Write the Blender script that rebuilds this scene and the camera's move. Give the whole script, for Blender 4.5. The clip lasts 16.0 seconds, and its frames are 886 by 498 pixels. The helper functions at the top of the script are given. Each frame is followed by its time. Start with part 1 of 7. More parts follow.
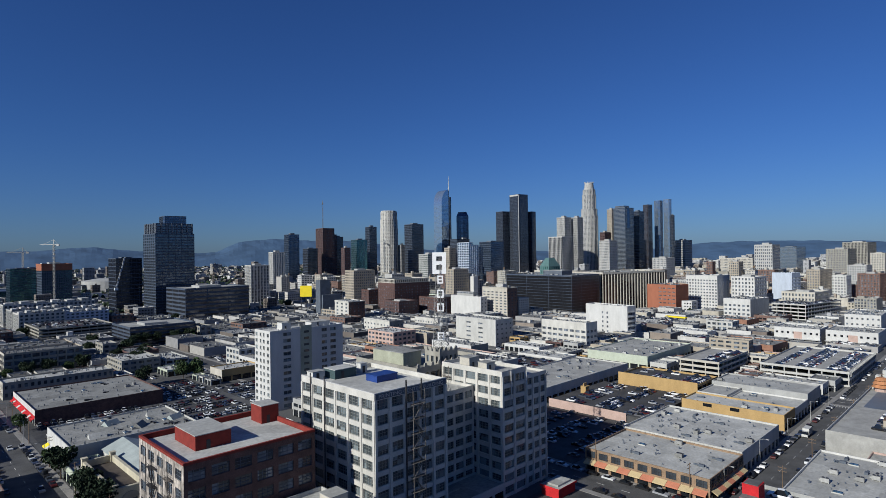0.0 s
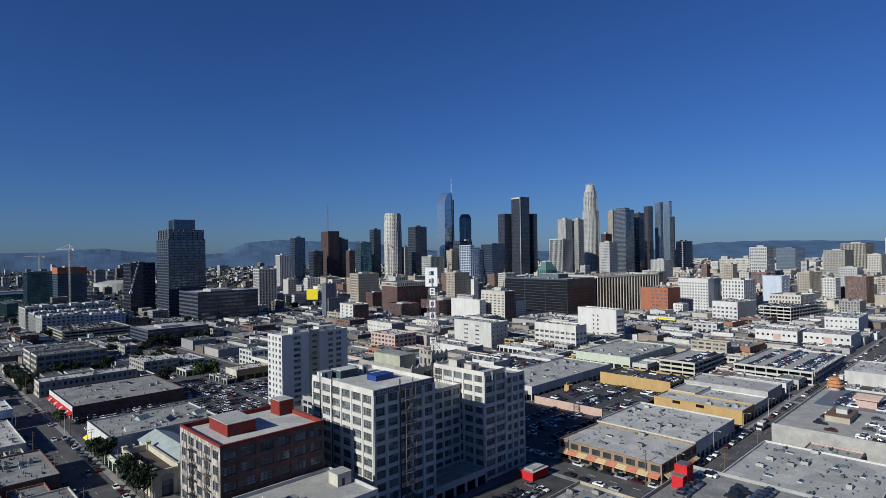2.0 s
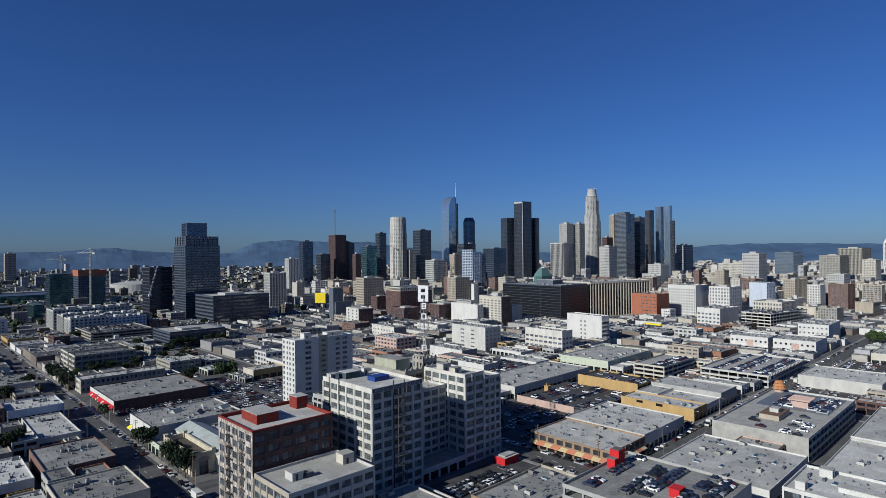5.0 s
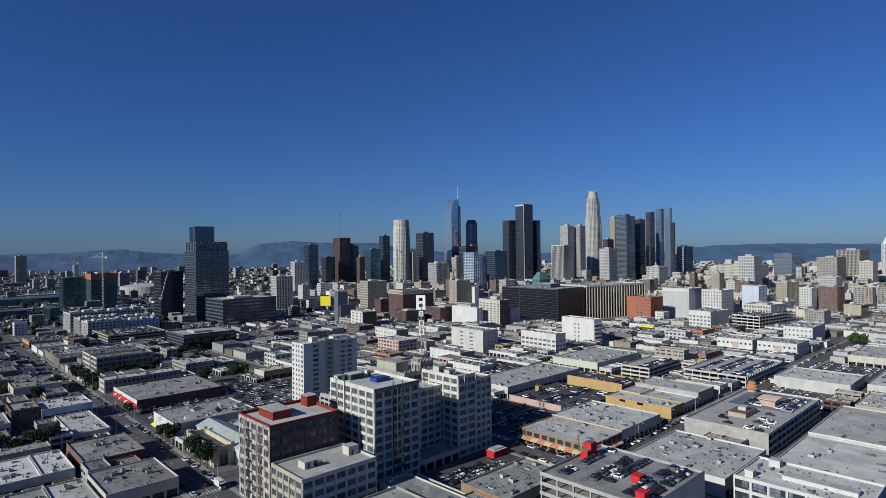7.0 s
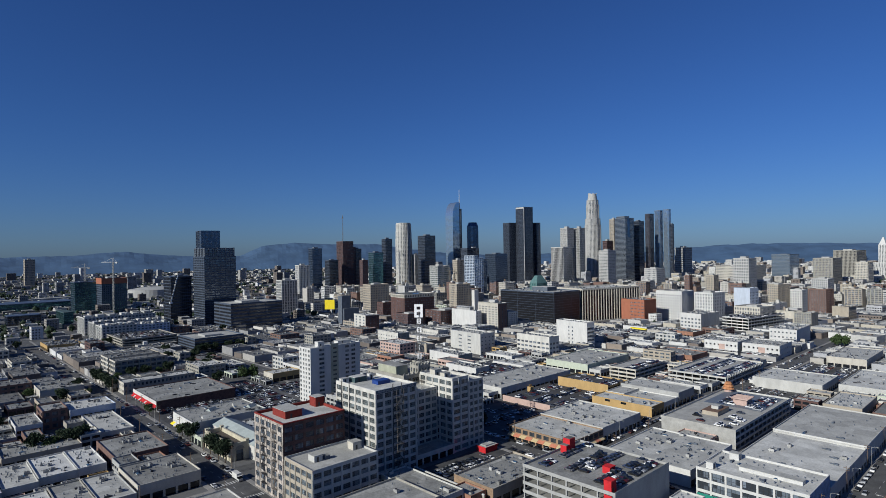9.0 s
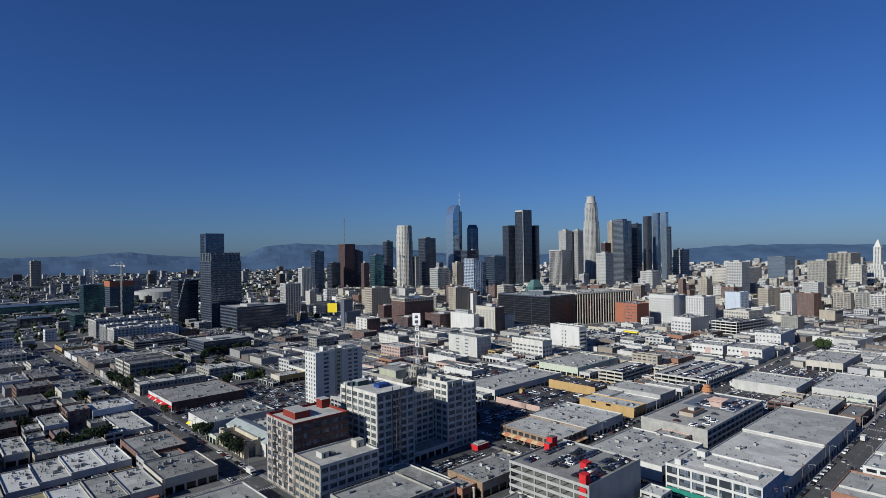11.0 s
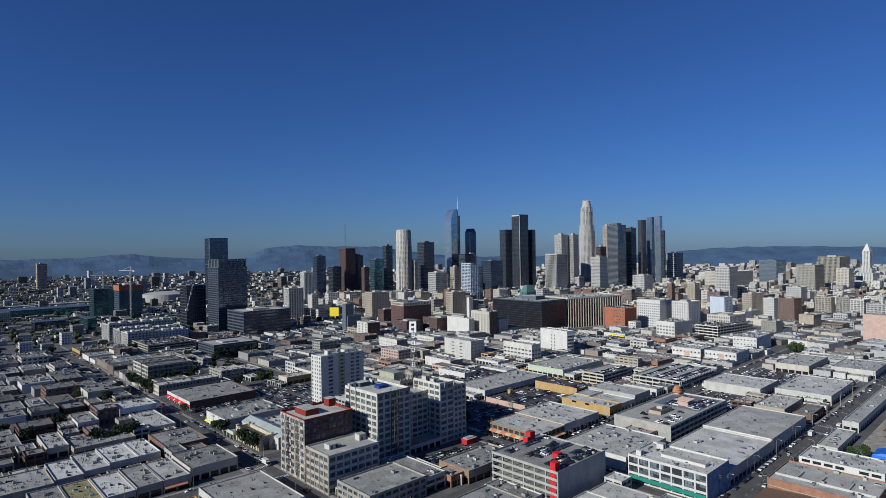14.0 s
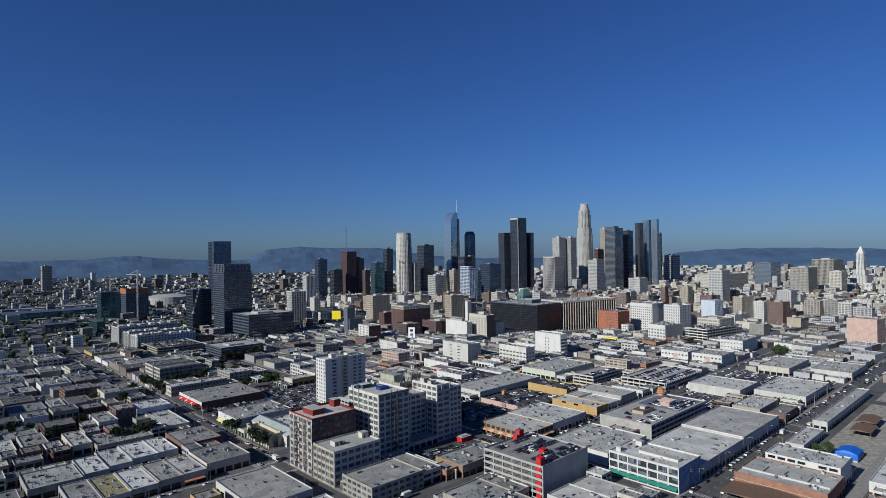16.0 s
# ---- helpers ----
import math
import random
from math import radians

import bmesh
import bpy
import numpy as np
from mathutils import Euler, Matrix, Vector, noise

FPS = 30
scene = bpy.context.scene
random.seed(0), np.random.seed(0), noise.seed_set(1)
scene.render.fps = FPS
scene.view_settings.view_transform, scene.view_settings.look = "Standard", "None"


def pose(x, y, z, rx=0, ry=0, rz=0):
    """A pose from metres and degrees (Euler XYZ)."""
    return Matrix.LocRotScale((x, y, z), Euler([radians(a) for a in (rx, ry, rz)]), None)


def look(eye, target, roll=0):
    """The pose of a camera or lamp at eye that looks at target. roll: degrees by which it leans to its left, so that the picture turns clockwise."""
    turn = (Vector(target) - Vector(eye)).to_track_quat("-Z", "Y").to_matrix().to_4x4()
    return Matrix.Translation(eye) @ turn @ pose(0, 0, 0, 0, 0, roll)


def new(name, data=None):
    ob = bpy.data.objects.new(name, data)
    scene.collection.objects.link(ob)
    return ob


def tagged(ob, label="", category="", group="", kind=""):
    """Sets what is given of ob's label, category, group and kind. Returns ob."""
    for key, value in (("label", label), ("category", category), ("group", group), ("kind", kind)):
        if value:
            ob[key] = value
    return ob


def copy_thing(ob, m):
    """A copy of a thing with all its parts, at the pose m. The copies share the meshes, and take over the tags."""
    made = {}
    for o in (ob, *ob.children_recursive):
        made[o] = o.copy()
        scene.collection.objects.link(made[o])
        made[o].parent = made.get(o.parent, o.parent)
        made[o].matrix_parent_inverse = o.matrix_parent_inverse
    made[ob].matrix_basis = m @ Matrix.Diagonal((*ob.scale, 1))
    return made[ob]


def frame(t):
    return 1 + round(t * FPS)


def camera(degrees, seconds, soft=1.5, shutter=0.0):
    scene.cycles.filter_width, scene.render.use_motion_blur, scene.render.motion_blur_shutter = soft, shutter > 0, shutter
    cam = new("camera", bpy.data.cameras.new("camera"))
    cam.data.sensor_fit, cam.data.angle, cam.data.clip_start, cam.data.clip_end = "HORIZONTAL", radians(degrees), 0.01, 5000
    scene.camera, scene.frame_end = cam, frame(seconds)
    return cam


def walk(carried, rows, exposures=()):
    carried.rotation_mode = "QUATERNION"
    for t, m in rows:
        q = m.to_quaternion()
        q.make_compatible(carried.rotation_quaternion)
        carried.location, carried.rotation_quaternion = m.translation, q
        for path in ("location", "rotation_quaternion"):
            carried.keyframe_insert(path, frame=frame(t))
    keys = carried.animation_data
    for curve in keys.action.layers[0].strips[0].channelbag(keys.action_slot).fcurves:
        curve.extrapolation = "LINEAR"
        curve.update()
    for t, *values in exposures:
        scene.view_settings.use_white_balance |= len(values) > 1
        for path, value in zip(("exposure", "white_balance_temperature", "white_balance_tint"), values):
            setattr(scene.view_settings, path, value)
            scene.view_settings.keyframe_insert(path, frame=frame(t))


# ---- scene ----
cam = camera(75.07, 16.0, soft=0.8)
PATH = [
    (0, pose(-89.33, -114.12, 78.79, 90.299, 0.742, -45.023)),
    (0.5, pose(-93.70, -120.27, 80.39, 90.302, 0.802, -44.811)),
    (1, pose(-97.94, -126.64, 81.98, 90.294, 0.850, -44.692)),
    (1.5, pose(-102.23, -132.96, 83.57, 90.286, 0.869, -44.625)),
    (2, pose(-106.61, -139.20, 85.23, 90.266, 0.854, -44.549)),
    (2.5, pose(-110.91, -145.47, 86.93, 90.248, 0.805, -44.457)),
    (3, pose(-115.14, -151.70, 88.64, 90.235, 0.734, -44.360)),
    (3.5, pose(-119.29, -157.77, 90.29, 90.227, 0.656, -44.242)),
    (4, pose(-123.25, -163.80, 91.95, 90.216, 0.599, -44.119)),
    (4.2, pose(-124.82, -166.24, 92.65, 90.213, 0.590, -44.070)),
    (6.3, pose(-142.00, -191.43, 99.96, 90.224, 0.626, -43.622)),
    (6.5, pose(-143.62, -193.72, 100.60, 90.219, 0.638, -43.581)),
    (7, pose(-147.52, -199.44, 102.29, 90.211, 0.679, -43.486)),
    (7.5, pose(-151.46, -205.08, 104.04, 90.202, 0.730, -43.379)),
    (8, pose(-155.39, -210.85, 105.79, 90.191, 0.792, -43.292)),
    (8.5, pose(-159.41, -216.68, 107.66, 90.199, 0.859, -43.234)),
    (9, pose(-163.47, -222.50, 109.58, 90.211, 0.922, -43.201)),
    (9.2, pose(-165.12, -224.75, 110.34, 90.208, 0.937, -43.190)),
    (11.3, pose(-182.26, -248.11, 119.25, 90.169, 0.876, -43.069)),
    (11.5, pose(-183.92, -250.34, 120.00, 90.173, 0.871, -43.069)),
    (12, pose(-188.07, -256.00, 121.62, 90.184, 0.867, -43.094)),
    (12.5, pose(-192.28, -261.65, 123.17, 90.197, 0.863, -43.105)),
    (13, pose(-196.52, -267.26, 124.81, 90.212, 0.859, -43.105)),
    (13.5, pose(-200.83, -272.86, 126.47, 90.223, 0.859, -43.103)),
    (14, pose(-205.14, -278.59, 128.08, 90.217, 0.861, -43.101)),
    (14.5, pose(-209.46, -284.40, 129.81, 90.227, 0.861, -43.098)),
    (15, pose(-213.83, -290.26, 131.59, 90.241, 0.861, -43.095)),
    (15.5, pose(-218.29, -296.00, 133.44, 90.248, 0.867, -43.084)),
    (16, pose(-222.81, -301.54, 135.61, 90.267, 0.876, -43.061)),
]
walk(cam, PATH)

# ---- sky, sun ----
SUN_AZ, SUN_EL = 176.0, 27.5          # degrees, counter-clockwise from +x
world = bpy.data.worlds.new("sky")
scene.world = world
world.use_nodes = True
wn = world.node_tree.nodes
sky = wn.new("ShaderNodeTexSky")
sky.sky_type, sky.sun_disc = "NISHITA", False
sky.sun_elevation = radians(SUN_EL)
sky.sun_rotation = radians(90 - SUN_AZ)
sky.air_density, sky.dust_density, sky.ozone_density, sky.altitude = 1.0, 0.4, 4.0, 300
bg = wn["Background"]
bg.inputs["Strength"].default_value = 0.08
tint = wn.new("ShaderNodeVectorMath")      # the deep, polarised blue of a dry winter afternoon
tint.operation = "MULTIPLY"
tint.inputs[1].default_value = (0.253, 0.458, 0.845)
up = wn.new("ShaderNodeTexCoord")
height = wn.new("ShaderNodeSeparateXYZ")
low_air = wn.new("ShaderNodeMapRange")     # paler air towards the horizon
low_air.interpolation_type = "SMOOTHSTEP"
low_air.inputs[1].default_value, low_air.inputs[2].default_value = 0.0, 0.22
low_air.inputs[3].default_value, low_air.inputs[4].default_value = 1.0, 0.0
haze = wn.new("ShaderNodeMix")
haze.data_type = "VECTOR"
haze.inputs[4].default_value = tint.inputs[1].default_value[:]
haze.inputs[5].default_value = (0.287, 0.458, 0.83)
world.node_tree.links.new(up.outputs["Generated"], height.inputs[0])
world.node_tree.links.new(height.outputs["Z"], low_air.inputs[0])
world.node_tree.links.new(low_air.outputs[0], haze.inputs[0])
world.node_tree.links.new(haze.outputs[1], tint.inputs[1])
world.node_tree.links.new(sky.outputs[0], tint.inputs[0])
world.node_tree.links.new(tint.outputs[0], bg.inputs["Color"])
sun_data = bpy.data.lights.new("sun", "SUN")
sun_data.energy, sun_data.angle, sun_data.color = 4.9, radians(0.53), (0.985, 0.98, 0.925)
sun = new("sun", sun_data)
toward = Vector((math.cos(radians(SUN_EL)) * math.cos(radians(SUN_AZ)), math.cos(radians(SUN_EL)) * math.sin(radians(SUN_AZ)), math.sin(radians(SUN_EL))))
sun.matrix_world = look(toward * 400, (0, 0, 0))
scene.view_settings.exposure = 0.0

rng = random.Random(7)

# ---- materials ----
MATS = {}


def paint(name, color, rough=0.85, grain=0.12, stain=0.2, size=3.0, bump=0.15, metal=0.0, vary=0.0, island=0.0, streak=1.0, spec=0.3, mottle=3.1, patch=0.0):
    """A weathered surface: colour with fine grain, larger stains (stretched downwards by streak) and a light relief."""
    m = bpy.data.materials.new(name)
    m.use_nodes = True
    nt = m.node_tree
    n, l = nt.nodes, nt.links
    b = n["Principled BSDF"]
    b.inputs["Roughness"].default_value = rough
    b.inputs["Metallic"].default_value = metal
    b.inputs["Specular IOR Level"].default_value = spec
    geo = n.new("ShaderNodeNewGeometry")
    mp = n.new("ShaderNodeMapping")
    mp.inputs["Scale"].default_value = (1, 1, 1 / streak)
    l.new(geo.outputs["Position"], mp.inputs["Vector"])
    big = n.new("ShaderNodeTexNoise")
    big.inputs["Scale"].default_value, big.inputs["Detail"].default_value = 1 / size, 5
    big.inputs["Roughness"].default_value = 0.62
    l.new(mp.outputs[0], big.inputs["Vector"])
    fine = n.new("ShaderNodeTexNoise")
    fine.inputs["Scale"].default_value, fine.inputs["Detail"].default_value = mottle, 5
    l.new(geo.outputs["Position"], fine.inputs["Vector"])
    a = n.new("ShaderNodeMapRange")
    a.inputs[1].default_value, a.inputs[2].default_value = 0.3, 0.7
    a.inputs[3].default_value, a.inputs[4].default_value = 1 - stain, 1 + stain * 0.45
    l.new(big.outputs[0], a.inputs[0])
    c = n.new("ShaderNodeMapRange")
    c.inputs[1].default_value, c.inputs[2].default_value = 0.25, 0.75
    c.inputs[3].default_value, c.inputs[4].default_value = 1 - grain, 1 + grain
    l.new(fine.outputs[0], c.inputs[0])
    mul = n.new("ShaderNodeMath")
    mul.operation = "MULTIPLY"
    l.new(a.outputs[0], mul.inputs[0])
    l.new(c.outputs[0], mul.inputs[1])
    value = mul.outputs[0]
    if patch:      # mended rectangles of newer or older roofing
        vo = n.new("ShaderNodeTexVoronoi")
        vo.distance = "CHEBYCHEV"
        vo.inputs["Scale"].default_value = 0.11
        l.new(geo.outputs["Position"], vo.inputs["Vector"])
        sep = n.new("ShaderNodeSeparateColor")
        l.new(vo.outputs["Color"], sep.inputs[0])
        pr = n.new("ShaderNodeMapRange")
        pr.inputs[3].default_value, pr.inputs[4].default_value = 1 - patch, 1 + patch * 0.7
        l.new(sep.outputs[0], pr.inputs[0])
        pm_ = n.new("ShaderNodeMath")
        pm_.operation = "MULTIPLY"
        l.new(value, pm_.inputs[0])
        l.new(pr.outputs[0], pm_.inputs[1])
        value = pm_.outputs[0]
    for amount, node, socket in ((vary, "ShaderNodeObjectInfo", "Random"), (island, "ShaderNodeNewGeometry", "Random Per Island")):
        if amount:
            src = n.new(node)
            r = n.new("ShaderNodeMapRange")
            r.inputs[3].default_value, r.inputs[4].default_value = 1 - amount, 1 + amount
            l.new(src.outputs[socket], r.inputs[0])
            k = n.new("ShaderNodeMath")
            k.operation = "MULTIPLY"
            l.new(value, k.inputs[0])
            l.new(r.outputs[0], k.inputs[1])
            value = k.outputs[0]
    sc = n.new("ShaderNodeVectorMath")
    sc.operation = "SCALE"
    sc.inputs[0].default_value = color
    l.new(value, sc.inputs["Scale"])
    l.new(sc.outputs[0], b.inputs["Base Color"])
    if bump:
        bp = n.new("ShaderNodeBump")
        bp.inputs["Strength"].default_value, bp.inputs["Distance"].default_value = bump, 0.05
        l.new(fine.outputs[0], bp.inputs["Height"])
        l.new(bp.outputs[0], b.inputs["Normal"])
    MATS[name] = m
    return m


def ramp_paint(name, colors, rough=0.85, stain=0.2, source="island", size=4.0):
    """Like paint, but each piece (or object) takes one of several colours at random."""
    m = paint(name, (1, 1, 1), rough, 0.1, stain, size, 0.1)
    n, l = m.node_tree.nodes, m.node_tree.links
    src = n.new("ShaderNodeNewGeometry" if source == "island" else "ShaderNodeObjectInfo")
    cr = n.new("ShaderNodeValToRGB")
    cr.color_ramp.interpolation = "CONSTANT"
    e = cr.color_ramp.elements
    while len(e) < len(colors):
        e.new(0.5)
    for i, col in enumerate(colors):
        e[i].position, e[i].color = i / len(colors), (*col, 1)
    l.new(src.outputs["Random Per Island" if source == "island" else "Random"], cr.inputs[0])
    scale = [x for x in n if x.bl_idname == "ShaderNodeVectorMath"][0]
    l.new(cr.outputs[0], scale.inputs[0])
    return m


def glass(name, color, rough=0.08, vary=0.5):
    """Window glass seen from outside: dark, glossy, with some panes lighter (blinds) than others."""
    m = bpy.data.materials.new(name)
    m.use_nodes = True
    n, l = m.node_tree.nodes, m.node_tree.links
    b = n["Principled BSDF"]
    b.inputs["Roughness"].default_value, b.inputs["IOR"].default_value = rough, 1.5
    geo = n.new("ShaderNodeTexCoord")
    wn_ = n.new("ShaderNodeTexWhiteNoise")
    sn = n.new("ShaderNodeVectorMath")
    sn.operation = "SNAP"
    sn.inputs[1].default_value = (1.9, 1.9, 3.6)
    l.new(geo.outputs["Object"], sn.inputs[0])
    l.new(sn.outputs[0], wn_.inputs["Vector"])
    r = n.new("ShaderNodeMapRange")
    r.inputs[1].default_value = 0.45
    r.inputs[3].default_value, r.inputs[4].default_value = 1.0, 1 + 3 * vary
    l.new(wn_.outputs["Value"], r.inputs[0])
    sc = n.new("ShaderNodeVectorMath")
    sc.operation = "SCALE"
    sc.inputs[0].default_value = color
    l.new(r.outputs[0], sc.inputs["Scale"])
    l.new(sc.outputs[0], b.inputs["Base Color"])
    MATS[name] = m
    return m


def coated(name, tint, metal=0.8, rough=0.12, vary=0.22):
    """Coated curtain-wall glass: a tinted mirror whose panes differ a little and are not quite flat."""
    m = bpy.data.materials.new(name)
    m.use_nodes = True
    n, l = m.node_tree.nodes, m.node_tree.links
    b = n["Principled BSDF"]
    b.inputs["Roughness"].default_value, b.inputs["Metallic"].default_value = rough, metal
    tc = n.new("ShaderNodeTexCoord")
    sn = n.new("ShaderNodeVectorMath")
    sn.operation = "SNAP"
    sn.inputs[1].default_value = (3.0, 3.0, 4.0)
    l.new(tc.outputs["Object"], sn.inputs[0])
    wh = n.new("ShaderNodeTexWhiteNoise")
    l.new(sn.outputs[0], wh.inputs["Vector"])
    r = n.new("ShaderNodeMapRange")
    r.inputs[3].default_value, r.inputs[4].default_value = 1 - vary, 1 + vary
    l.new(wh.outputs["Value"], r.inputs[0])
    sc = n.new("ShaderNodeVectorMath")
    sc.operation = "SCALE"
    sc.inputs[0].default_value = tint
    l.new(r.outputs[0], sc.inputs["Scale"])
    l.new(sc.outputs[0], b.inputs["Base Color"])
    nz = n.new("ShaderNodeTexNoise")
    nz.inputs["Scale"].default_value, nz.inputs["Detail"].default_value = 0.06, 3
    l.new(tc.outputs["Object"], nz.inputs["Vector"])
    bp = n.new("ShaderNodeBump")
    bp.inputs["Strength"].default_value, bp.inputs["Distance"].default_value = 0.35, 1.2
    l.new(nz.outputs[0], bp.inputs["Height"])
    l.new(bp.outputs[0], b.inputs["Normal"])
    MATS[name] = m
    return m


paint("cream", (0.52, 0.505, 0.46), stain=0.22, size=5, streak=3)
paint("white_wall", (0.53, 0.525, 0.50), stain=0.14, size=4, streak=3)
paint("pale_wall", (0.46, 0.455, 0.425), stain=0.18, size=4, streak=3)
paint("grey_wall", (0.345, 0.345, 0.33), stain=0.2, size=4, streak=2.5)
paint("dark_grey", (0.10, 0.118, 0.145), stain=0.25, size=4)
paint("tan_wall", (0.36, 0.315, 0.25), stain=0.2, size=4, streak=2.5)
paint("beige", (0.47, 0.44, 0.375), stain=0.2, size=4, streak=2.5)
paint("brick_brown", (0.175, 0.108, 0.087), stain=0.3, size=2.5, grain=0.25)
paint("red_paint", (0.21, 0.03, 0.022), stain=0.25, size=2)
paint("bright_red", (0.50, 0.02, 0.025), stain=0.2, size=2)
paint("yellow_paint", (0.42, 0.28, 0.12), stain=0.15, size=4, streak=2)
paint("bright_yellow", (0.80, 0.62, 0.03), stain=0.08, size=4)
paint("pink_paint", (0.46, 0.33, 0.28), stain=0.18, size=4)
paint("orange_paint", (0.32, 0.12, 0.07), stain=0.15, size=5, streak=2)
paint("green_paint", (0.02, 0.22, 0.16), stain=0.2)
paint("teal_roof", (0.085, 0.165, 0.16), stain=0.25)
paint("mint_wall", (0.45, 0.49, 0.39), stain=0.15)
paint("blue_paint", (0.02, 0.055, 0.22), stain=0.2, rough=0.5)
paint("blue_wall", (0.44, 0.49, 0.56), stain=0.15, size=4, streak=3)
paint("roof_grey", (0.255, 0.255, 0.24), stain=0.24, size=5, mottle=1.1, grain=0.24, bump=0.2, vary=0.22, patch=0.22)
paint("roof_light", (0.42, 0.418, 0.39), stain=0.2, size=6, mottle=1.1, grain=0.18, bump=0.2, vary=0.16, patch=0.17)
paint("roof_white", (0.53, 0.53, 0.505), stain=0.22, size=5, mottle=1.1, grain=0.16, bump=0.2, patch=0.14)
paint("roof_tan", (0.26, 0.235, 0.13), stain=0.3, size=5, mottle=0.8, grain=0.25, bump=0.3)
paint("concrete", (0.35, 0.345, 0.32), stain=0.28, size=4, bump=0.2)
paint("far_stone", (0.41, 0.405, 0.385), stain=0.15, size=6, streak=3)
paint("roof_dark", (0.155, 0.156, 0.15), stain=0.26, size=5, mottle=1.1, grain=0.26, bump=0.2, vary=0.3, patch=0.25)
paint("tan_stone", (0.30, 0.285, 0.245), stain=0.25, size=4, streak=2)
paint("brick_orange", (0.29, 0.15, 0.10), stain=0.3, size=3, grain=0.25)
paint("slate", (0.07, 0.088, 0.12), stain=0.15, size=6, rough=0.4)
paint("blue_slate", (0.135, 0.155, 0.18), stain=0.15, size=6, rough=0.5)
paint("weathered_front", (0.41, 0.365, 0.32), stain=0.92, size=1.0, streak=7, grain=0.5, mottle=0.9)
# dark brick, also used where shade is put into a wall's colour
paint("brick_dark", (0.115, 0.066, 0.058), stain=0.45, size=2.0, grain=0.35)
paint("maroon", (0.095, 0.06, 0.058), stain=0.2, size=5)
paint("teal_dark", (0.05, 0.085, 0.09), stain=0.2, size=3)
paint("olive_wall", (0.36, 0.37, 0.28), stain=0.25, size=4, streak=2)
paint("fire_iron", (0.17, 0.15, 0.13), rough=0.75, stain=0.35, size=1)
paint("mural_blue", (0.20, 0.285, 0.43), stain=0.45, size=2.5, grain=0.3)
paint("metal_roof", (0.36, 0.40, 0.38), stain=0.2, size=5, rough=0.6)
paint("brick_tan", (0.27, 0.185, 0.12), stain=0.3, size=2, grain=0.25)
paint("roof_tile", (0.45, 0.20, 0.09), stain=0.3, size=2)
paint("asphalt", (0.092, 0.092, 0.092), stain=0.35, size=6, grain=0.25, bump=0.3)
paint("lot_asphalt", (0.066, 0.066, 0.067), stain=0.4, size=6, grain=0.25, bump=0.3)
paint("sidewalk", (0.26, 0.25, 0.235), stain=0.25, size=3, grain=0.15)
paint("road_white", (0.42, 0.42, 0.41), stain=0.3, size=1)
paint("metal", (0.36, 0.36, 0.345), rough=0.6, metal=0.15, stain=0.25, size=1, vary=0.4)
paint("dark_metal", (0.05, 0.05, 0.055), rough=0.5, metal=0.4, stain=0.2, size=1)
paint("rust_metal", (0.16, 0.10, 0.07), rough=0.8, stain=0.3, size=1)
paint("wood", (0.16, 0.11, 0.075), stain=0.3, size=1)
paint("bark", (0.09, 0.065, 0.045), stain=0.3, size=1, bump=0.5)
paint("leaf", (0.045, 0.075, 0.025), stain=0.45, size=1.5, grain=0.3, bump=0, island=0.4)
paint("leaf_dark", (0.022, 0.038, 0.018), stain=0.45, size=1.5, grain=0.3, bump=0, island=0.4)
paint("grass", (0.33, 0.31, 0.265), stain=0.5, size=4, grain=0.3)
# blue of the distant haze is put into the hills' base colour
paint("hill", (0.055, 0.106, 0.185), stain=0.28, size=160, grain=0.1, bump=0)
paint("city_ground", (0.115, 0.115, 0.115), stain=0.45, size=28, grain=0.25, bump=0.2)
glass("pane", (0.035, 0.042, 0.05), vary=1.2)
paint("window_steel", (0.19, 0.20, 0.19), rough=0.6, stain=0.3, size=1)
paint("sign_white", (0.80, 0.80, 0.79), stain=0.08, size=2)
glass("pane_loft", (0.05, 0.06, 0.065), vary=1.2)
# glass of distant windows, lightened to put haze into its colour
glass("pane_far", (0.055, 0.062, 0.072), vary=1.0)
coated("coat_black", (0.10, 0.105, 0.12), vary=0.15)
coated("coat_ink", (0.045, 0.046, 0.052), vary=0.1, rough=0.3)
coated("coat_navy", (0.10, 0.15, 0.23))
coated("coat_grey", (0.14, 0.165, 0.20))
coated("coat_green", (0.10, 0.24, 0.25))
coated("coat_blue", (0.26, 0.36, 0.48), vary=0.08)
coated("coat_sky", (0.40, 0.52, 0.64), vary=0.05)
coated("coat_brown", (0.16, 0.13, 0.125))
glass("pane_blue", (0.03, 0.06, 0.10), vary=0.25)
glass("pane_dark", (0.010, 0.012, 0.015), vary=0.2)
glass("glass_grey", (0.055, 0.066, 0.08), vary=0.2)
glass("glass_green", (0.015, 0.07, 0.07), vary=0.2)
glass("glass_sky", (0.08, 0.16, 0.24), rough=0.05, vary=0.15)
ramp_paint("far_wall", [(.50, .485, .44), (.40, .37, .315), (.47, .455, .42), (.31, .26, .21), (.39, .375, .34), (.58, .575, .55), (.21, .15, .12), (.44, .43, .40), (.50, .47, .39), (.26, .26, .255), (.36, .315, .26)], source="object")
ramp_paint("fill_wall", [(.50, .49, .46), (.38, .36, .32), (.25, .21, .175), (.43, .425, .40), (.54, .535, .51), (.17, .14, .12), (.33, .32, .305), (.42, .385, .315), (.36, .365, .375)])
ramp_paint("fill_roof", [(.35, .35, .335), (.26, .26, .25), (.44, .44, .42), (.20, .20, .195), (.31, .31, .295), (.16, .16, .155)], stain=0.3)
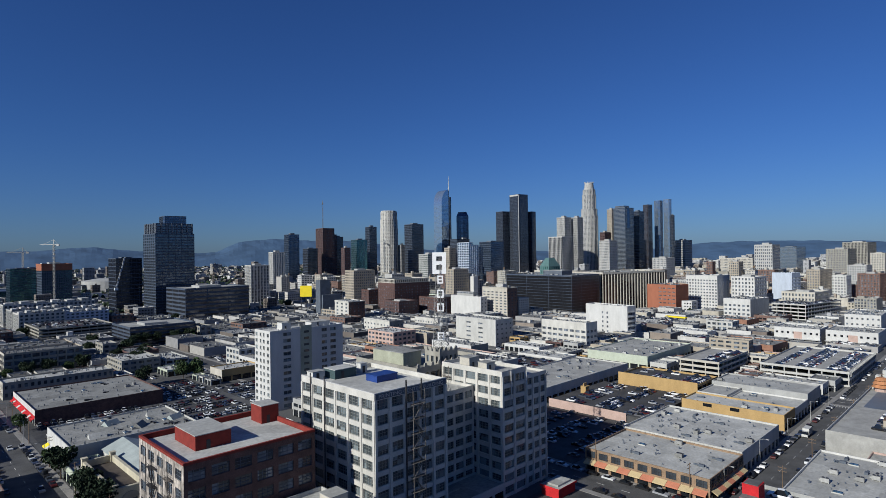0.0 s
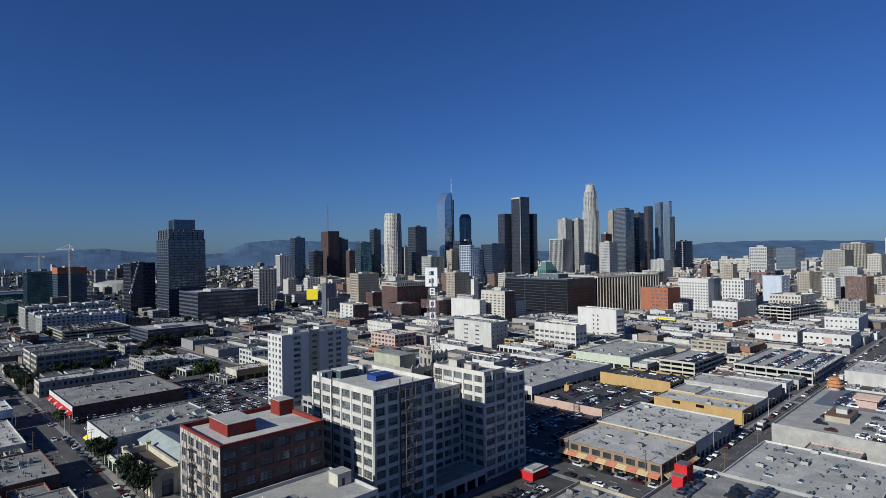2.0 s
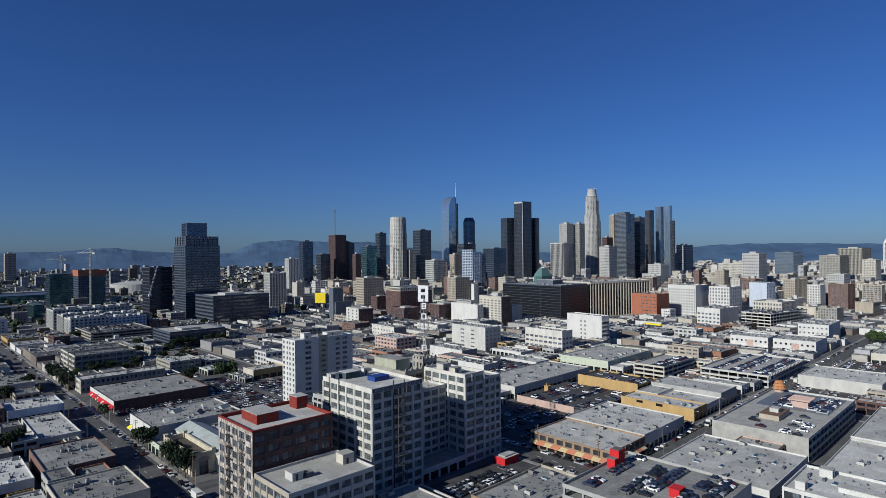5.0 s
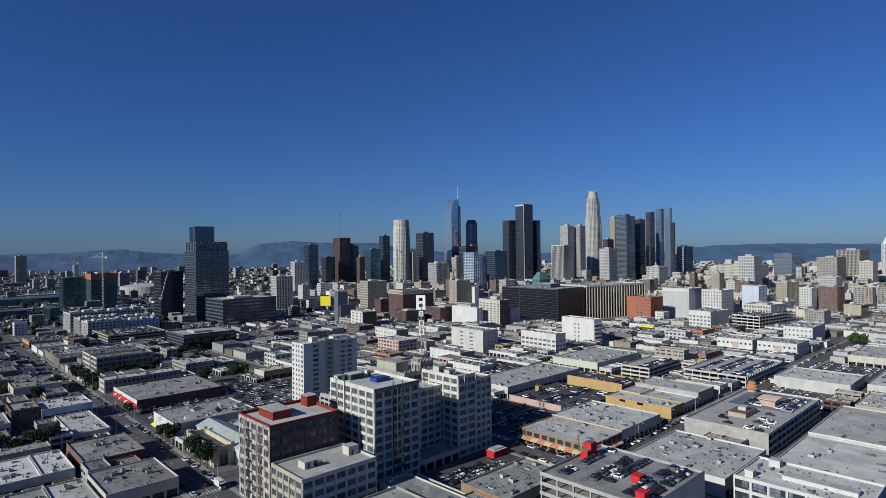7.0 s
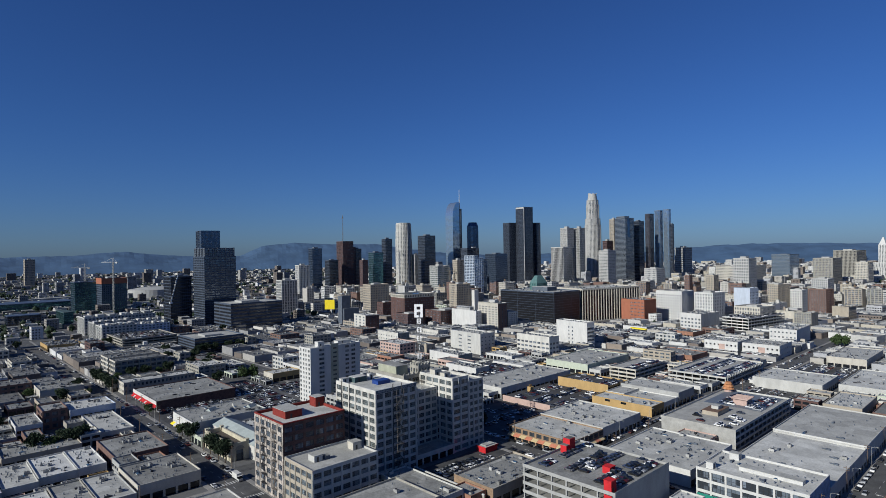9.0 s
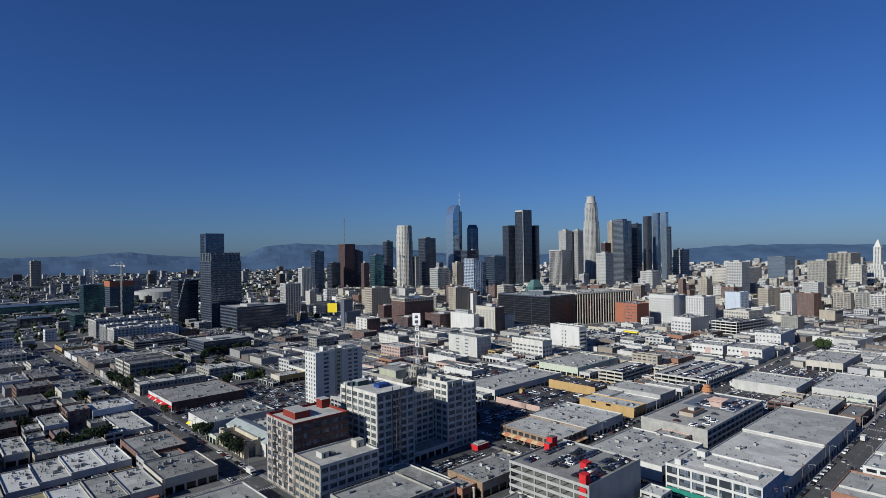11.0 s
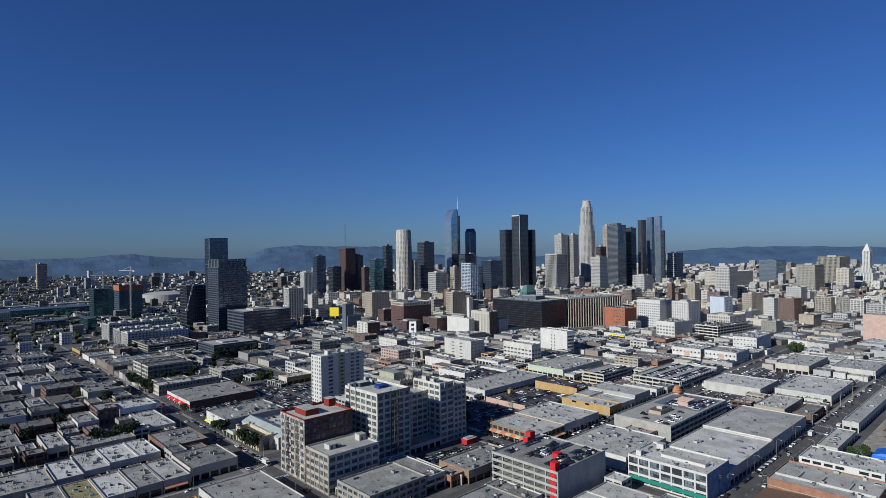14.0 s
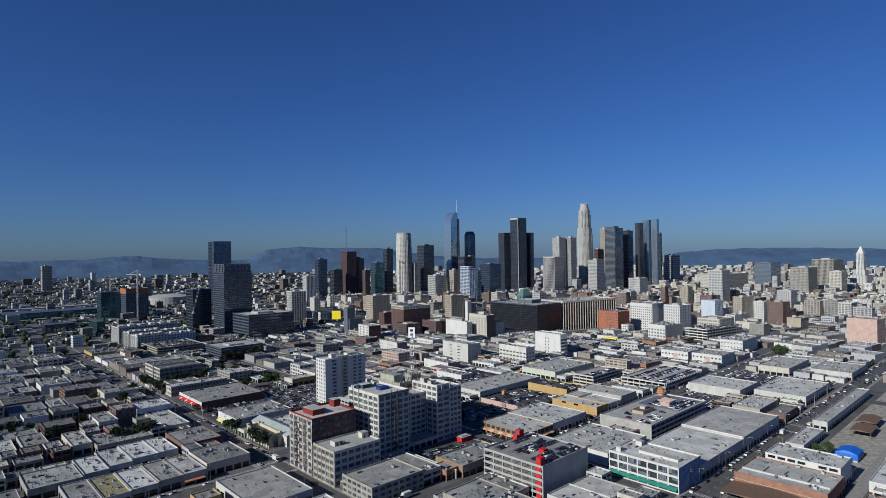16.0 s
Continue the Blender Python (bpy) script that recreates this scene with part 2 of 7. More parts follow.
ramp_paint("fill_wall_brown", [(.55, .55, .54), (.50, .48, .44), (.27, .255, .23), (.20, .17, .145), (.34, .33, .305), (.14, .12, .105), (.25, .25, .25), (.40, .39, .37)])
# darker set for roofs seen towards the sun, their shading put into the colour
ramp_paint("fill_roof_dim", [(.30, .30, .295), (.13, .13, .127), (.20, .20, .193), (.10, .10, .10), (.16, .16, .155), (.27, .27, .26)], stain=0.35)
ramp_paint("car_paint", [(.75, .75, .75), (.02, .02, .022), (.30, .31, .33), (.55, .56, .57), (.05, .06, .08), (.78, .78, .76), (.12, .12, .13), (.075, .014, .014), (.04, .055, .10), (.015, .015, .016)], rough=0.3, stain=0.03, source="object")
ramp_paint("car_paint_far", [(.75, .75, .75), (.02, .02, .022), (.30, .31, .33), (.55, .56, .57), (.05, .06, .08), (.78, .78, .76), (.12, .12, .13), (.075, .014, .014), (.04, .055, .10), (.015, .015, .016)], rough=0.3, stain=0.03)


# ---- geometry helpers ----
class Geo:
    """Collects boxes, prisms and beams, then becomes one mesh."""

    def __init__(self):
        self.v, self.f, self.m = [], [], []

    def add(self, verts, faces, mi=0):
        k = len(self.v)
        self.v += verts
        self.f += [tuple(i + k for i in f) for f in faces]
        self.m += [mi] * len(faces)

    def box(self, x0, y0, z0, x1, y1, z1, mi=0):
        self.add([(x0, y0, z0), (x1, y0, z0), (x1, y1, z0), (x0, y1, z0), (x0, y0, z1), (x1, y0, z1), (x1, y1, z1), (x0, y1, z1)],
                 [(3, 2, 1, 0), (4, 5, 6, 7), (0, 1, 5, 4), (1, 2, 6, 5), (2, 3, 7, 6), (3, 0, 4, 7)], mi)

    def prism(self, poly, z0, z1, mi=0, top=None):
        n = len(poly)
        top = top or poly
        self.add([(*p, z0) for p in poly] + [(*p, z1) for p in top],
                 [tuple(range(n - 1, -1, -1)), tuple(range(n, 2 * n))] + [(i, (i + 1) % n, n + (i + 1) % n, n + i) for i in range(n)], mi)

    def cyl(self, cx, cy, z0, z1, r0, r1=None, n=10, mi=0):
        r1 = r0 if r1 is None else r1
        ring = [(math.cos(2 * math.pi * i / n), math.sin(2 * math.pi * i / n)) for i in range(n)]
        self.prism([(cx + a * r0, cy + b * r0) for a, b in ring], z0, z1, mi, [(cx + a * r1, cy + b * r1) for a, b in ring])

    def beam(self, p, q, w, mi=0):
        p, q = Vector(p), Vector(q)
        d = (q - p).normalized()
        a = d.cross(Vector((0, 0, 1)) if abs(d.z) < 0.9 else Vector((1, 0, 0))).normalized() * w / 2
        b = d.cross(a).normalized() * w / 2
        c = [p - a - b, p + a - b, p + a + b, p - a + b, q - a - b, q + a - b, q + a + b, q - a + b]
        self.add([tuple(x) for x in c], [(3, 2, 1, 0), (4, 5, 6, 7), (0, 1, 5, 4), (1, 2, 6, 5), (2, 3, 7, 6), (3, 0, 4, 7)], mi)

    def mesh(self, name, mats):
        me = bpy.data.meshes.new(name)
        me.from_pydata(self.v, [], self.f)
        for k in mats:
            me.materials.append(MATS[k])
        me.polygons.foreach_set("material_index", self.m)
        me.update()
        return me


def part(name, g, mats, parent, label="", kind=""):
    ob = new(name, g.mesh(name, [mats] if isinstance(mats, str) else mats))
    if parent is not None:
        ob.parent = parent
    if label or kind:
        tagged(ob, label, kind=kind)
    return ob


def piece(name, me, parent, m):
    ob = new(name, me)
    ob.parent = parent
    ob.matrix_basis = m
    return ob


def thing(name, x, y, z=0.0, rz=0.0, label="", category="", group="", kind=""):
    ob = new(name)
    ob.matrix_basis = pose(x, y, z, 0, 0, rz)
    return tagged(ob, label, category, group, kind)


FOOT = []     # footprints (x, y, lx, ly, rot) of what stands on the ground


def side_box(g, side, lx, ly, u0, u1, d0, d1, z0, z1, mi=0):
    """A box on one side of a block: u along the wall, d inwards from its face."""
    if side == "s":
        g.box(u0, d0, z0, u1, d1, z1, mi)
    elif side == "n":
        g.box(u0, ly - d1, z0, u1, ly - d0, z1, mi)
    elif side == "w":
        g.box(d0, u0, z0, d1, u1, z1, mi)
    else:
        g.box(lx - d1, u0, z0, lx - d0, u1, z1, mi)


class Shell(Geo):
    """A connected skin: points that meet are shared."""

    def __init__(self):
        self.v, self.f, self.m, self.at = [], [], [], {}

    def quad(self, pts, mi=0):
        ids = []
        for p in pts:
            k = (round(p[0], 3), round(p[1], 3), round(p[2], 3))
            if k not in self.at:
                self.at[k] = len(self.v)
                self.v.append(k)
            ids.append(self.at[k])
        self.f.append(tuple(ids))
        self.m.append(mi)


def on_side(side, lx, ly, u, d, z):
    return {"s": (u, d, z), "n": (lx - u, ly - d, z), "w": (d, ly - u, z), "e": (lx - d, u, z)}[side]


def wall_side(g, side, lx, ly, z0, z1, us, zs, depth, mi=0):
    """One wall with openings at the spans us x zs, cut back to depth."""
    length = lx if side in "sn" else ly
    ub = [(0.0, False)]
    for a, b in us:
        ub += [(a, True), (b, False)]
    ub.append((length, False))
    zb = [(z0, False)]
    for a, b in zs:
        if a <= z0 + 1e-6:
            zb = [(z0, True), (b, False)]
        else:
            zb += [(a, True), (b, False)]
    zb.append((z1, False))
    P = lambda u, d, z: on_side(side, lx, ly, u, d, z)
    for i in range(len(ub) - 1):
        u0, hu, u1 = ub[i][0], ub[i][1], ub[i + 1][0]
        if u1 - u0 < 1e-6:
            continue
        for k in range(len(zb) - 1):
            a, hz, b = zb[k][0], zb[k][1], zb[k + 1][0]
            if b - a < 1e-6:
                continue
            if hu and hz:
                g.quad([P(u0, 0, a), P(u0, depth, a), P(u0, depth, b), P(u0, 0, b)], mi)
                g.quad([P(u1, depth, a), P(u1, 0, a), P(u1, 0, b), P(u1, depth, b)], mi)
                g.quad([P(u0, 0, a), P(u1, 0, a), P(u1, depth, a), P(u0, depth, a)], mi)
                g.quad([P(u0, depth, b), P(u1, depth, b), P(u1, 0, b), P(u0, 0, b)], mi)
            else:
                g.quad([P(u0, 0, a), P(u1, 0, a), P(u1, 0, b), P(u0, 0, b)], mi)


def cap(g, lx, ly, z, h, t, mi=0):
    """The parapet's top and its inner face."""
    o = [(0, 0), (lx, 0), (lx, ly), (0, ly)]
    i = [(t, t), (lx - t, t), (lx - t, ly - t), (t, ly - t)]
    for k in range(4):
        j = (k + 1) % 4
        g.quad([(*o[k], h), (*o[j], h), (*i[j], h), (*i[k], h)], mi)
        g.quad([(*i[k], h), (*i[j], h), (*i[j], z), (*i[k], z)], mi)


def window_mesh(w, h, cols, rows, bar=0.1, mat="cream"):
    """The steel frame and glazing bars of one window; local x across, y inwards, z up."""
    g = Shell()
    cw, rh = (w - bar) / cols, (h - bar) / rows
    wall_side(g, "s", w, 1, 0, h, [(i * cw + bar, (i + 1) * cw) for i in range(cols)], [(i * rh + bar, (i + 1) * rh) for i in range(rows)], 0.08)
    return g.mesh("window_frame", [mat])


ROOFS = []    # flat roofs: (x, y, lx, ly, rot, z)


def spans(length, n, pier):
    bw = length / n
    return [(i * bw + (pier / 2 if i else pier * 0.7), (i + 1) * bw - (pier / 2 if i < n - 1 else pier * 0.7)) for i in range(n)]


def building(name, x, y, lx, ly, h, rot=0.0, wall="cream", pane="pane", roof="roof_grey", floors=5, bays=(4, 4), pier=0.8, span=1.4,
             depth=0.35, par=0.9, z0=0.0, label="", category="building", group="", sides="wsen", each=None, grids=(3, 3), skip=(), west=None, south=None, relief=None, clutter=1.0, wp=None):
    """A block with a grid of recessed windows, a flat roof behind a parapet. bays: along x, along y; each: bar colour and
    sides that get single windows; west, south: other wall colours; relief: proud piers of that colour on the west and south."""
    top = thing(name, x, y, 0, rot, label or name.replace("_", " "), category, group)
    FOOT.append((x, y, lx, ly, rot))
    zr = h - par
    ROOFS.append((x, y, lx, ly, rot, zr, clutter))
    fh = (zr - z0) / floors
    zs = [(z0 + k * fh + span * 0.65, z0 + (k + 1) * fh - span * 0.35) for k in range(floors)]
    w = Shell()
    for s in "wsen":
        length, nb = (lx, bays[0]) if s in "sn" else (ly, bays[1])
        us = [u for i, u in enumerate(spans(length, nb, wp or pier if s in "we" else pier)) if not (s == "s" and i in skip)] if s in sides else []
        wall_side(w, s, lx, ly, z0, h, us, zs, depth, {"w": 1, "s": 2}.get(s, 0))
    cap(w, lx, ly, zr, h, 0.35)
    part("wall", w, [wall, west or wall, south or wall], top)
    r = Geo()
    r.box(0.35, 0.35, zr - 0.3, lx - 0.35, ly - 0.35, zr + 0.02)
    part("roof", r, roof, top)
    c = Geo()
    c.box(depth, depth, z0, lx - depth, ly - depth, zr - 0.35)
    part("glazing", c, pane, top)
    if relief:
        for s in "ws":
            length, nb = (lx, bays[0]) if s == "s" else (ly, bays[1])
            bw = length / nb
            g = Geo()
            g.box(-pier * 0.3, -0.22, z0, pier * 0.3, -0.003, zr - 0.4)
            me = g.mesh("pier", [relief if isinstance(relief, str) else relief["ws".index(s)]])
            for i in range(nb + 1):
                u = min(max(i * bw, pier * 0.3), length - pier * 0.3)
                piece("pier", me, top, pose(u, 0, 0) if s == "s" else pose(0, u, 0, 0, 0, -90))
    if each:
        cache = {}
        for s in each[1]:
            length, nb = (lx, bays[0]) if s in "sn" else (ly, bays[1])
            for i, (a, b) in enumerate(spans(length, nb, wp or pier if s in "we" else pier)):
                if s == "s" and i in skip:
                    continue
                key = round(b - a, 3)
                if key not in cache:
                    cache[key] = window_mesh(b - a, fh - span, *grids, mat=each[0])
                for za, zb in zs:
                    p = on_side(s, lx, ly, a, depth - 0.12, za)
                    piece("window_frame", cache[key], top, pose(*p, 0, 0, {"s": 0, "n": 180, "w": -90, "e": 90}[s]))
    return top


def low(name, x, y, lx, ly, h, rot=0.0, wall="pale_wall", roof="roof_light", shops="ws", label="", category="building", par=0.7, door=3.2, bay=6.0, trim=None,
        group="low shops", clutter=1.0, pane="pane_dark", west=None, south=None, upper=False):
    """A low commercial building: plain walls over a ground floor of shop openings, parapet, flat roof."""
    top = thing(name, x, y, 0, rot, label or "low flat-roofed commercial building with pale walls", category, group)
    FOOT.append((x, y, lx, ly, rot))
    zr = h - par
    ROOFS.append((x, y, lx, ly, rot, zr, clutter))
    w = Shell()
    zs = [(0.0, door)]
    if upper:
        zs.append((door + 1.3, min(door + 3.0, zr - 0.5)))
    for s in "wsen":
        length = lx if s in "sn" else ly
        us = spans(length, max(1, round(length / bay)), 1.0) if s in shops else []
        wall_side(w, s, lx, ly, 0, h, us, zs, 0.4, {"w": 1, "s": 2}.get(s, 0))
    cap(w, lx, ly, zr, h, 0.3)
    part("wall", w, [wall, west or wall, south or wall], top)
    if trim:
        for s in "ws":
            g = Geo()
            side_box(g, s, lx, ly, 0.0, lx if s == "s" else ly, -0.1, -0.003, h - 0.6, h + 0.1)
            part("coping", g, trim, top)
    r = Geo()
    r.box(0.3, 0.3, zr - 0.25, lx - 0.3, ly - 0.3, zr + 0.02)
    part("roof", r, roof, top)
    c = Geo()
    c.box(0.4, 0.4, 0.02, lx - 0.4, ly - 0.4, zr - 0.26)
    part("shopfront", c, pane, top)
    return top


# ---- ground, roads ----
def slab(name, rects, z0, z1, mat, label, category, kind="structure"):
    g = Geo()
    for a, b, c, d in rects:
        g.box(a, b, z0, c, d, z1)
    return tagged(part(name, g, mat, None), label, category, kind=kind)


g = Geo()
N = 24
for i in range(N):
    for j in range(N):
        a, b = -4900 + i * 9800 / N, -4900 + j * 9800 / N
        s = 9800 / N
        g.add([(a, b, 0), (a + s, b, 0), (a + s, b + s, 0), (a, b + s, 0)], [(0, 1, 2, 3)])
tagged(part("ground", g, "city_ground", None), "grey urban ground of yards and lots", "ground", kind="structure")

ROADS = [(-58, -400, -43, 700), (-250, -174, 760, -159), (92, -60, 620, -47), (78, -159, 92, 500), (-500, 32, -58, 46), (253, -159, 266, 300), (-500, -150, -58, -136),
         (-500, 142, -58, 150), (-43, 60, 78, 68), (-500, 250, -58, 262), (-43, 262, 78, 274), (-150, -1400, -136, -174), (380, -400, 394, 200), (-43, -65.4, 78, -57.4)]
for i, r in enumerate(ROADS):
    slab("road", [r], 0.0, 0.03 + 0.005 * i, "asphalt", "dark asphalt city street", "road")
marks, walks = Geo(), Geo()
for x0, y0, x1, y1 in ROADS[:6]:
    if x1 - x0 > y1 - y0:
        c = (y0 + y1) / 2
        x = max(x0, -260)
        while x < min(x1, 560):
            marks.box(x, c - 0.08, 0.06, x + 3, c + 0.08, 0.115)
            x += 9
        for e in (y0 - 2.4, y1):
            walks.box(x0, e, 0.0, min(x1, 900), e + 2.4, 0.16)
    else:
        c = (x0 + x1) / 2
        y = max(y0, -300)
        while y < min(y1, 560):
            marks.box(c - 0.08, y, 0.06, c + 0.08, y + 3, 0.115)
            y += 9
        for e in (x0 - 2.4, x1):
            walks.box(e, y0, 0.0, e + 2.4, min(y1, 700), 0.15)
for cx, cy, along in ((-50.5, 28, "x"), (-50.5, 50, "x"), (250, -53, "y"), (269, -53, "y"), (250, -166, "y"), (269, -166, "y"), (75, -166, "y"), (95, -166, "y")):
    for k in range(-5, 6):
        if along == "x":
            marks.box(cx + k * 1.3 - 0.3, cy - 1.5, 0.06, cx + k * 1.3 + 0.3, cy + 1.5, 0.12)
        else:
            marks.box(cx - 1.5, cy + k * 1.2 - 0.3, 0.06, cx + 1.5, cy + k * 1.2 + 0.3, 0.12)
tagged(part("road_markings", marks, "road_white", None), "worn white lane dashes and crosswalk bars", "road marking", kind="stuff")
tagged(part("pavement", walks, "sidewalk", None), "pale concrete pavement with raised kerbs", "pavement", kind="structure")

# ---- the cream loft building and its wing ----
cream = building("loft_building", 0, 0, 25.5, 34, 43.5, pane="pane_loft", wall="cream", roof="roof_light", floors=11, bays=(5, 6), pier=1.25, span=1.3, depth=0.45, par=1.3,
                 label="eleven-storey cream concrete loft building with steel windows", each=("window_steel", "ws"), grids=(4, 3), relief="cream", clutter=0)
wing = building("loft_building", 53.5, 2.8, 12.6, 27, 40.4, pane="pane_loft", wall="cream", roof="roof_light", floors=10, bays=(2, 5), pier=1.2, span=1.45, depth=0.45, par=1.2,
                label="cream concrete loft wing with a raised corner and steel windows", each=("window_steel", "ws"), grids=(3, 3), relief="cream", clutter=0.5)
building("loft_building", 66.2, 3.0, 11.6, 26.8, 37.3, pane="pane_loft", wall="cream", roof="roof_light", floors=10, bays=(3, 5), pier=1.1, span=1.4, depth=0.45, par=0.8,
                    label="cream concrete loft wing with steel windows and a lower roof", each=("window_steel", "s"), grids=(3, 3), relief="cream", clutter=0.5)
building("loft_building", 25.6, 15, 27.8, 15, 34.4, pane="pane_loft", wall="cream", roof="roof_light", floors=9, bays=(6, 3), pier=1.0, span=1.4, depth=0.4, par=1.0, sides="sn",
                label="cream concrete loft block set back behind a light court", each=("window_steel", "s"), grids=(3, 3), clutter=0.5)
low("garage_podium", 25.6, 2.0, 27.8, 12.9, 5.5, wall="pale_wall", roof="roof_grey", shops="s", label="single-storey podium in a light court", group="", clutter=0)

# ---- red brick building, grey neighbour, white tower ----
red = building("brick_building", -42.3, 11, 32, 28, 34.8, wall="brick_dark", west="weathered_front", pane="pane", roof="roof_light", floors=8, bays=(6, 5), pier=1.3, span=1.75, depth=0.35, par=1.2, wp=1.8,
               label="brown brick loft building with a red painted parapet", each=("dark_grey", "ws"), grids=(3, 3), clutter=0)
building("office_building", -42.5, -14, 33, 23.5, 21.0, pane="pane_loft", wall="pale_wall", west="tan_wall", roof="roof_light", floors=5, bays=(7, 5), pier=1.0, span=1.7, depth=0.35, par=1.0,
                 label="pale concrete five-storey building with steel windows", each=("dark_grey", "ws"), grids=(3, 3), relief=("tan_stone", "pale_wall"), clutter=0)
WX, WY, WH, WF = 43.5, 16.0, 40.3, 3.29
white = thing("apartment_tower", 52.5, 150, 0, 0, "white twelve-storey apartment slab with narrow windows", "building")
FOOT.append((52.5, 150, WX, WY, 0))
ROOFS.append((52.5, 150, WX, WY, 0, WH - 0.8, 1.0))
w_us = {"w": [(0.9, 3.0), (5.4, 7.0), (8.8, 10.4), (12.8, 14.9)], "s": [(7.3, 11.7), (30.0, 33.4), (35.4, 39.1)]}
w_zs = [(k * WF + 0.95, k * WF + 2.75) for k in range(12)]
w = Shell()
for sd in "wsen":
    wall_side(w, sd, WX, WY, 0, WH, w_us.get(sd, []), w_zs if sd in w_us else [], 0.3)
cap(w, WX, WY, WH - 0.8, WH, 0.35)
part("wall", w, "white_wall", white)
r = Geo()
r.box(0.35, 0.35, WH - 1.1, WX - 0.35, WY - 0.35, WH - 0.78)
part("roof", r, "roof_light", white)
c = Geo()
c.box(0.3, 0.3, 0, WX - 0.3, WY - 0.3, WH - 1.15)
part("glazing", c, "pane_loft", white)
for sd, us in w_us.items():
    for a, b in us:
        fm = window_mesh(b - a, 1.8, 2, 1, 0.1, "grey_wall")
        sill = Geo()
        sill.box(-0.15, -0.42, -0.12, b - a + 0.15, -0.2, 0.0)
        sill_m = sill.mesh("window_sill", ["white_wall"])
        for za, zb in w_zs:
            p = on_side(sd, WX, WY, a, 0.15, za)
            m = pose(*p, 0, 0, 0 if sd == "s" else -90)
            piece("window_frame", fm, white, m)
            piece("window_sill", sill_m, white, m)

bendix = building("loft_building", 42, 30.3, 35, 34, 39.5, wall="tan_stone", roof="roof_grey", floors=10, bays=(6, 5), pier=1.1, span=1.7, depth=0.35, par=1.5,
                  label="tan masonry loft building with a crenellated parapet", clutter=0.7)



def punched(name, x, y, lx, ly, h, rot, wall, label, us, fh=3.6, sill=1.1, wh=1.7, par=0.9, pane="pane_far", roof="roof_light", south=None, clutter=1.0, group="city centre buildings", cornice=None):
    """A block whose windows stand in given columns; us: side -> spans along it, from its left end as seen from outside;
    south: other colour, for shade painted there.
    """
    top = thing(name, x, y, 0, rot, label, "building", group)
    FOOT.append((x, y, lx, ly, rot))
    ROOFS.append((x, y, lx, ly, rot, h - par, clutter))
    zs = [(k * fh + sill, k * fh + sill + wh) for k in range(int((h - par - 0.3) / fh))]
    w = Shell()
    for sd in "wsen":
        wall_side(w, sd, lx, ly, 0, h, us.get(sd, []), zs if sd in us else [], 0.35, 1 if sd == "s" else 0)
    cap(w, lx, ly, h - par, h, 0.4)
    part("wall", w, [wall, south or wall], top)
    g = Geo()
    g.box(0.4, 0.4, h - par - 0.3, lx - 0.4, ly - 0.4, h - par + 0.02)
    part("roof", g, roof, top)
    g = Geo()
    g.box(0.35, 0.35, 0, lx - 0.35, ly - 0.35, h - par - 0.35)
    part("glazing", g, pane, top)
    if cornice:
        g = Geo()
        g.box(-0.5, -0.5, h - 0.9, lx + 0.3, -0.02, h - 0.2)
        g.box(-0.5, -0.02, h - 0.9, -0.02, ly, h - 0.2)
        part("cornice", g, cornice, top)
    return top


def row(length, n, width, u0=0.0):
    """n equal openings spread over a length."""
    p = (length - u0) / n
    return [(u0 + p * (k + 0.5) - width / 2, u0 + p * (k + 0.5) + width / 2) for k in range(n)]


# ---- low buildings near the walk ----
building("corner_shop", -42, -50, 36.5, 28.5, 10.5, wall="tan_stone", roof="roof_grey", floors=3, bays=(8, 6), pier=1.2, span=1.5, clutter=0.2, label="grey-roofed two-storey commercial building on the corner")
low("shop_building", -5.2, -48.5, 14.8, 38.5, 8.5, wall="pale_wall", roof="roof_grey", clutter=0.4, upper=True, label="pale narrow workshop with a white side wall")
low("shed", 20, -56, 42, 24, 7.5, wall="tan_wall", west="brick_tan", roof="roof_grey", label="low tan brick shed with a pitted roof", par=1.0, clutter=1.6)
slab("yard_wall", [(16.6, -54, 16.9, -8)], 0.0, 5.2, "tan_stone", "tall plastered wall along a narrow yard", "wall")
slab("wall_coping", [(16.4, -54.1, 17.1, -7.9)], 5.2, 5.55, "white_wall", "white coping on a yard wall", "wall")
low("warehouse", -15, -116, 28, 40, 8.0, wall="tan_stone", roof="roof_grey", label="low pale warehouse with vents on its roof", clutter=1.3)
low("market_hall", 93.5, -46, 30.5, 43.5, 7.8, wall="brick_tan", roof="roof_light", label="tan market building with striped awnings", bay=5, clutter=0.5)
low("market_hall", 124.4, -45.5, 43, 44.5, 8.3, wall="pale_wall", roof="roof_light", label="long pale roofed market building", bay=5, clutter=0.7)
low("market_hall", 188.5, -42, 17, 44, 6.9, wall="yellow_paint", roof="roof_light", shops="s", label="yellow painted market building", clutter=0.4)
low("market_hall", 205.8, -42, 21, 29, 6.4, wall="white_wall", roof="roof_light", shops="s", label="white stucco market building with a pale roof", clutter=0.2)
low("market_hall", 205.8, -12.8, 21, 14, 7.4, wall="pale_wall", roof="roof_light", shops="s", label="pale rear market building with a flat roof", clutter=0.2)
low("market_hall", 227.2, -42, 25, 44, 9.0, wall="grey_wall", roof="roof_light", shops="s", label="grey market building with a long parapet", clutter=0.3)
building("factory_building", 86.8, -157, 28.3, 43, 14.7, wall="white_wall", south="mural_blue", roof="roof_light", floors=3, bays=(6, 7), pier=0.8, span=1.2, depth=0.35, par=0.9,
         sides="wne", label="white three-storey factory with big steel windows and a blue side", each=("dark_metal", "w"), grids=(3, 2), clutter=0.7)
low("warehouse", 116, -157, 66, 42, 9.0, wall="pale_wall", roof="roof_light", shops="s", label="big warehouse with a pale flat roof", clutter=0.16)
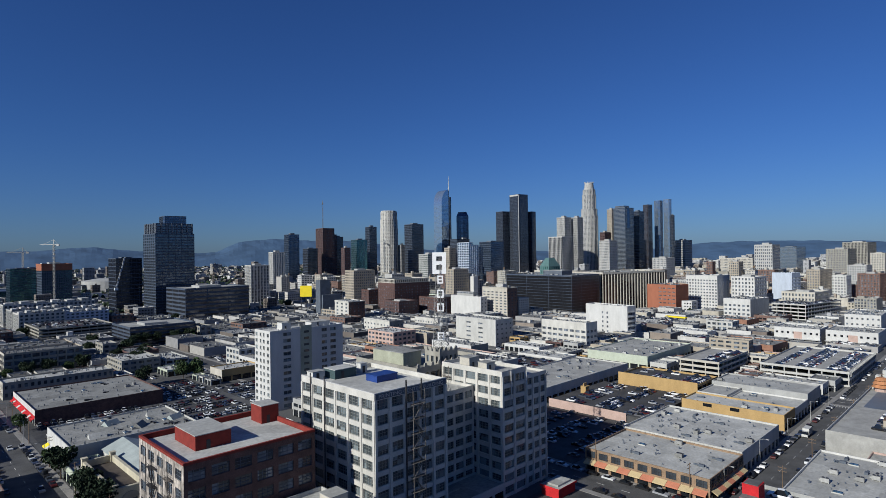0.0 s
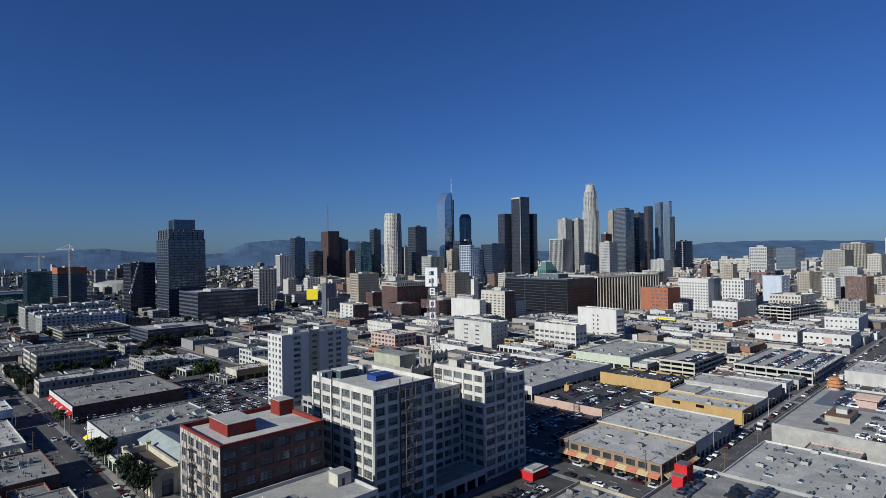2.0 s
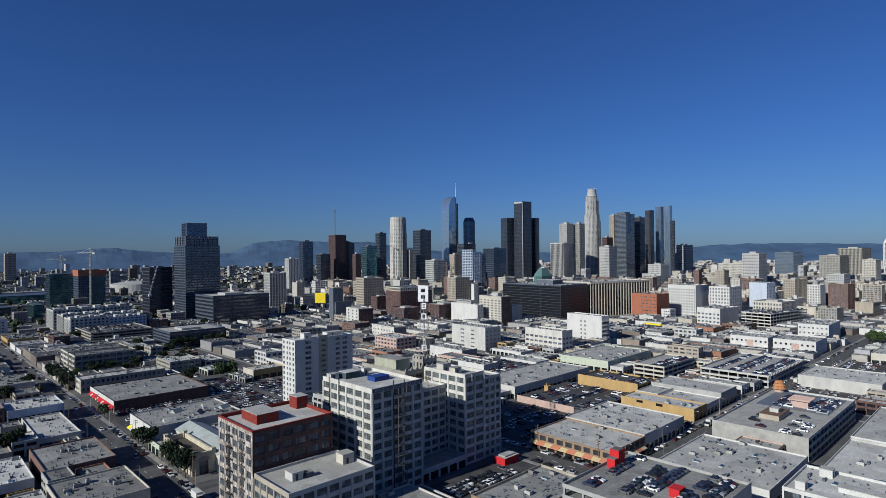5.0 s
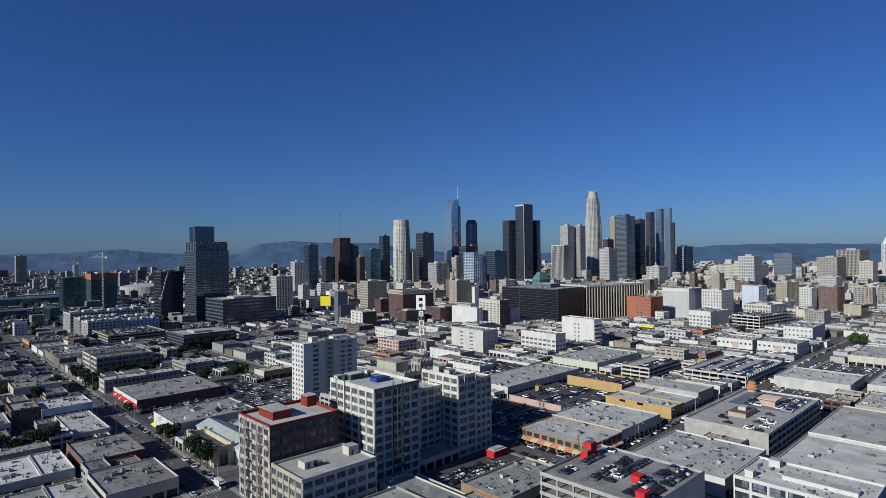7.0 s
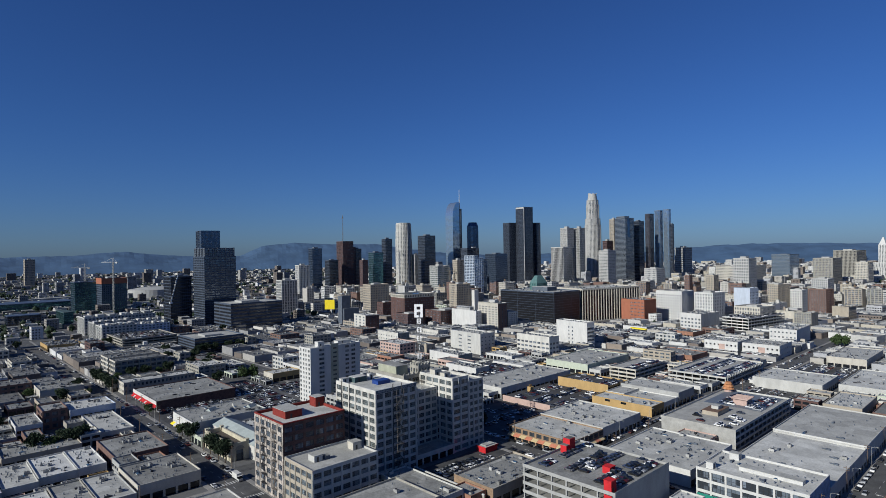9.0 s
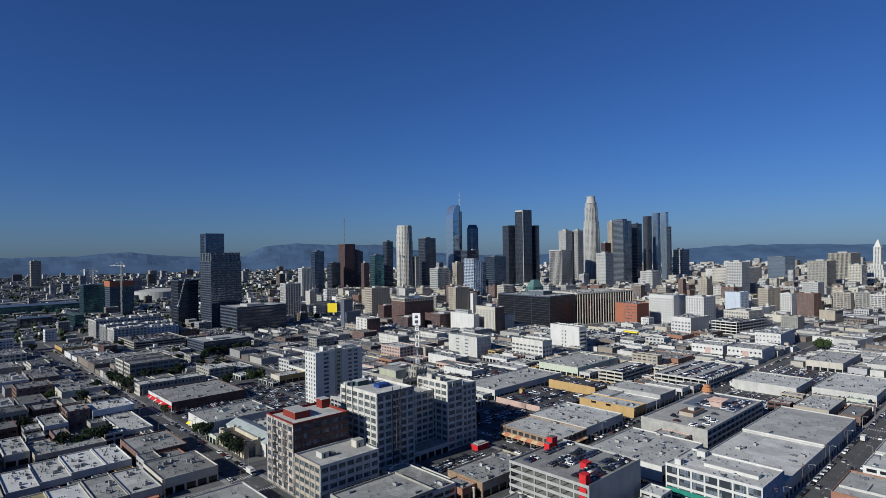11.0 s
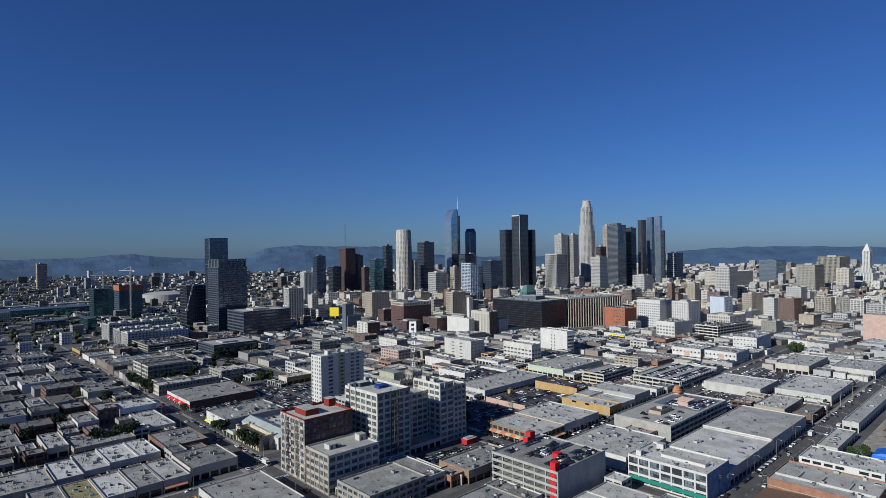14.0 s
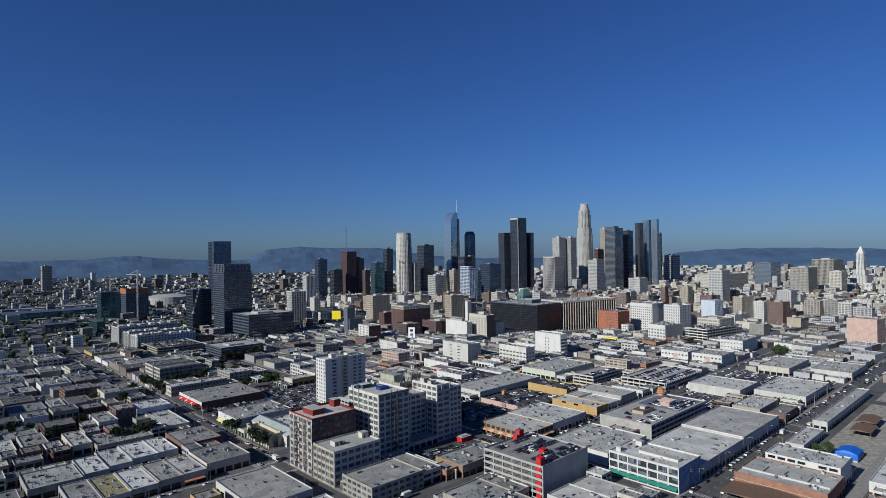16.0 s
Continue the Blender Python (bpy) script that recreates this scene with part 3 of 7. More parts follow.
low("warehouse", 182.3, -157, 69, 42, 10.0, wall="pale_wall", roof="roof_light", shops="s", label="big warehouse with a pale flat roof", trim="white_wall", clutter=0.16)
low("warehouse", 97, -107, 49.5, 43, 8.0, wall="white_wall", roof="roof_light", shops="s", label="low warehouse with a stained pale roof", clutter=1.3)
bw = low("brick_warehouse", 118, -219.5, 34.2, 45, 9.5, wall="brick_orange", roof="roof_light", shops="s", label="orange brick warehouse with a pale roof behind parapets", clutter=0.4)
g = Geo()
g.box(9.2, 1, 8.83, 9.6, 44, 9.9)
part("fire_wall", g, "pale_wall", bw)
g = Geo()
g.box(0, -0.2, 0, 11, 0.2, 1.1)
fw = g.mesh("fire_wall", ["pale_wall"])
for v in (12, 24, 34):
    piece("fire_wall", fw, bw, pose(9.7, v, 8.83))
g = Geo()
for k in (2.9, 5.6):
    g.box(-0.12, 0.3, k, -0.004, 44.7, k + 0.35)
part("brick_course", g, "tan_wall", bw, "pale brick band along a wall")
low("white_workshop", 152.5, -217.5, 24, 38, 13, wall="white_wall", roof="roof_light", shops="s", label="white long workshop building")
low("workshop", 204, -186, 47, 11, 6.0, wall="pale_wall", roof="roof_light", label="long narrow workshop with a pale roof")
low("train_shed", 268, -184, 137, 9.5, 7.0, wall="pale_wall", roof="roof_light", label="long curved shed with a pale roof", clutter=0.3)
low("market_hall", 334, -153, 73, 41, 8.0, wall="pale_wall", roof="roof_light", label="pale market building by the street", clutter=0.4)
low("market_hall", 267, -139, 43, 21, 8.0, wall="tan_wall", roof="roof_light", label="tan stucco market building with a pale roof")
low("market_hall", 268, -156, 33, 12, 7.0, wall="brick_brown", roof="roof_grey", label="brown brick corner market")
low("market_hall", 321, -105, 45, 47, 8.0, wall="pale_wall", roof="roof_light", shops="s", label="broad market building with a pale roof", clutter=0.4)
low("warehouse", 447, -108, 70, 30, 9.0, wall="beige", roof="roof_light", label="beige warehouse with a pale flat roof")
low("warehouse", 468, -158, 60, 36, 8.0, wall="pale_wall", roof="roof_light", label="pale long warehouse with a flat roof")

low("market_hall", 158, 59.5, 88, 37, 8.0, wall="pale_wall", roof="roof_light", label="broad market building with a pale cluttered roof", clutter=0.8)
low("market_hall", 270, 58, 70, 44, 9.0, wall="mint_wall", roof="roof_light", label="mint green market building with a broad roof", clutter=0.6)
low("parking_deck", 160, 99, 72, 36, 7.0, wall="pale_wall", roof="lot_asphalt", label="low building with rooftop parking", clutter=0)
low("shop_building", 233, 99, 18, 36, 8.0, wall="white_wall", roof="roof_light", label="white stucco shop building")
low("warehouse", 24, -141, 20, 26, 7.0, wall="pale_wall", roof="roof_light", shops="s", label="low warehouse with a pale flat roof", clutter=0.4)
low("warehouse", 44.3, -141, 19, 26, 6.4, wall="grey_wall", roof="roof_light", shops="s", label="low grey warehouse with a pale roof", clutter=0.4)
low("gable_shop", -94, -20, 34, 49, 7.0, clutter=0.35, wall="pale_wall", roof="roof_grey", label="pale shop building with a seamed roof")
low("corner_shop", -88.3, 57, 27.5, 32, 8.0, wall="beige", roof="roof_grey", label="beige two-storey corner shop building")
low("brick_shop", -86, 105, 26, 37, 8.0, wall="brick_brown", roof="roof_grey", label="brick shop building with a cluttered grey roof")
low("shop_building", -104, 52, 14, 36, 7.0, wall="grey_wall", roof="roof_light", label="pale shop with a red awning")
low("shop_building", -117.2, 52, 12.8, 36, 7.0, wall="tan_stone", roof="roof_grey", label="shop with a dark grey roof")
low("shop_building", -131.7, 51.5, 14, 36, 6.3, wall="grey_wall", roof="roof_white", label="grey shop with a white skylight roof")
low("shop_building", -145.5, 51, 13.5, 37, 6.0, wall="beige", roof="roof_tan", label="shop with an ochre painted roof")
low("shop_building", -160, 51, 14, 37, 6.3, wall="grey_wall", roof="roof_grey", label="shop with a dark grey roof")
low("shop_building", -102, 103.5, 12.3, 35, 7.0, wall="white_wall", roof="roof_white", label="white stucco workshop with a white roof")
low("shop_building", -118, 103, 15.7, 35, 7.0, wall="pale_wall", roof="roof_white", label="pale stucco workshop with a white roof")
low("shop_building", -132, 100, 13.7, 36, 6.6, wall="pale_wall", roof="roof_light", label="pale stucco workshop with a flat roof")
low("shop_building", -146, 95, 13.5, 34, 7.0, wall="grey_wall", roof="roof_white", label="grey stucco workshop with a white roof")
low("warehouse", -174, 91, 27, 32, 7.0, wall="tan_stone", roof="roof_grey", label="broad low warehouse with a grey roof")
low("workshop", -140, 160, 12, 38, 7.0, wall="beige", roof="roof_light", label="workshop with a pale roof")
low("warehouse", -127, 151, 36, 24, 6.0, wall="tan_wall", roof="roof_grey", label="low warehouse with a grey roof")
low("white_shop", -115, 203, 13.5, 31, 9.0, wall="white_wall", roof="roof_grey", upper=True, label="white two-storey building with a cluttered roof")
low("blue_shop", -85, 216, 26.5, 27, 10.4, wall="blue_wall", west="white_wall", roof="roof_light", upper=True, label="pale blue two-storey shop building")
low("shop_building", -79, 164, 18, 50, 6.0, wall="pale_wall", roof="roof_light", label="pale low shop building")
low("row_building", -88, 306, 29, 38, 8.8, wall="beige", roof="roof_grey", label="beige row building with small roof houses")
# beige west walls: the sunlight on that side is put into the colour
building("loft_building", -27, 348, 44, 20, 16.8, wall="tan_wall", west="beige", roof="roof_dark", floors=4, bays=(9, 4), pier=0.9, span=1.5, label="tan four-storey loft building with pale piers", relief="tan_stone", clutter=1)
building("loft_building", -27, 372, 44, 26, 16.8, wall="tan_wall", west="beige", roof="roof_dark", floors=4, bays=(9, 5), pier=0.9, span=1.5, label="tan four-storey loft wing behind a narrow court", clutter=1)
building("office_building", -36.5, 283, 55, 17, 9.6, wall="tan_stone", west="beige", roof="roof_light", floors=2, bays=(18, 5), pier=1.5, span=2.3, label="long two-storey office building with small windows")
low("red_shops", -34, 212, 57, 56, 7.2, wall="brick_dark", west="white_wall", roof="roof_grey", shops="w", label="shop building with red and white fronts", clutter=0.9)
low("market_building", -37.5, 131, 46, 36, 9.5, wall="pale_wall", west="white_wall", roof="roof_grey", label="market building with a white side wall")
low("shop_building", 66, 236, 26, 17, 7.5, wall="yellow_paint", west="beige", roof="roof_light", label="sand coloured shop building beside a big tree")
paint("butter_wall", (0.50, 0.455, 0.34), stain=0.25, size=3, streak=3)
cy = thing("courtyard_building", -38.0, 77, 0, 0, "butter cream building with an arch and a sunken terrace", "building")
FOOT.append((-38.0, 77, 10.0, 35.0, 0))
w = Shell()
wall_side(w, "w", 10, 35, 0, 9.4, row(35, 9, 1.5), [(0.0, 3.2), (5.6, 6.9)], 0.4)
wall_side(w, "s", 10, 35, 0, 9.4, [(3.0, 7.0)], [(0.0, 5.6)], 0.5)
for sd in "en":
    wall_side(w, sd, 10, 35, 0, 9.4, [], [], 0.3)
cap(w, 10, 35, 7.2, 9.4, 1.0)
part("wall", w, "butter_wall", cy)
g = Geo()
g.box(1.0, 1.0, 6.9, 9.0, 34.0, 7.22)
paint("terrace_brown", (0.085, 0.07, 0.058), stain=0.35, size=2)
part("terrace", g, "terrace_brown", cy, "brown sunken roof terrace")
g = Geo()
g.box(0.55, 0.55, 0, 9.5, 34.5, 6.8)
part("glazing", g, "pane", cy)
arc = [(2.4, 5.7)] + [(5 - 2.6 * math.cos(math.pi * k / 10), 5.7 + 2.2 * math.sin(math.pi * k / 10)) for k in range(11)] + [(7.6, 5.7)]
g = Geo()
k = len(arc)
g.add([(a, -0.16, b) for a, b in arc] + [(a, -0.01, b) for a, b in arc], [tuple(range(k))] + [((i + 1) % k, i, k + i, k + (i + 1) % k) for i in range(k)])
part("arch", g, "tan_stone", cy)
g = Geo()
g.box(-0.15, -0.15, 0, 1.5, 1.5, 10.2)
g.box(-0.3, -0.3, 10.2, 1.65, 1.65, 10.5)
pm_ = g.mesh("corner_pier", ["butter_wall"])
for a, b in ((0, 0), (8.6, 0), (0, 33.6), (8.6, 33.6)):
    piece("corner_pier", pm_, cy, pose(a, b, 0))
low("gabled_hall", -27.8, 70.5, 14, 55.5, 7.6, wall="cream", roof="roof_grey", shops="", label="cream hall under a grey-green gabled roof", clutter=0)
low("shop_building", -13.5, 70, 20, 56, 6.5, wall="pale_wall", roof="roof_light", label="low pale workshop with a flat roof")


# ---- towers of the city centre ----
CITY = -8.0
def rect(lx, ly, cut=0.0, x=0.0, y=0.0):
    """A rectangle's corners, chamfered by cut."""
    if not cut:
        return [(x, y), (x + lx, y), (x + lx, y + ly), (x, y + ly)]
    return [(x + cut, y), (x + lx - cut, y), (x + lx, y + cut), (x + lx, y + ly - cut), (x + lx - cut, y + ly), (x + cut, y + ly), (x, y + ly - cut), (x, y + cut)]


def round_plan(r, n=16, cx=0.0, cy=0.0):
    return [(cx + r * math.cos(2 * math.pi * (i + 0.5) / n), cy + r * math.sin(2 * math.pi * (i + 0.5) / n)) for i in range(n)]


def offset(poly, d):
    cx, cy = sum(p[0] for p in poly) / len(poly), sum(p[1] for p in poly) / len(poly)
    out = []
    for a, b in poly:
        r = math.hypot(a - cx, b - cy)
        out.append((cx + (a - cx) * (1 + d * 1.25 / r), cy + (b - cy) * (1 + d * 1.25 / r)))
    return out


def curtain(name, x, y, rot, tiers, pane, trim, label, floor=4.0, step=3.2, fin=0.28, band=0.9, proud=0.18, fin_mat=None, coping=1.2, group="city centre buildings"):
    """A tower of tiers (plan, z0, z1[, plan at the top]): glazing, a spandrel band on each floor, upright mullions, a coping."""
    top = thing(name, x, y, 0, rot, label, "building", group)
    px_, py_ = [p[0] for p in tiers[0][0]], [p[1] for p in tiers[0][0]]
    c, s_ = math.cos(radians(rot)), math.sin(radians(rot))
    a, b = min(px_), min(py_)
    FOOT.append((x + a * c - b * s_, y + a * s_ + b * c, max(px_) - a, max(py_) - b, rot))
    for tier in tiers:
        poly, z0, z1 = tier[:3]
        upper = tier[3] if len(tier) > 3 else poly
        g = Geo()
        g.prism(poly, z0, z1, 0, upper)
        part("glazing", g, pane, top)
        n = max(1, round((z1 - z0) / floor))
        at = lambda i, t: (poly[i][0] + (upper[i][0] - poly[i][0]) * t, poly[i][1] + (upper[i][1] - poly[i][1]) * t)
        if band:
            g = Geo()
            for k in range(1, n):
                t = k / n
                ring = offset([at(i, t) for i in range(len(poly))], proud)
                g.prism(ring, z0 + (z1 - z0) * t - band / 2, z0 + (z1 - z0) * t + band / 2)
            if g.v:
                part("spandrel_grid", g, trim, top, kind="stuff")
        g = Geo()
        m = len(poly)
        for i in range(m):
            p, q = Vector((*poly[i], z0)), Vector((*poly[(i + 1) % m], z0))
            pu, qu = Vector((*upper[i], z1)), Vector((*upper[(i + 1) % m], z1))
            length = (q - p).length
            if length < fin * 1.5:
                continue
            k = max(1, round(length / step))
            e = (q - p).normalized()
            o = Vector((e.y, -e.x, 0)) * (proud * 1.7)
            for u in range(k):
                t = (u + 0.5) / k if length < step * 1.6 else u / k
                a0, a1 = p.lerp(q, t), pu.lerp(qu, t)
                d = e * fin / 2
                v = [a0 - d, a0 + d, a0 + d + o, a0 - d + o, a1 - d, a1 + d, a1 + d + o, a1 - d + o]
                g.add([tuple(w) for w in v], [(0, 1, 2, 3), (7, 6, 5, 4), (3, 2, 6, 7), (0, 3, 7, 4), (2, 1, 5, 6)])
        part("mullion_grid", g, fin_mat or trim, top, kind="stuff")
        if coping:
            g = Geo()
            g.prism(offset(upper, proud * 1.9), z1 - 0.2, z1 + coping)
            part("coping", g, trim, top)
    return top


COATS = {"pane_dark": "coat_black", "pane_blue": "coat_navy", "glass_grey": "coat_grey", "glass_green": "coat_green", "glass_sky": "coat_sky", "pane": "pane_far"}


def tower(name, x, y, lx, ly, h, rot, wall, pane, floors, cols=None, bands=False, thin=False, big=False, vert=False, net="", label="", blank=False, cut=0.0):
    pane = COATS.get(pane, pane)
    if len(label.split()) < 4:
        label += " with a flat roof"
    if (thin or wall in ("dark_grey", "slate", "blue_slate", "teal_dark")) and not (bands or blank or net):
        t = curtain(name, x, y, rot, [(rect(lx, ly, cut), 0, h)], pane, "blue_slate" if wall == "grey_wall" else "slate" if wall == "dark_grey" else wall, label, h / floors, band=h / floors * 0.2)
        g = Geo()
        g.box(lx * 0.3, ly * 0.3, h, lx * 0.7, ly * 0.7, h + min(5, h * 0.035))
        part("penthouse", g, "blue_slate", t)
        return t
    cols = cols or (max(3, round(lx / 3.5)), max(3, round(ly / 3.5)))
    fh = h / floors
    pier, span = lx / cols[0] * 0.44, fh * 0.42
    if big:
        pier, span = 1.2, fh * 0.45
    if vert:
        pier, span = 1.7, fh * 0.18
    if bands:
        cols, pier, span = (3, 3), 0.6, fh * 0.42
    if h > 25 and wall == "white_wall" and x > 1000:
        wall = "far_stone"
    if blank:
        cols, pier, span = (5, 5), lx / 5 * 0.72, fh * 0.6
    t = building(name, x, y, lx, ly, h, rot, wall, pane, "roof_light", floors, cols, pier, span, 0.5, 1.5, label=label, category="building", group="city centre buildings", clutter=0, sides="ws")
    g = Geo()
    g.box(lx * 0.3, ly * 0.3, h - 1.6, lx * 0.65, ly * 0.7, h + min(5, h * 0.04))
    part("penthouse", g, "grey_wall", t)
    if net:
        g = Shell()
        for s in "wsen":
            wall_side(g, s, lx + 0.6, ly + 0.6, h - 11, h + 0.5, [], [], 0.1)
        part("safety_net", g, net, t, "orange safety netting").location = (-0.3, -0.3, 0)
    return t


tower("office_block", 174, 575, 78.6, 60.4, 40, 0, "slate", "pane_dark", 8, bands=True, label="long black glass office block")
tower("office_block", 171, 664, 15.2, 15.2, 42, 0, "slate", "pane_dark", 9, label="dark narrow office block")
tower("apartment_tower", 331, 726, 29.1, 29.1, 62, -8, "pale_wall", "pane", 13, cols=(6, 6), vert=True, label="pale striped apartment tower")
tower("apartment_tower", 556, 1002, 24.1, 24.1, 120, -8, "slate", "pane_blue", 30, thin=True, label="dark blue glass apartment tower")
tower("apartment_tower", 482, 934, 24.6, 24.6, 83, -8, "pale_wall", "pane_blue", 20, vert=True, label="pale balconied apartment tower")
tower("hotel_tower", 737, 1086, 18.7, 20.8, 119, -8, "dark_grey", "pane_dark", 30, label="dark tower with a stepped top")
tower("office_tower", 639, 1060, 24.8, 27.5, 90, -8, "slate", "pane_dark", 24, thin=True, label="dark low office tower")
tower("apartment_tower", 648, 926, 14.6, 16.2, 91, -8, "maroon", "pane", 20, label="red brick apartment tower")
tower("glass_tower", 689, 937, 26.6, 26.6, 108, -8, "dark_grey", "glass_green", 24, thin=True, label="green glass residential tower")
tower("office_tower", 837, 1081, 21.3, 21.3, 146, -8, "slate", "pane_dark", 34, thin=True, label="dark blue office tower")
tower("office_tower", 977, 1071, 38.0, 38.0, 156, -8, "dark_grey", "pane_dark", 34, thin=True, label="black glass office tower")
tower("office_tower", 998, 1142, 16.2, 16.2, 101, -8, "grey_wall", "pane", 25, label="grey slender tower")
tower("apartment_block", 769, 790, 34.9, 34.9, 75, -8, "grey_wall", "glass_green", 16, label="grey green apartment block")
tower("warehouse_block", 443, 613, 37.6, 29.3, 52, -8, "tan_wall", "pane", 12, label="tan masonry warehouse block")
tower("warehouse_block", 411, 535, 22.3, 20.7, 27, -8, "brick_dark", "pane", 7, label="dark brick warehouse block")
tower("office_tower", 812, 767, 19.0, 19.0, 88, -8, "tan_wall", "pane", 18, label="tan art deco office tower")
tower("office_tower", 913, 734, 39.1, 39.1, 100, -8, "dark_grey", "pane_blue", 20, thin=True, label="dark blue glass block")
tower("office_tower", 1353, 824, 30.1, 30.1, 176, -8, "white_wall", "pane", 32, vert=True, label="white striped office tower")
tower("office_tower", 1389, 803, 24.9, 24.9, 176, -8, "grey_wall", "pane_dark", 32, vert=True, label="grey office tower")

tower("office_tower", 1596, 831, 30.0, 19.3, 136, -8, "maroon", "pane_dark", 26, label="maroon office tower")
tower("office_tower", 1311, 658, 37.0, 33.0, 104, -6, "far_stone", "pane", 24, label="white office block with small windows")
tower("office_tower", 1628, 822, 19.8, 19.8, 211, -8, "tan_wall", "pane", 42, vert=True, label="tan granite tower")
tower("office_tower", 1640, 736, 27.4, 27.4, 199, -8, "dark_grey", "pane_dark", 40, thin=True, label="dark office tower")
tower("office_tower", 1774, 684, 8.3, 8.3, 189, -8, "dark_grey", "pane_dark", 40, thin=True, label="dark slab tower")
tower("office_block", 1152, 434, 34.1, 34.1, 60, -8, "white_wall", "pane", 13, label="white low office block")
tower("office_block", 1892, 693, 42.2, 42.2, 109, -8, "grey_wall", "pane_dark", 14, label="grey office block")
tower("hotel_block", 1100, 210, 32.4, 32.4, 85, -8, "white_wall", "pane", 14, label="white hotel block")
tower("office_block", 1681, 195, 59.2, 49.4, 74, -8, "tan_stone", "pane", 16, label="grey-beige civic building")
tower("office_block", 1957, 196, 75.5, 62.9, 92, -8, "tan_stone", "pane_dark", 20, vert=True, label="grey-brown civic office slab")
tower("office_block", 1743, 128, 37.6, 31.4, 62, -8, "beige", "pane", 14, label="pale yellow civic block")
tower("office_block", 1926, 369, 67.0, 55.7, 80, -8, "blue_slate", "glass_sky", 18, thin=True, label="teal glass office block")
tower("office_block", 1705, 426, 125.7, 94.3, 50, -8, "beige", "pane", 10, label="long cream civic building")
tower("loft_building", 865, 86, 34.8, 17.5, 47, -14, "tan_wall", "pane", 12, label="tan brick loft building")
tower("loft_building", 845, 15, 20.7, 26.0, 43, -14.5, "brick_brown", "pane", 12, label="brown brick loft building with cornice")
tower("loft_building", 893, 119, 16.4, 16.4, 33, -8, "tan_wall", "pane", 10, label="tan loft building")
tower("loft_building", 895, 60, 19.0, 19.0, 38, -8, "white_wall", "pane", 9, label="white loft building")
tower("loft_building", 1048, 60, 26.8, 26.8, 49, -8, "white_wall", "pane", 12, label="white loft building")
tower("loft_building", 691, 119, 32.6, 29.0, 43, -8, "white_wall", "pane", 9, cols=(7, 7), label="white loft building with square windows")
tower("loft_building", 678, 52, 42.8, 35.6, 27, -8, "beige", "pane", 5, label="cream stepped loft building")
tower("loft_building", 908, 248, 10.2, 10.2, 57, -8, "brick_brown", "pane", 12, label="brown loft building")
tower("loft_building", 957, 223, 16.7, 16.7, 56, -8, "tan_wall", "pane", 13, label="tan loft building")
tower("loft_building", 529, 482, 29.2, 21.9, 53, -8, "tan_wall", "pane", 13, label="tan loft building")
tower("loft_building", 453, 303, 17.3, 17.3, 23, -8, "pale_wall", "pane", 8, label="pale green low office block")
tower("warehouse_block", 364, 415, 27.1, 34.1, 20, -8, "maroon", "pane", 5, label="maroon brick warehouse block")
tower("warehouse_block", 404, 389, 53.3, 40.0, 23, -8, "brick_dark", "pane", 6, label="dark brown brick warehouse block")
tower("construction_tower", 82, 1090, 36.3, 36.3, 59, 0, "slate", "glass_green", 14, label="unfinished apartment tower wrapped in dark netting")
tower("construction_tower", 119, 1047, 44.2, 44.2, 67, 0, "slate", "glass_green", 15, net="orange_paint", label="unfinished tower wrapped in green netting")
dark_hotel = tower("hotel_tower", 145, 734, 31.9, 31.9, 75, 0, "dark_grey", "pane_dark", 15, label="dark grey hotel tower")
g = Geo()
for u in (-0.6, 0.6):
    g.beam((-0.1 + u, -1.2, 36.6), (10.3 + u, -2.4, 77.7), 0.4)
for k in range(8):
    g.beam((-0.1 - 0.6 + 10.4 * k / 8, -1.3 - 0.15 * k, 36.6 + 41.2 * k / 8), (-0.1 + 0.6 + 10.4 * (k + 1) / 8, -1.3 - 0.15 * k, 36.6 + 41.2 * (k + 1) / 8), 0.25)
g.box(-0.1 - 2, -2.5, 36.6 - 3, -0.1 + 2, -0.3, 36.6)
part("hoist_boom", g, "sign_white", dark_hotel, "white lattice hoist boom")
tower("office_tower", 175, 2444, 32.7, 32.7, 103, 0, "tan_wall", "pane", 16, label="tan brown office tower")
for x, y, lx, ly, h, wl, lb in ((18.5, 596, 40, 34, 22, "pale_wall", "pale apartment block with rows of balconies"), (59, 598, 41, 30, 20, "blue_wall", "blue-grey apartment block with rows of balconies"),
                                (18.5, 636, 46, 34, 23, "grey_wall", "grey apartment block with a stepped roof"), (65, 634, 38, 34, 21, "pale_wall", "pale apartment block with rows of balconies"), (20, 700, 92, 44, 25, "pale_wall", "pale long apartment block with many windows")):
    ap = building("apartment_block", x, y, lx, ly, h, wall=wl, roof="roof_dark", floors=6, bays=(round(lx / 4.5), round(ly / 4.5)), pier=1.9, span=1.5, depth=0.6, label=lb, clutter=2)
    for k in range(6):
        g = Geo()
        g.box(lx * (k + 0.2) / 6, ly * 0.25, h - 1.0, lx * (k + 0.75) / 6, ly * (0.5 + 0.07 * (k % 3)), h + 1.2 + (k % 2))
        part("roof_block", g, ("white_wall", "pale_wall", "grey_wall")[k % 3], ap)
    g = Geo()
    g.box(-1.3, 0, 0, -0.01, 3.0, 0.9)
    bal = g.mesh("balcony", [wl])
    for fl in range(1, 6):
        for k in range(round(ly / 9)):
            piece("balcony", bal, ap, pose(0, 2 + k * 9, fl * (h - 0.9) / 6 + 0.3))
tower("office_block", 71.5, 430, 56, 52, 17.2, 0, "slate", "pane_dark", 5, bands=True, label="black low office block with white ends")
tower("office_block", 21, 845, 13, 58, 21.6, 0, "teal_dark", "glass_green", 6, label="dark teal apartment block")
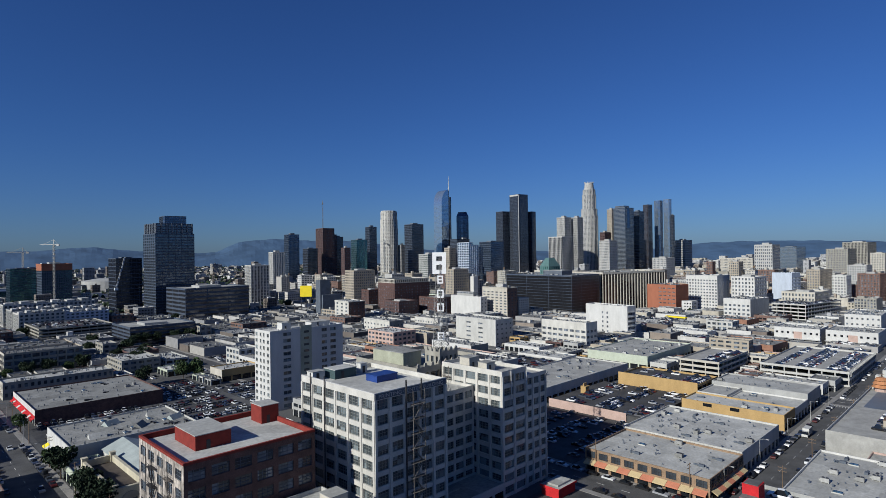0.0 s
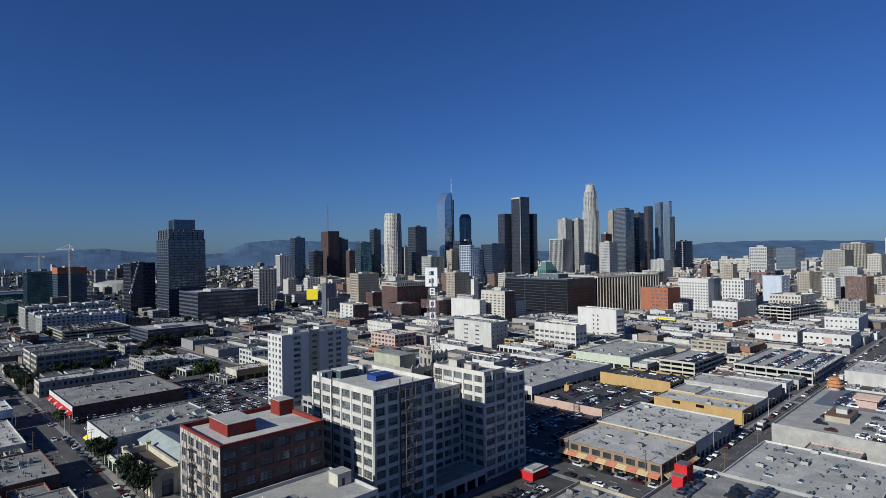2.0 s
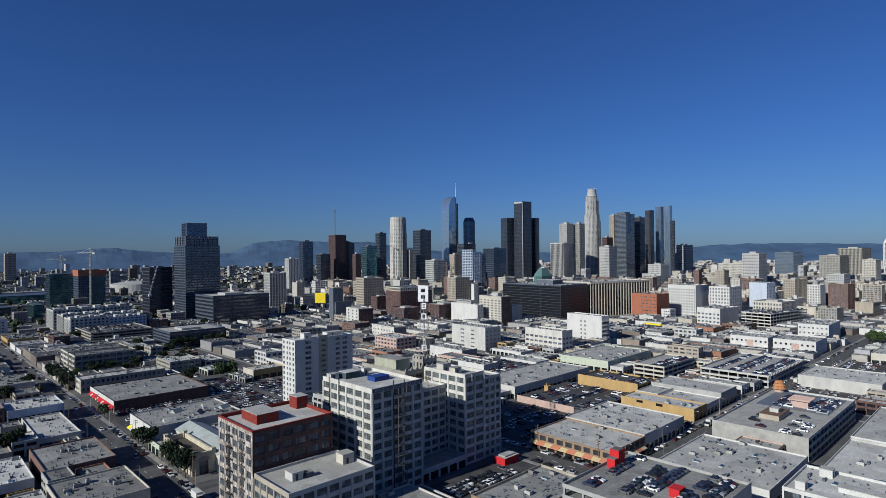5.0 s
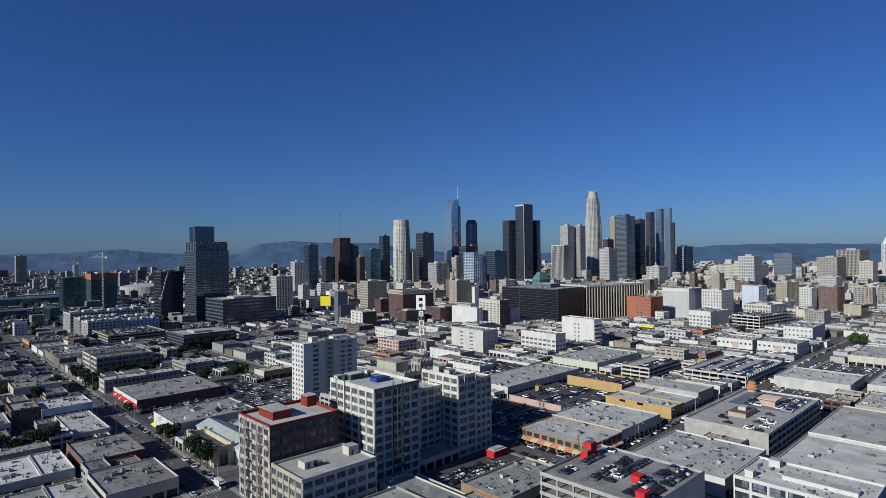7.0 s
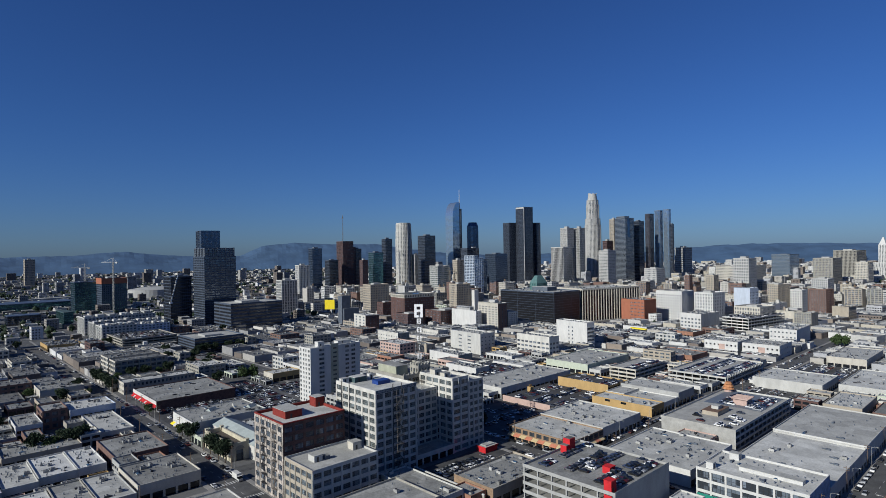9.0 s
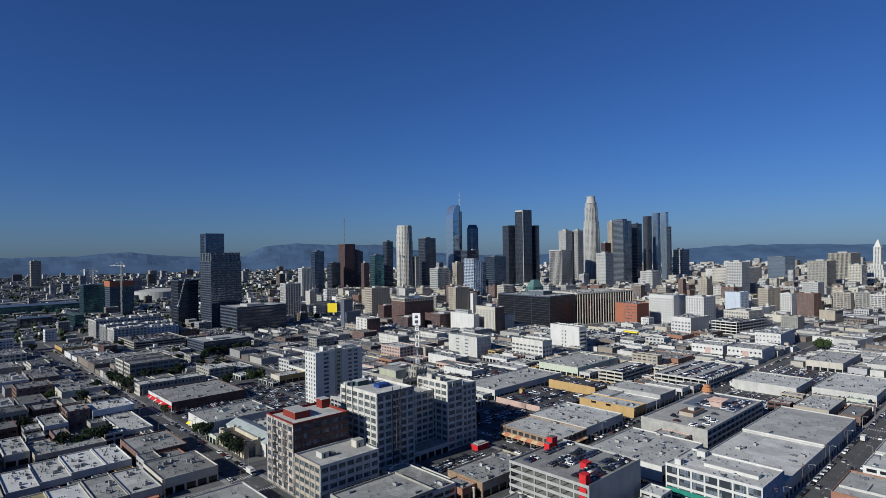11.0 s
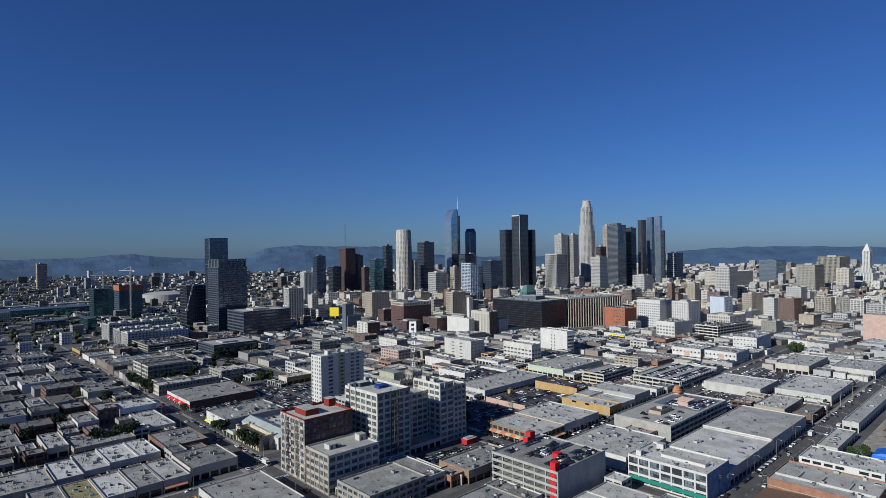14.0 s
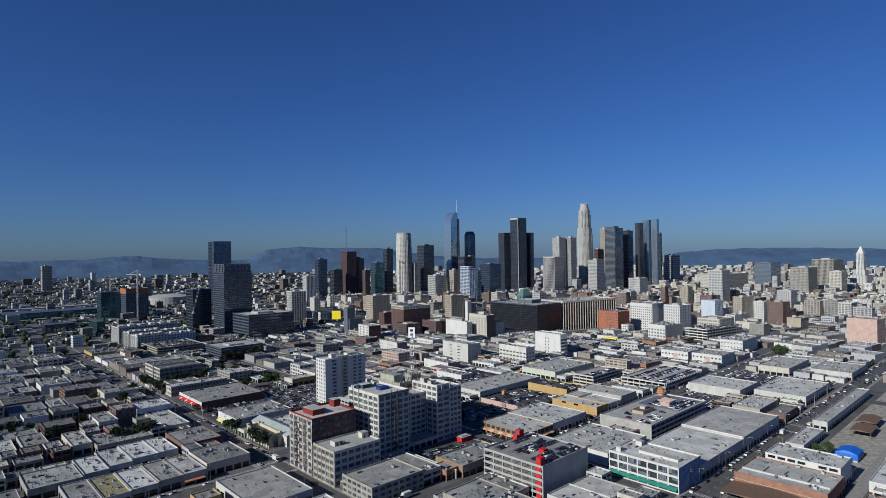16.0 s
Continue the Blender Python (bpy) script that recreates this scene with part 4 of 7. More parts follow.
tower("office_block", -40, 936, 45, 34, 14.3, 0, "slate", "pane_dark", 4, label="dark blue low office block")
low("workshop", -41.5, 579, 34, 46, 7.2, wall="yellow_paint", west="yellow_paint", roof="roof_dark", label="low ochre workshop with a dark roof")
tower("exhibition_hall", -70, 1225, 175, 70, 15, 0, "slate", "glass_green", 2, cols=(20, 8), thin=True, label="long dark exhibition hall with a teal roof")
arena = thing("arena", 330, 1440, 0, 0, "grey round sports arena with a pale roof", "building")
g = Geo()
g.cyl(0, 0, 0, 21, 62, n=40)
g.cyl(0, 0, 21, 26, 60, 30, 40)
part("drum", g, "grey_wall", arena)
via = thing("viaduct", 10, 1400, 0, 4, "pale concrete motorway viaduct on columns", "viaduct")
g = Geo()
g.box(-250, 0, 10.5, 420, 22, 13.5)
part("deck", g, "concrete", via)
g = Geo()
g.box(-1, 3, 0, 1, 19, 10.5)
me = g.mesh("column", ["concrete"])
for k in range(15):
    piece("column", me, via, pose(-235 + k * 45, 0, 0))
FOOT += [(260, 1370, 140, 140, 0), (-240, 1395, 670, 70, 0)]



# ---- details of the cream loft building ----
def fire_escape(parent, x, y, rz, floors, fh, zf, wide=4.6, mat="fire_iron"):
    """An iron fire escape: a landing with a rail on each floor and a flight between them; local x along the wall, -y outwards."""
    top = new("fire_escape")
    top.parent = parent
    top.matrix_basis = pose(x, y, 0, 0, 0, rz)
    land, flight = Geo(), Geo()
    land.box(0, -1.3, 0, wide, 0, 0.1)
    for u in (0.03, wide / 2, wide - 0.03):
        land.box(u - 0.04, -1.3, 0.1, u + 0.04, -1.22, 1.1)
    for z in (0.6, 1.06):
        land.box(0, -1.3, z, wide, -1.24, z + 0.07)
    flight.beam((0.6, -0.9, 0.1), (wide - 0.6, -0.9, fh), 0.16)
    flight.beam((0.6, -0.35, 0.1), (wide - 0.6, -0.35, fh), 0.16)
    for i in range(8):
        u = 0.6 + (wide - 1.2) * (i + 0.5) / 8
        flight.box(u - 0.12, -0.9, 0.1 + (fh - 0.1) * (i + 0.5) / 8, u + 0.12, -0.35, 0.16 + (fh - 0.1) * (i + 0.5) / 8)
    lm, fm = land.mesh("landing", [mat]), flight.mesh("flight", [mat])
    post = Geo()
    post.box(-0.07, -0.07, zf + fh, 0.07, 0.07, zf + floors * fh)
    pm = post.mesh("post", [mat])
    for u in (0.1, wide - 0.1):
        piece("post", pm, top, pose(u, -1.25, 0))
    for k in range(1, floors):
        piece("landing", lm, top, pose(0, 0, zf + k * fh))
        if k < floors - 1:
            piece("flight", fm, top, pose(0, 0, zf + k * fh) if k % 2 else pose(wide, -1.25, zf + k * fh, 0, 0, 180))
    return top


def pipe(parent, x, y, z0, z1, r=0.14, mat="dark_metal"):
    g = Geo()
    g.cyl(x, y, z0, z1, r, n=8)
    return part("pipe", g, mat, parent)


def words(text, size, parent, m, mat, name="lettering", stretch=1.0):
    """Raised lettering in the built-in font."""
    cu = bpy.data.curves.new(name, "FONT")
    cu.body, cu.size, cu.extrude = text, size, 0.02
    tmp = bpy.data.objects.new(name, cu)
    me = bpy.data.meshes.new_from_object(tmp)
    bpy.data.objects.remove(tmp)
    me.materials.clear()
    me.materials.append(MATS[mat])
    ob = piece(name, me, parent, m @ Matrix.Diagonal((stretch, 1, 1, 1)))
    return ob


fire_escape(cream, 11.6, -0.23, 0, 11, 3.836, 0.3, 4.4)
pipe(cream, 10.2, -0.4, 0.1, 45.5, 0.22)
pipe(cream, 15.6, -0.4, 40, 45.2, 0.18)
pipe(cream, -0.4, 28.6, 14, 45.0, 0.16)
pipe(cream, -0.4, 21.6, 14, 45.0, 0.16)
g = Geo()
g.box(0.3, -0.1, 41.95, 25.2, -0.003, 43.4)
part("fascia", g, "dark_grey", cream, "dark painted fascia band")
words("PRINTING CENTER BUILDING", 1.35, cream, pose(1.2, -0.125, 42.2, 90), "pale_wall", stretch=1.28)
g = Geo()
g.box(-0.06, -0.06, 43.5, 25.56, 0.42, 43.68)
g.box(-0.06, 0.42, 43.5, 0.42, 34.06, 43.68)
part("coping", g, "white_wall", cream)
pipe(wing, 4.2, -0.35, 31, 40.2, 0.16, "white_wall")
fire_escape(wing, -0.02, 26, -90, 10, 3.92, 0.3, 3.6)
pipe(wing, 12.3, -0.4, 26, 40.6, 0.14, "white_wall")


def roof_house(name, x, y, z, lx, ly, h, wall, label, roof="roof_grey", rz=0.0, door=True):
    """A small house on a roof: walls, a slab with an overhang, a door."""
    top = thing(name, x, y, z, rz, label, "roof house")
    g = Geo()
    g.box(0, 0, 0, lx, ly, h)
    part("body", g, wall, top)
    g = Geo()
    g.box(-0.15, -0.15, h, lx + 0.15, ly + 0.15, h + 0.18)
    part("cover", g, roof, top)
    if door:
        g = Geo()
        g.box(lx * 0.3, -0.06, 0.02, lx * 0.3 + 0.95, -0.003, min(2.1, h - 0.2))
        part("door", g, "dark_metal", top)
    return top


roof_house("roof_monitor", 97, -152, 13.82, 4.5, 24, 1.5, "white_wall", "long low white roof monitor", "roof_light", door=False)
roof_house("stair_house", 108, -124, 13.82, 3.4, 4.0, 2.8, "white_wall", "white stair house on a flat roof", "roof_light")
roof_house("stair_house", 90, -120, 13.82, 3.0, 3.0, 2.6, "white_wall", "white stair house on a flat roof", "roof_light")
ROOF_C = 42.24
roof_house("roof_shelter", 12.0, 14.0, ROOF_C, 7.5, 5.0, 1.7, "blue_paint", "blue tarpaulin covered shelter on a roof", "blue_paint", door=False)
roof_house("stair_house", 6.5, 26.5, ROOF_C, 7.5, 5.5, 2.6, "teal_dark", "dark teal glazed stair house on a roof", "roof_light")
roof_house("stair_house", 1.0, 29.5, ROOF_C, 4.0, 3.0, 2.4, "white_wall", "white stair house on a flat roof", "roof_light")
roof_house("stair_house", 16.8, 28.0, ROOF_C, 2.4, 2.2, 2.8, "white_wall", "white stair house on a flat roof", "roof_white")
roof_house("stair_house", 54.5, 10.0, 39.22, 4.2, 3.8, 2.8, "beige", "beige stair house on a flat roof", "roof_grey")
roof_house("stair_house", 54.3, 17.5, 39.22, 5, 4.5, 3.6, "beige", "beige stair house on a flat roof", "roof_grey")

# red brick building: painted parapet, roof houses, fire escape
g = Shell()
o = [(-0.06, -0.06), (32.06, -0.06), (32.06, 28.06), (-0.06, 28.06)]
i4 = [(0.55, 0.55), (31.45, 0.55), (31.45, 27.45), (0.55, 27.45)]
for k in range(4):
    j = (k + 1) % 4
    g.quad([(*o[k], 34.9), (*o[j], 34.9), (*i4[j], 34.9), (*i4[k], 34.9)])
    g.quad([(*i4[k], 34.9), (*i4[j], 34.9), (*i4[j], 33.65), (*i4[k], 33.65)])
    g.quad([(*o[k], 34.3), (*o[j], 34.3), (*o[j], 34.9), (*o[k], 34.9)])
part("parapet_lining", g, "red_paint", red, "red painted parapet lining")
fire_escape(red, -0.02, 19.5, -90, 8, 4.2, 0.3, 4.0, "dark_metal")
fire_escape(red, -0.02, 9.0, -90, 8, 4.2, 0.3, 3.2, "fire_iron")
roof_house("roof_house", -36, 20.5, 33.64, 8.5, 12.5, 3.4, "red_paint", "red painted roof house with a grey cover", "roof_light")
roof_house("roof_house", -15.2, 29.0, 33.64, 5.0, 5.8, 4.6, "red_paint", "tall red painted stair house", "roof_light")
roof_house("roof_house", -35.8, -4.2, 20.04, 4.0, 5.0, 2.6, "pale_wall", "pale stair house on a flat roof", "roof_light")
roof_house("roof_house", -30.5, -4.6, 20.04, 2.2, 2.4, 1.6, "dark_grey", "dark metal roof box", "roof_grey", door=False)
roof_house("roof_house", -15.4, -3.4, 20.04, 4.6, 4.5, 3.4, "beige", "beige stair house on a flat roof", "roof_light")
g = Geo()
g.box(17.1, -0.12, 0.1, 23.8, -0.004, 41.6)
part("panel", g, "olive_wall", white, "grey-green rendered wall strip")
g = Geo()
g.box(19.1, -0.16, 0, 22.2, -0.123, 1.2)
g.box(18.9, -0.3, -0.15, 22.4, -0.123, -0.02, 1)
strip_m = g.mesh("strip_window", ["pane_loft", "olive_wall"])
for k in range(12):
    piece("strip_window", strip_m, white, pose(0, 0, k * WF + 1.4))
roof_house("lift_house", 62, 155, 39.54, 5, 5, 3.6, "white_wall", "white lift house on a flat roof", "roof_light")
roof_house("lift_house", 80, 156, 39.54, 12, 6, 2.2, "white_wall", "white low lift house", "roof_light")

# tan loft building: crenellated tower base, lattice mast with sign panels
crown = building("stepped_tower", 53.8, 31.2, 9.2, 7.6, 43.4, wall="tan_stone", roof="roof_grey", floors=1, bays=(4, 3), pier=1.2, span=2.0, depth=0.5, par=1.0, z0=38.05,
                 label="stepped masonry tower base with tall arched windows", clutter=0)
FOOT.pop()
mer = Geo()
mer.box(0, 0, 0, 1.3, 0.5, 0.8)
mer.prism([(0, 0), (1.3, 0), (1.3, 0.5), (0, 0.5)], 0.8, 1.5, 0, [(0.6, 0.1), (0.7, 0.1), (0.7, 0.4), (0.6, 0.4)])
mm = mer.mesh("merlon", ["tan_stone"])
for i in range(4):
    piece("merlon", mm, crown, pose(0.0 + i * 2.6, -0.05, 43.4))
    if i:
        piece("merlon", mm, crown, pose(0.5, i * 2.1, 43.4, 0, 0, 90))
roof_house("roof_house", 44.0, 39.5, 38.02, 8.5, 17, 5.2, "olive_wall", "pale olive roof house on a loft building", "roof_grey", door=False)
arch = [(0.0, 0.0), (1.5, 0.0), (1.5, 1.5)] + [(0.75 + 0.75 * math.cos(math.pi * k / 6), 1.5 + 0.75 * math.sin(math.pi * k / 6)) for k in range(1, 6)] + [(0.0, 1.5)]
g = Geo()
k = len(arch)
g.add([(a, -0.06, b) for a, b in arch] + [(a, -0.005, b) for a, b in arch], [tuple(range(k))] + [((q + 1) % k, q, k + q, k + (q + 1) % k) for q in range(k)])
am_ = g.mesh("arched_window", ["pane_dark"])
for i in range(12):
    piece("arched_window", am_, bendix, pose(1.2 + i * 2.8, 0, 35.4))
    piece("arched_window", am_, bendix, pose(0, 33.5 - i * 2.8, 35.4, 0, 0, -90))
for i in range(10):
    piece("merlon", mm, bendix, pose(0.3 + i * 3.3, 0, 39.5))


def lattice(g, x, y, z0, z1, a, b, steps, w):
    """Four legs that lean together, braced on all sides."""
    def at(i, sx, sy):
        k = i / steps
        r = a + (b - a) * k
        return (x + sx * r, y + sy * r, z0 + (z1 - z0) * k)
    c = [(-1, -1), (1, -1), (1, 1), (-1, 1)]
    for i in range(steps):
        for k in range(4):
            p, q = c[k], c[(k + 1) % 4]
            g.beam(at(i, *p), at(i + 1, *p), w)
            g.beam(at(i, *p), at(i + 1, *q), w * 0.6)
            g.beam(at(i, *q), at(i + 1, *p), w * 0.6)
            g.beam(at(i + 1, *p), at(i + 1, *q), w * 0.6)


mast = thing("sign_mast", 58.3, 35.0, 42.4, 0, "steel lattice sign mast with white vertical sign panels", "sign tower")
g = Geo()
lattice(g, 0, 0, 0, 32, 2.1, 1.0, 11, 0.15)
part("lattice", g, "metal", mast, kind="stuff")


def sign_ring(w, h, t, bars):
    """A white open sign shape: a plain frame with cross bars, in one outline."""
    g = Shell()
    n = bars + 1
    rh = (h - t) / n
    wall_side(g, "s", w, 1, 0, h, [(t, w - t)], [(i * rh + t, (i + 1) * rh) for i in range(n)], 0.35)
    wall_side(g, "n", w, 0.35, 0, h, [(t, w - t)], [(i * rh + t, (i + 1) * rh) for i in range(n)], 0.01)
    for u0, u1, z in ((0, w, h), (0, w, 0)):
        g.quad([(u0, 0, z), (u1, 0, z), (u1, 0.35, z), (u0, 0.35, z)])
    for u in (0, w):
        g.quad([(u, 0, 0), (u, 0.35, 0), (u, 0.35, h), (u, 0, h)])
    return g


SIGN = -45.0
big = part("sign_panel", sign_ring(5.0, 7.8, 1.45, 1), "sign_white", mast, "large white open sign shape")
big.matrix_basis = pose(0, 0, 28.5, 0, 0, SIGN) @ pose(-2.8, -1.2, 0)
for z, sw, bars in ((25.0, 2.1, 1), (19.9, 2.4, 0), (15.0, 2.4, 0), (4.6, 2.4, 1)):
    sm = part("sign_panel", sign_ring(sw, 2.9, 0.5, bars), "sign_white", mast)
    sm.matrix_basis = pose(0, 0, z, 0, 0, SIGN) @ pose(-sw / 2, -1.9, 0)
g = Geo()
g.box(-0.25, -1.9, 9.6, 0.25, -1.55, 12.4)
part("sign_panel", g, "sign_white", mast).matrix_basis = pose(0, 0, 0, 0, 0, SIGN)


# ---- garages ----
def garage(name, x, y, lx, ly, h, levels, label, wall="grey_wall", solid="s", slabs="concrete", rz=0.0):
    """An open parking deck: slabs, parapets, columns, one closed wall."""
    top = thing(name, x, y, 0, rz, label, "parking garage")
    FOOT.append((x, y, lx, ly, rz))
    fh = (h - 1.0) / levels
    for k in range(levels + 1):
        z = k * fh
        g = Geo()
        g.box(0.3, 0.3, z - 0.3 if k else 0.0, lx - 0.3, ly - 0.3, z + 0.02)
        part("deck", g, slabs, top)
        g = Shell()
        for s in "wsen":
            wall_side(g, s, lx, ly, max(z - 0.35, 0), z + 1.0, [], [], 0.2)
        cap(g, lx, ly, z + 0.02, z + 1.0, 0.25)
        part("parapet", g, wall, top)
    n = max(2, round(ly / 7))
    c = Geo()
    c.box(-0.3, -0.3, 0, 0.3, 0.3, h - 1)
    cm = c.mesh("column", [wall])
    for i in range(n + 1):
        for u in (0.55, lx - 0.55):
            piece("column", cm, top, pose(u, 0.55 + (ly - 1.1) * i / n, 0))
    for i in range(1, max(2, round(lx / 7))):
        for v in (0.55, ly - 0.55):
            piece("column", cm, top, pose(0.55 + (lx - 1.1) * i / max(2, round(lx / 7)), v, 0))
    for s in solid:
        g = Geo()
        side_box(g, s, lx, ly, 0, lx if s in "sn" else ly, -0.15, -0.01, 0, h + 0.4)
        part("end_wall", g, "grey_wall", top)
    return top


pk = garage("parking_garage", 27.8, -109.5, 43, 43.5, 19, 5, "grey concrete parking garage with cars on its top deck", slabs="roof_grey")
roof_house("stair_house", 28.2, -107.8, 18.03, 3.6, 3.2, 4.6, "bright_red", "bright red stair house on a garage corner", "bright_red")
for k in range(5):
    g = Geo()
    g.box(-0.14, 1.2, k * 3.6 + 1.1, -0.01, 4.6, k * 3.6 + 3.1)
    part("stair_screen", g, "bright_red", pk, "bright red stair screen")
roof_house("stair_house", 44.5, -97.5, 18.03, 4.2, 3.4, 2.6, "bright_red", "bright red stair house on a garage deck", "bright_red")
pg = garage("parking_garage", 159.5, -104, 92, 41, 11.6, 3, "pale concrete parking garage with a white end wall", wall="pale_wall", solid="")
g = Geo()
g.box(-0.2, -0.1, 0, 0.0 - 0.01, 41.1, 11.75)
part("end_wall", g, "concrete", pg, "tall pale plastered end wall")
slats = roof_house("stair_house", 216, -90, 10.63, 9, 8, 3.6, "pink_paint", "pink stair house with a slatted top", "roof_dark")
g = Geo()
g.box(-1.2, -1.0, 3.8, -0.8, 9.0, 4.5)
me = g.mesh("slat", ["pink_paint"])
for i in range(10):
    piece("slat", me, slats, pose(i * 1.22, 0, 0))
g = Geo()
for u in (-0.3, 8.6):
    g.box(-1.0, u, 3.78, 11.0, u + 0.25, 4.2)
part("slat_beam", g, "pink_paint", slats)
roof_house("ramp_house", 182, -86, 10.63, 17, 9, 2.4, "tan_wall", "tan ramp cover with a rusty roof", "rust_metal", door=False)
roof_house("roof_box", 188, -84, 13.22, 5, 4, 1.8, "pale_wall", "pale metal box on a ramp cover", "roof_light", door=False)
booth = thing("ticket_booth", 178.5, 48.5, 3.2, 0, "yellow ticket booth with a tall sign on a lot", "booth")
g = Geo()
g.box(0, 0, 0.01, 3.6, 3.0, 3.4)
part("body", g, "yellow_paint", booth)
g = Geo()
g.box(-0.2, -0.2, 3.4, 3.8, 3.2, 3.6)
g.box(0.2, 1.2, 3.6, 3.2, 1.6, 5.2)
part("sign_roof", g, "yellow_paint", booth)
g = Geo()
g.box(0, 0, 0, 41, 34, 0.06)
deck = part("rear_deck", g, "blue_slate", pg, "dark blue-grey rear deck")
deck.location = (50, 3.5, 10.64)
yg = garage("parking_garage", 213, 4, 28, 44, 8.5, 2, "yellow parking garage with a dark top deck", wall="yellow_paint", solid="w", slabs="lot_asphalt")
g = Geo()
g.box(-0.25, -0.1, 0, -0.16, 44.1, 9.6)
part("end_wall", g, "yellow_paint", yg)
garage("parking_garage", 272, 14, 52, 24, 10.5, 3, "pale concrete parking garage with open levels", wall="beige", solid="")
fg = garage("parking_garage", 300, -46, 82, 46, 8.5, 2, "broad roof parking deck with upright fins", wall="pale_wall", solid="")
g = Geo()
g.box(-0.25, -0.6, 0, 0.25, 0.0, 3.4)
fm = g.mesh("fin", ["grey_wall"])
for i in range(24):
    piece("fin", fm, fg, pose(2 + i * 3.4, -0.003, 5.6))
garage("parking_garage", 22, 520, 61, 70, 13.1, 4, "weathered concrete parking garage with open levels", wall="tan_stone", solid="", slabs="roof_dark")
garage("parking_garage", 626.9, 49.4, 92, 38, 16.9, 4, "pale concrete parking garage with a crowded roof", wall="pale_wall", solid="", slabs="roof_dark", rz=-9.6)
pag = thing("pagoda_kiosk", 247.5, -67.5, 5.63, 0, "orange tiled kiosk with a tiered pagoda roof", "kiosk")
g = Geo()
g.cyl(0, 0, 5.0, 7.0, 2.6, n=12)
part("body", g, "pink_paint", pag)
for k, r in enumerate((3.9, 3.4, 2.6)):
    g = Geo()
    g.cyl(0, 0, 7.0 + k * 1.6, 8.3 + k * 1.6, r, r * 0.72, 12)
    part("roof_tier", g, "roof_tile", pag)

# pink-walled parking lot, red kiosk, red stair house
g = Geo()
g.box(155, 13.5, 0, 155.3, 55.5, 4.2)
tagged(part("lot_wall", g, "pink_paint", None), "pink painted wall beside a parking lot", "wall", kind="structure")
slab("parking_lot", [(167.7, -45, 188.3, 3)], 0.0, 0.07, "lot_asphalt", "narrow asphalt yard between market buildings", "parking lot")
slab("parking_lot", [(93.5, 3.5, 154.8, 56)], 0.0, 0.11, "lot_asphalt", "dark asphalt parking lot", "parking lot")
slab("parking_lot", [(155.5, 5, 211, 56)], 0.0, 3.2, "lot_asphalt", "raised dark asphalt parking lot", "parking lot")
FOOT += [(93.5, 3.5, 61.5, 52.5, 0), (155.3, 4, 56, 52, 0)]
kiosk = thing("market_kiosk", 65, -10.2, 0, 0, "small red kiosk with a stepped grey-white roof", "kiosk")
g = Geo()
g.box(0, 0, 0, 9.5, 6.5, 3.0)
part("body", g, "bright_red", kiosk)
g = Geo()
g.box(-0.3, -0.3, 3.0, 9.8, 6.8, 3.3)
g.box(1.2, 1.0, 3.3, 8.3, 5.5, 3.9)
part("roof", g, "roof_light", kiosk)
g = Geo()
g.box(-0.42, -0.42, 2.8, -0.31, 6.9, 3.4)
g.box(-0.31, -0.42, 2.8, 9.9, -0.31, 3.4)
part("fascia", g, "bright_red", kiosk)
cube = thing("stair_house", 55.0, -71.2, 18.03, 0, "bright red stepped stair house on a garage deck", "stair house")
g = Geo()
g.box(0, 0, 0, 4.2, 3.6, 5.9)
part("body", g, "bright_red", cube)
g = Geo()
g.box(0.25, 0.25, 5.9, 3.95, 3.35, 6.02)
part("roof", g, "roof_dark", cube)
g = Geo()
g.box(-2.4, 0.2, 0, -0.01, 3.4, 3.4)
part("annex", g, "bright_red", cube)
g = Geo()
g.box(-2.5, 0.1, 3.4, -0.01, 3.5, 3.55)
part("annex_roof", g, "roof_dark", cube)


# ---- awnings ----
def awning(parent, side, lx, ly, u0, u1, z, colors, out=1.8, step=3.0):
    """Sloped cloth awnings along a wall, each its own piece."""
    n = max(1, round((u1 - u0) / step))
    w = (u1 - u0) / n
    made = {}
    for i in range(n):
        c = colors[i % len(colors)]
        if c not in made:
            g = Geo()
            g.add([(0.05, -0.004, 0), (w - 0.05, -0.004, 0), (w - 0.05, -out, -0.9), (0.05, -out, -0.9), (0.05, -out, -1.25), (w - 0.05, -out, -1.25),
                   (0.05, -0.004, -0.05), (w - 0.05, -0.004, -0.05)], [(0, 3, 2, 1), (3, 4, 5, 2), (0, 6, 4, 3), (1, 2, 5, 7), (6, 7, 5, 4)])
            made[c] = g.mesh("awning", [c])
        u = u0 + i * w
        piece("awning", made[c], parent, pose(u, 0, z) if side == "s" else pose(0, u + w, z, 0, 0, -90))


paint("awning_orange", (0.52, 0.20, 0.12), stain=0.15)
paint("awning_sand", (0.55, 0.43, 0.24), stain=0.15)
named = {}
for o in scene.objects:
    if o.parent is None:
        named.setdefault(o.name, o)
awning(named["market_hall"], "w", 30.5, 43.5, 0.5, 43, 4.0, ("awning_orange", "awning_sand"), 2.2, 4.3)
awning(named["market_hall"], "s", 30.5, 43.5, 1, 29, 4.0, ("awning_sand", "awning_orange"), 2.0, 4.0)
awning(named["factory_building"], "w", 28.3, 43, 0.5, 42.5, 3.6, ("green_paint",), 2.2, 7.0)
awning(named["warehouse"], "s", 66, 42, 1, 30, 4.0, ("green_paint", "green_paint", "orange_paint"), 2.5, 7.0)
awning(named["red_shops"], "w", 57, 56, 0.5, 55.5, 3.4, ("bright_red", "bright_red", "bright_red", "white_wall", "bright_red"), 1.5, 2.6)
g = Geo()
g.box(-0.14, 0.2, 3.5, -0.01, 55.8, 4.5)
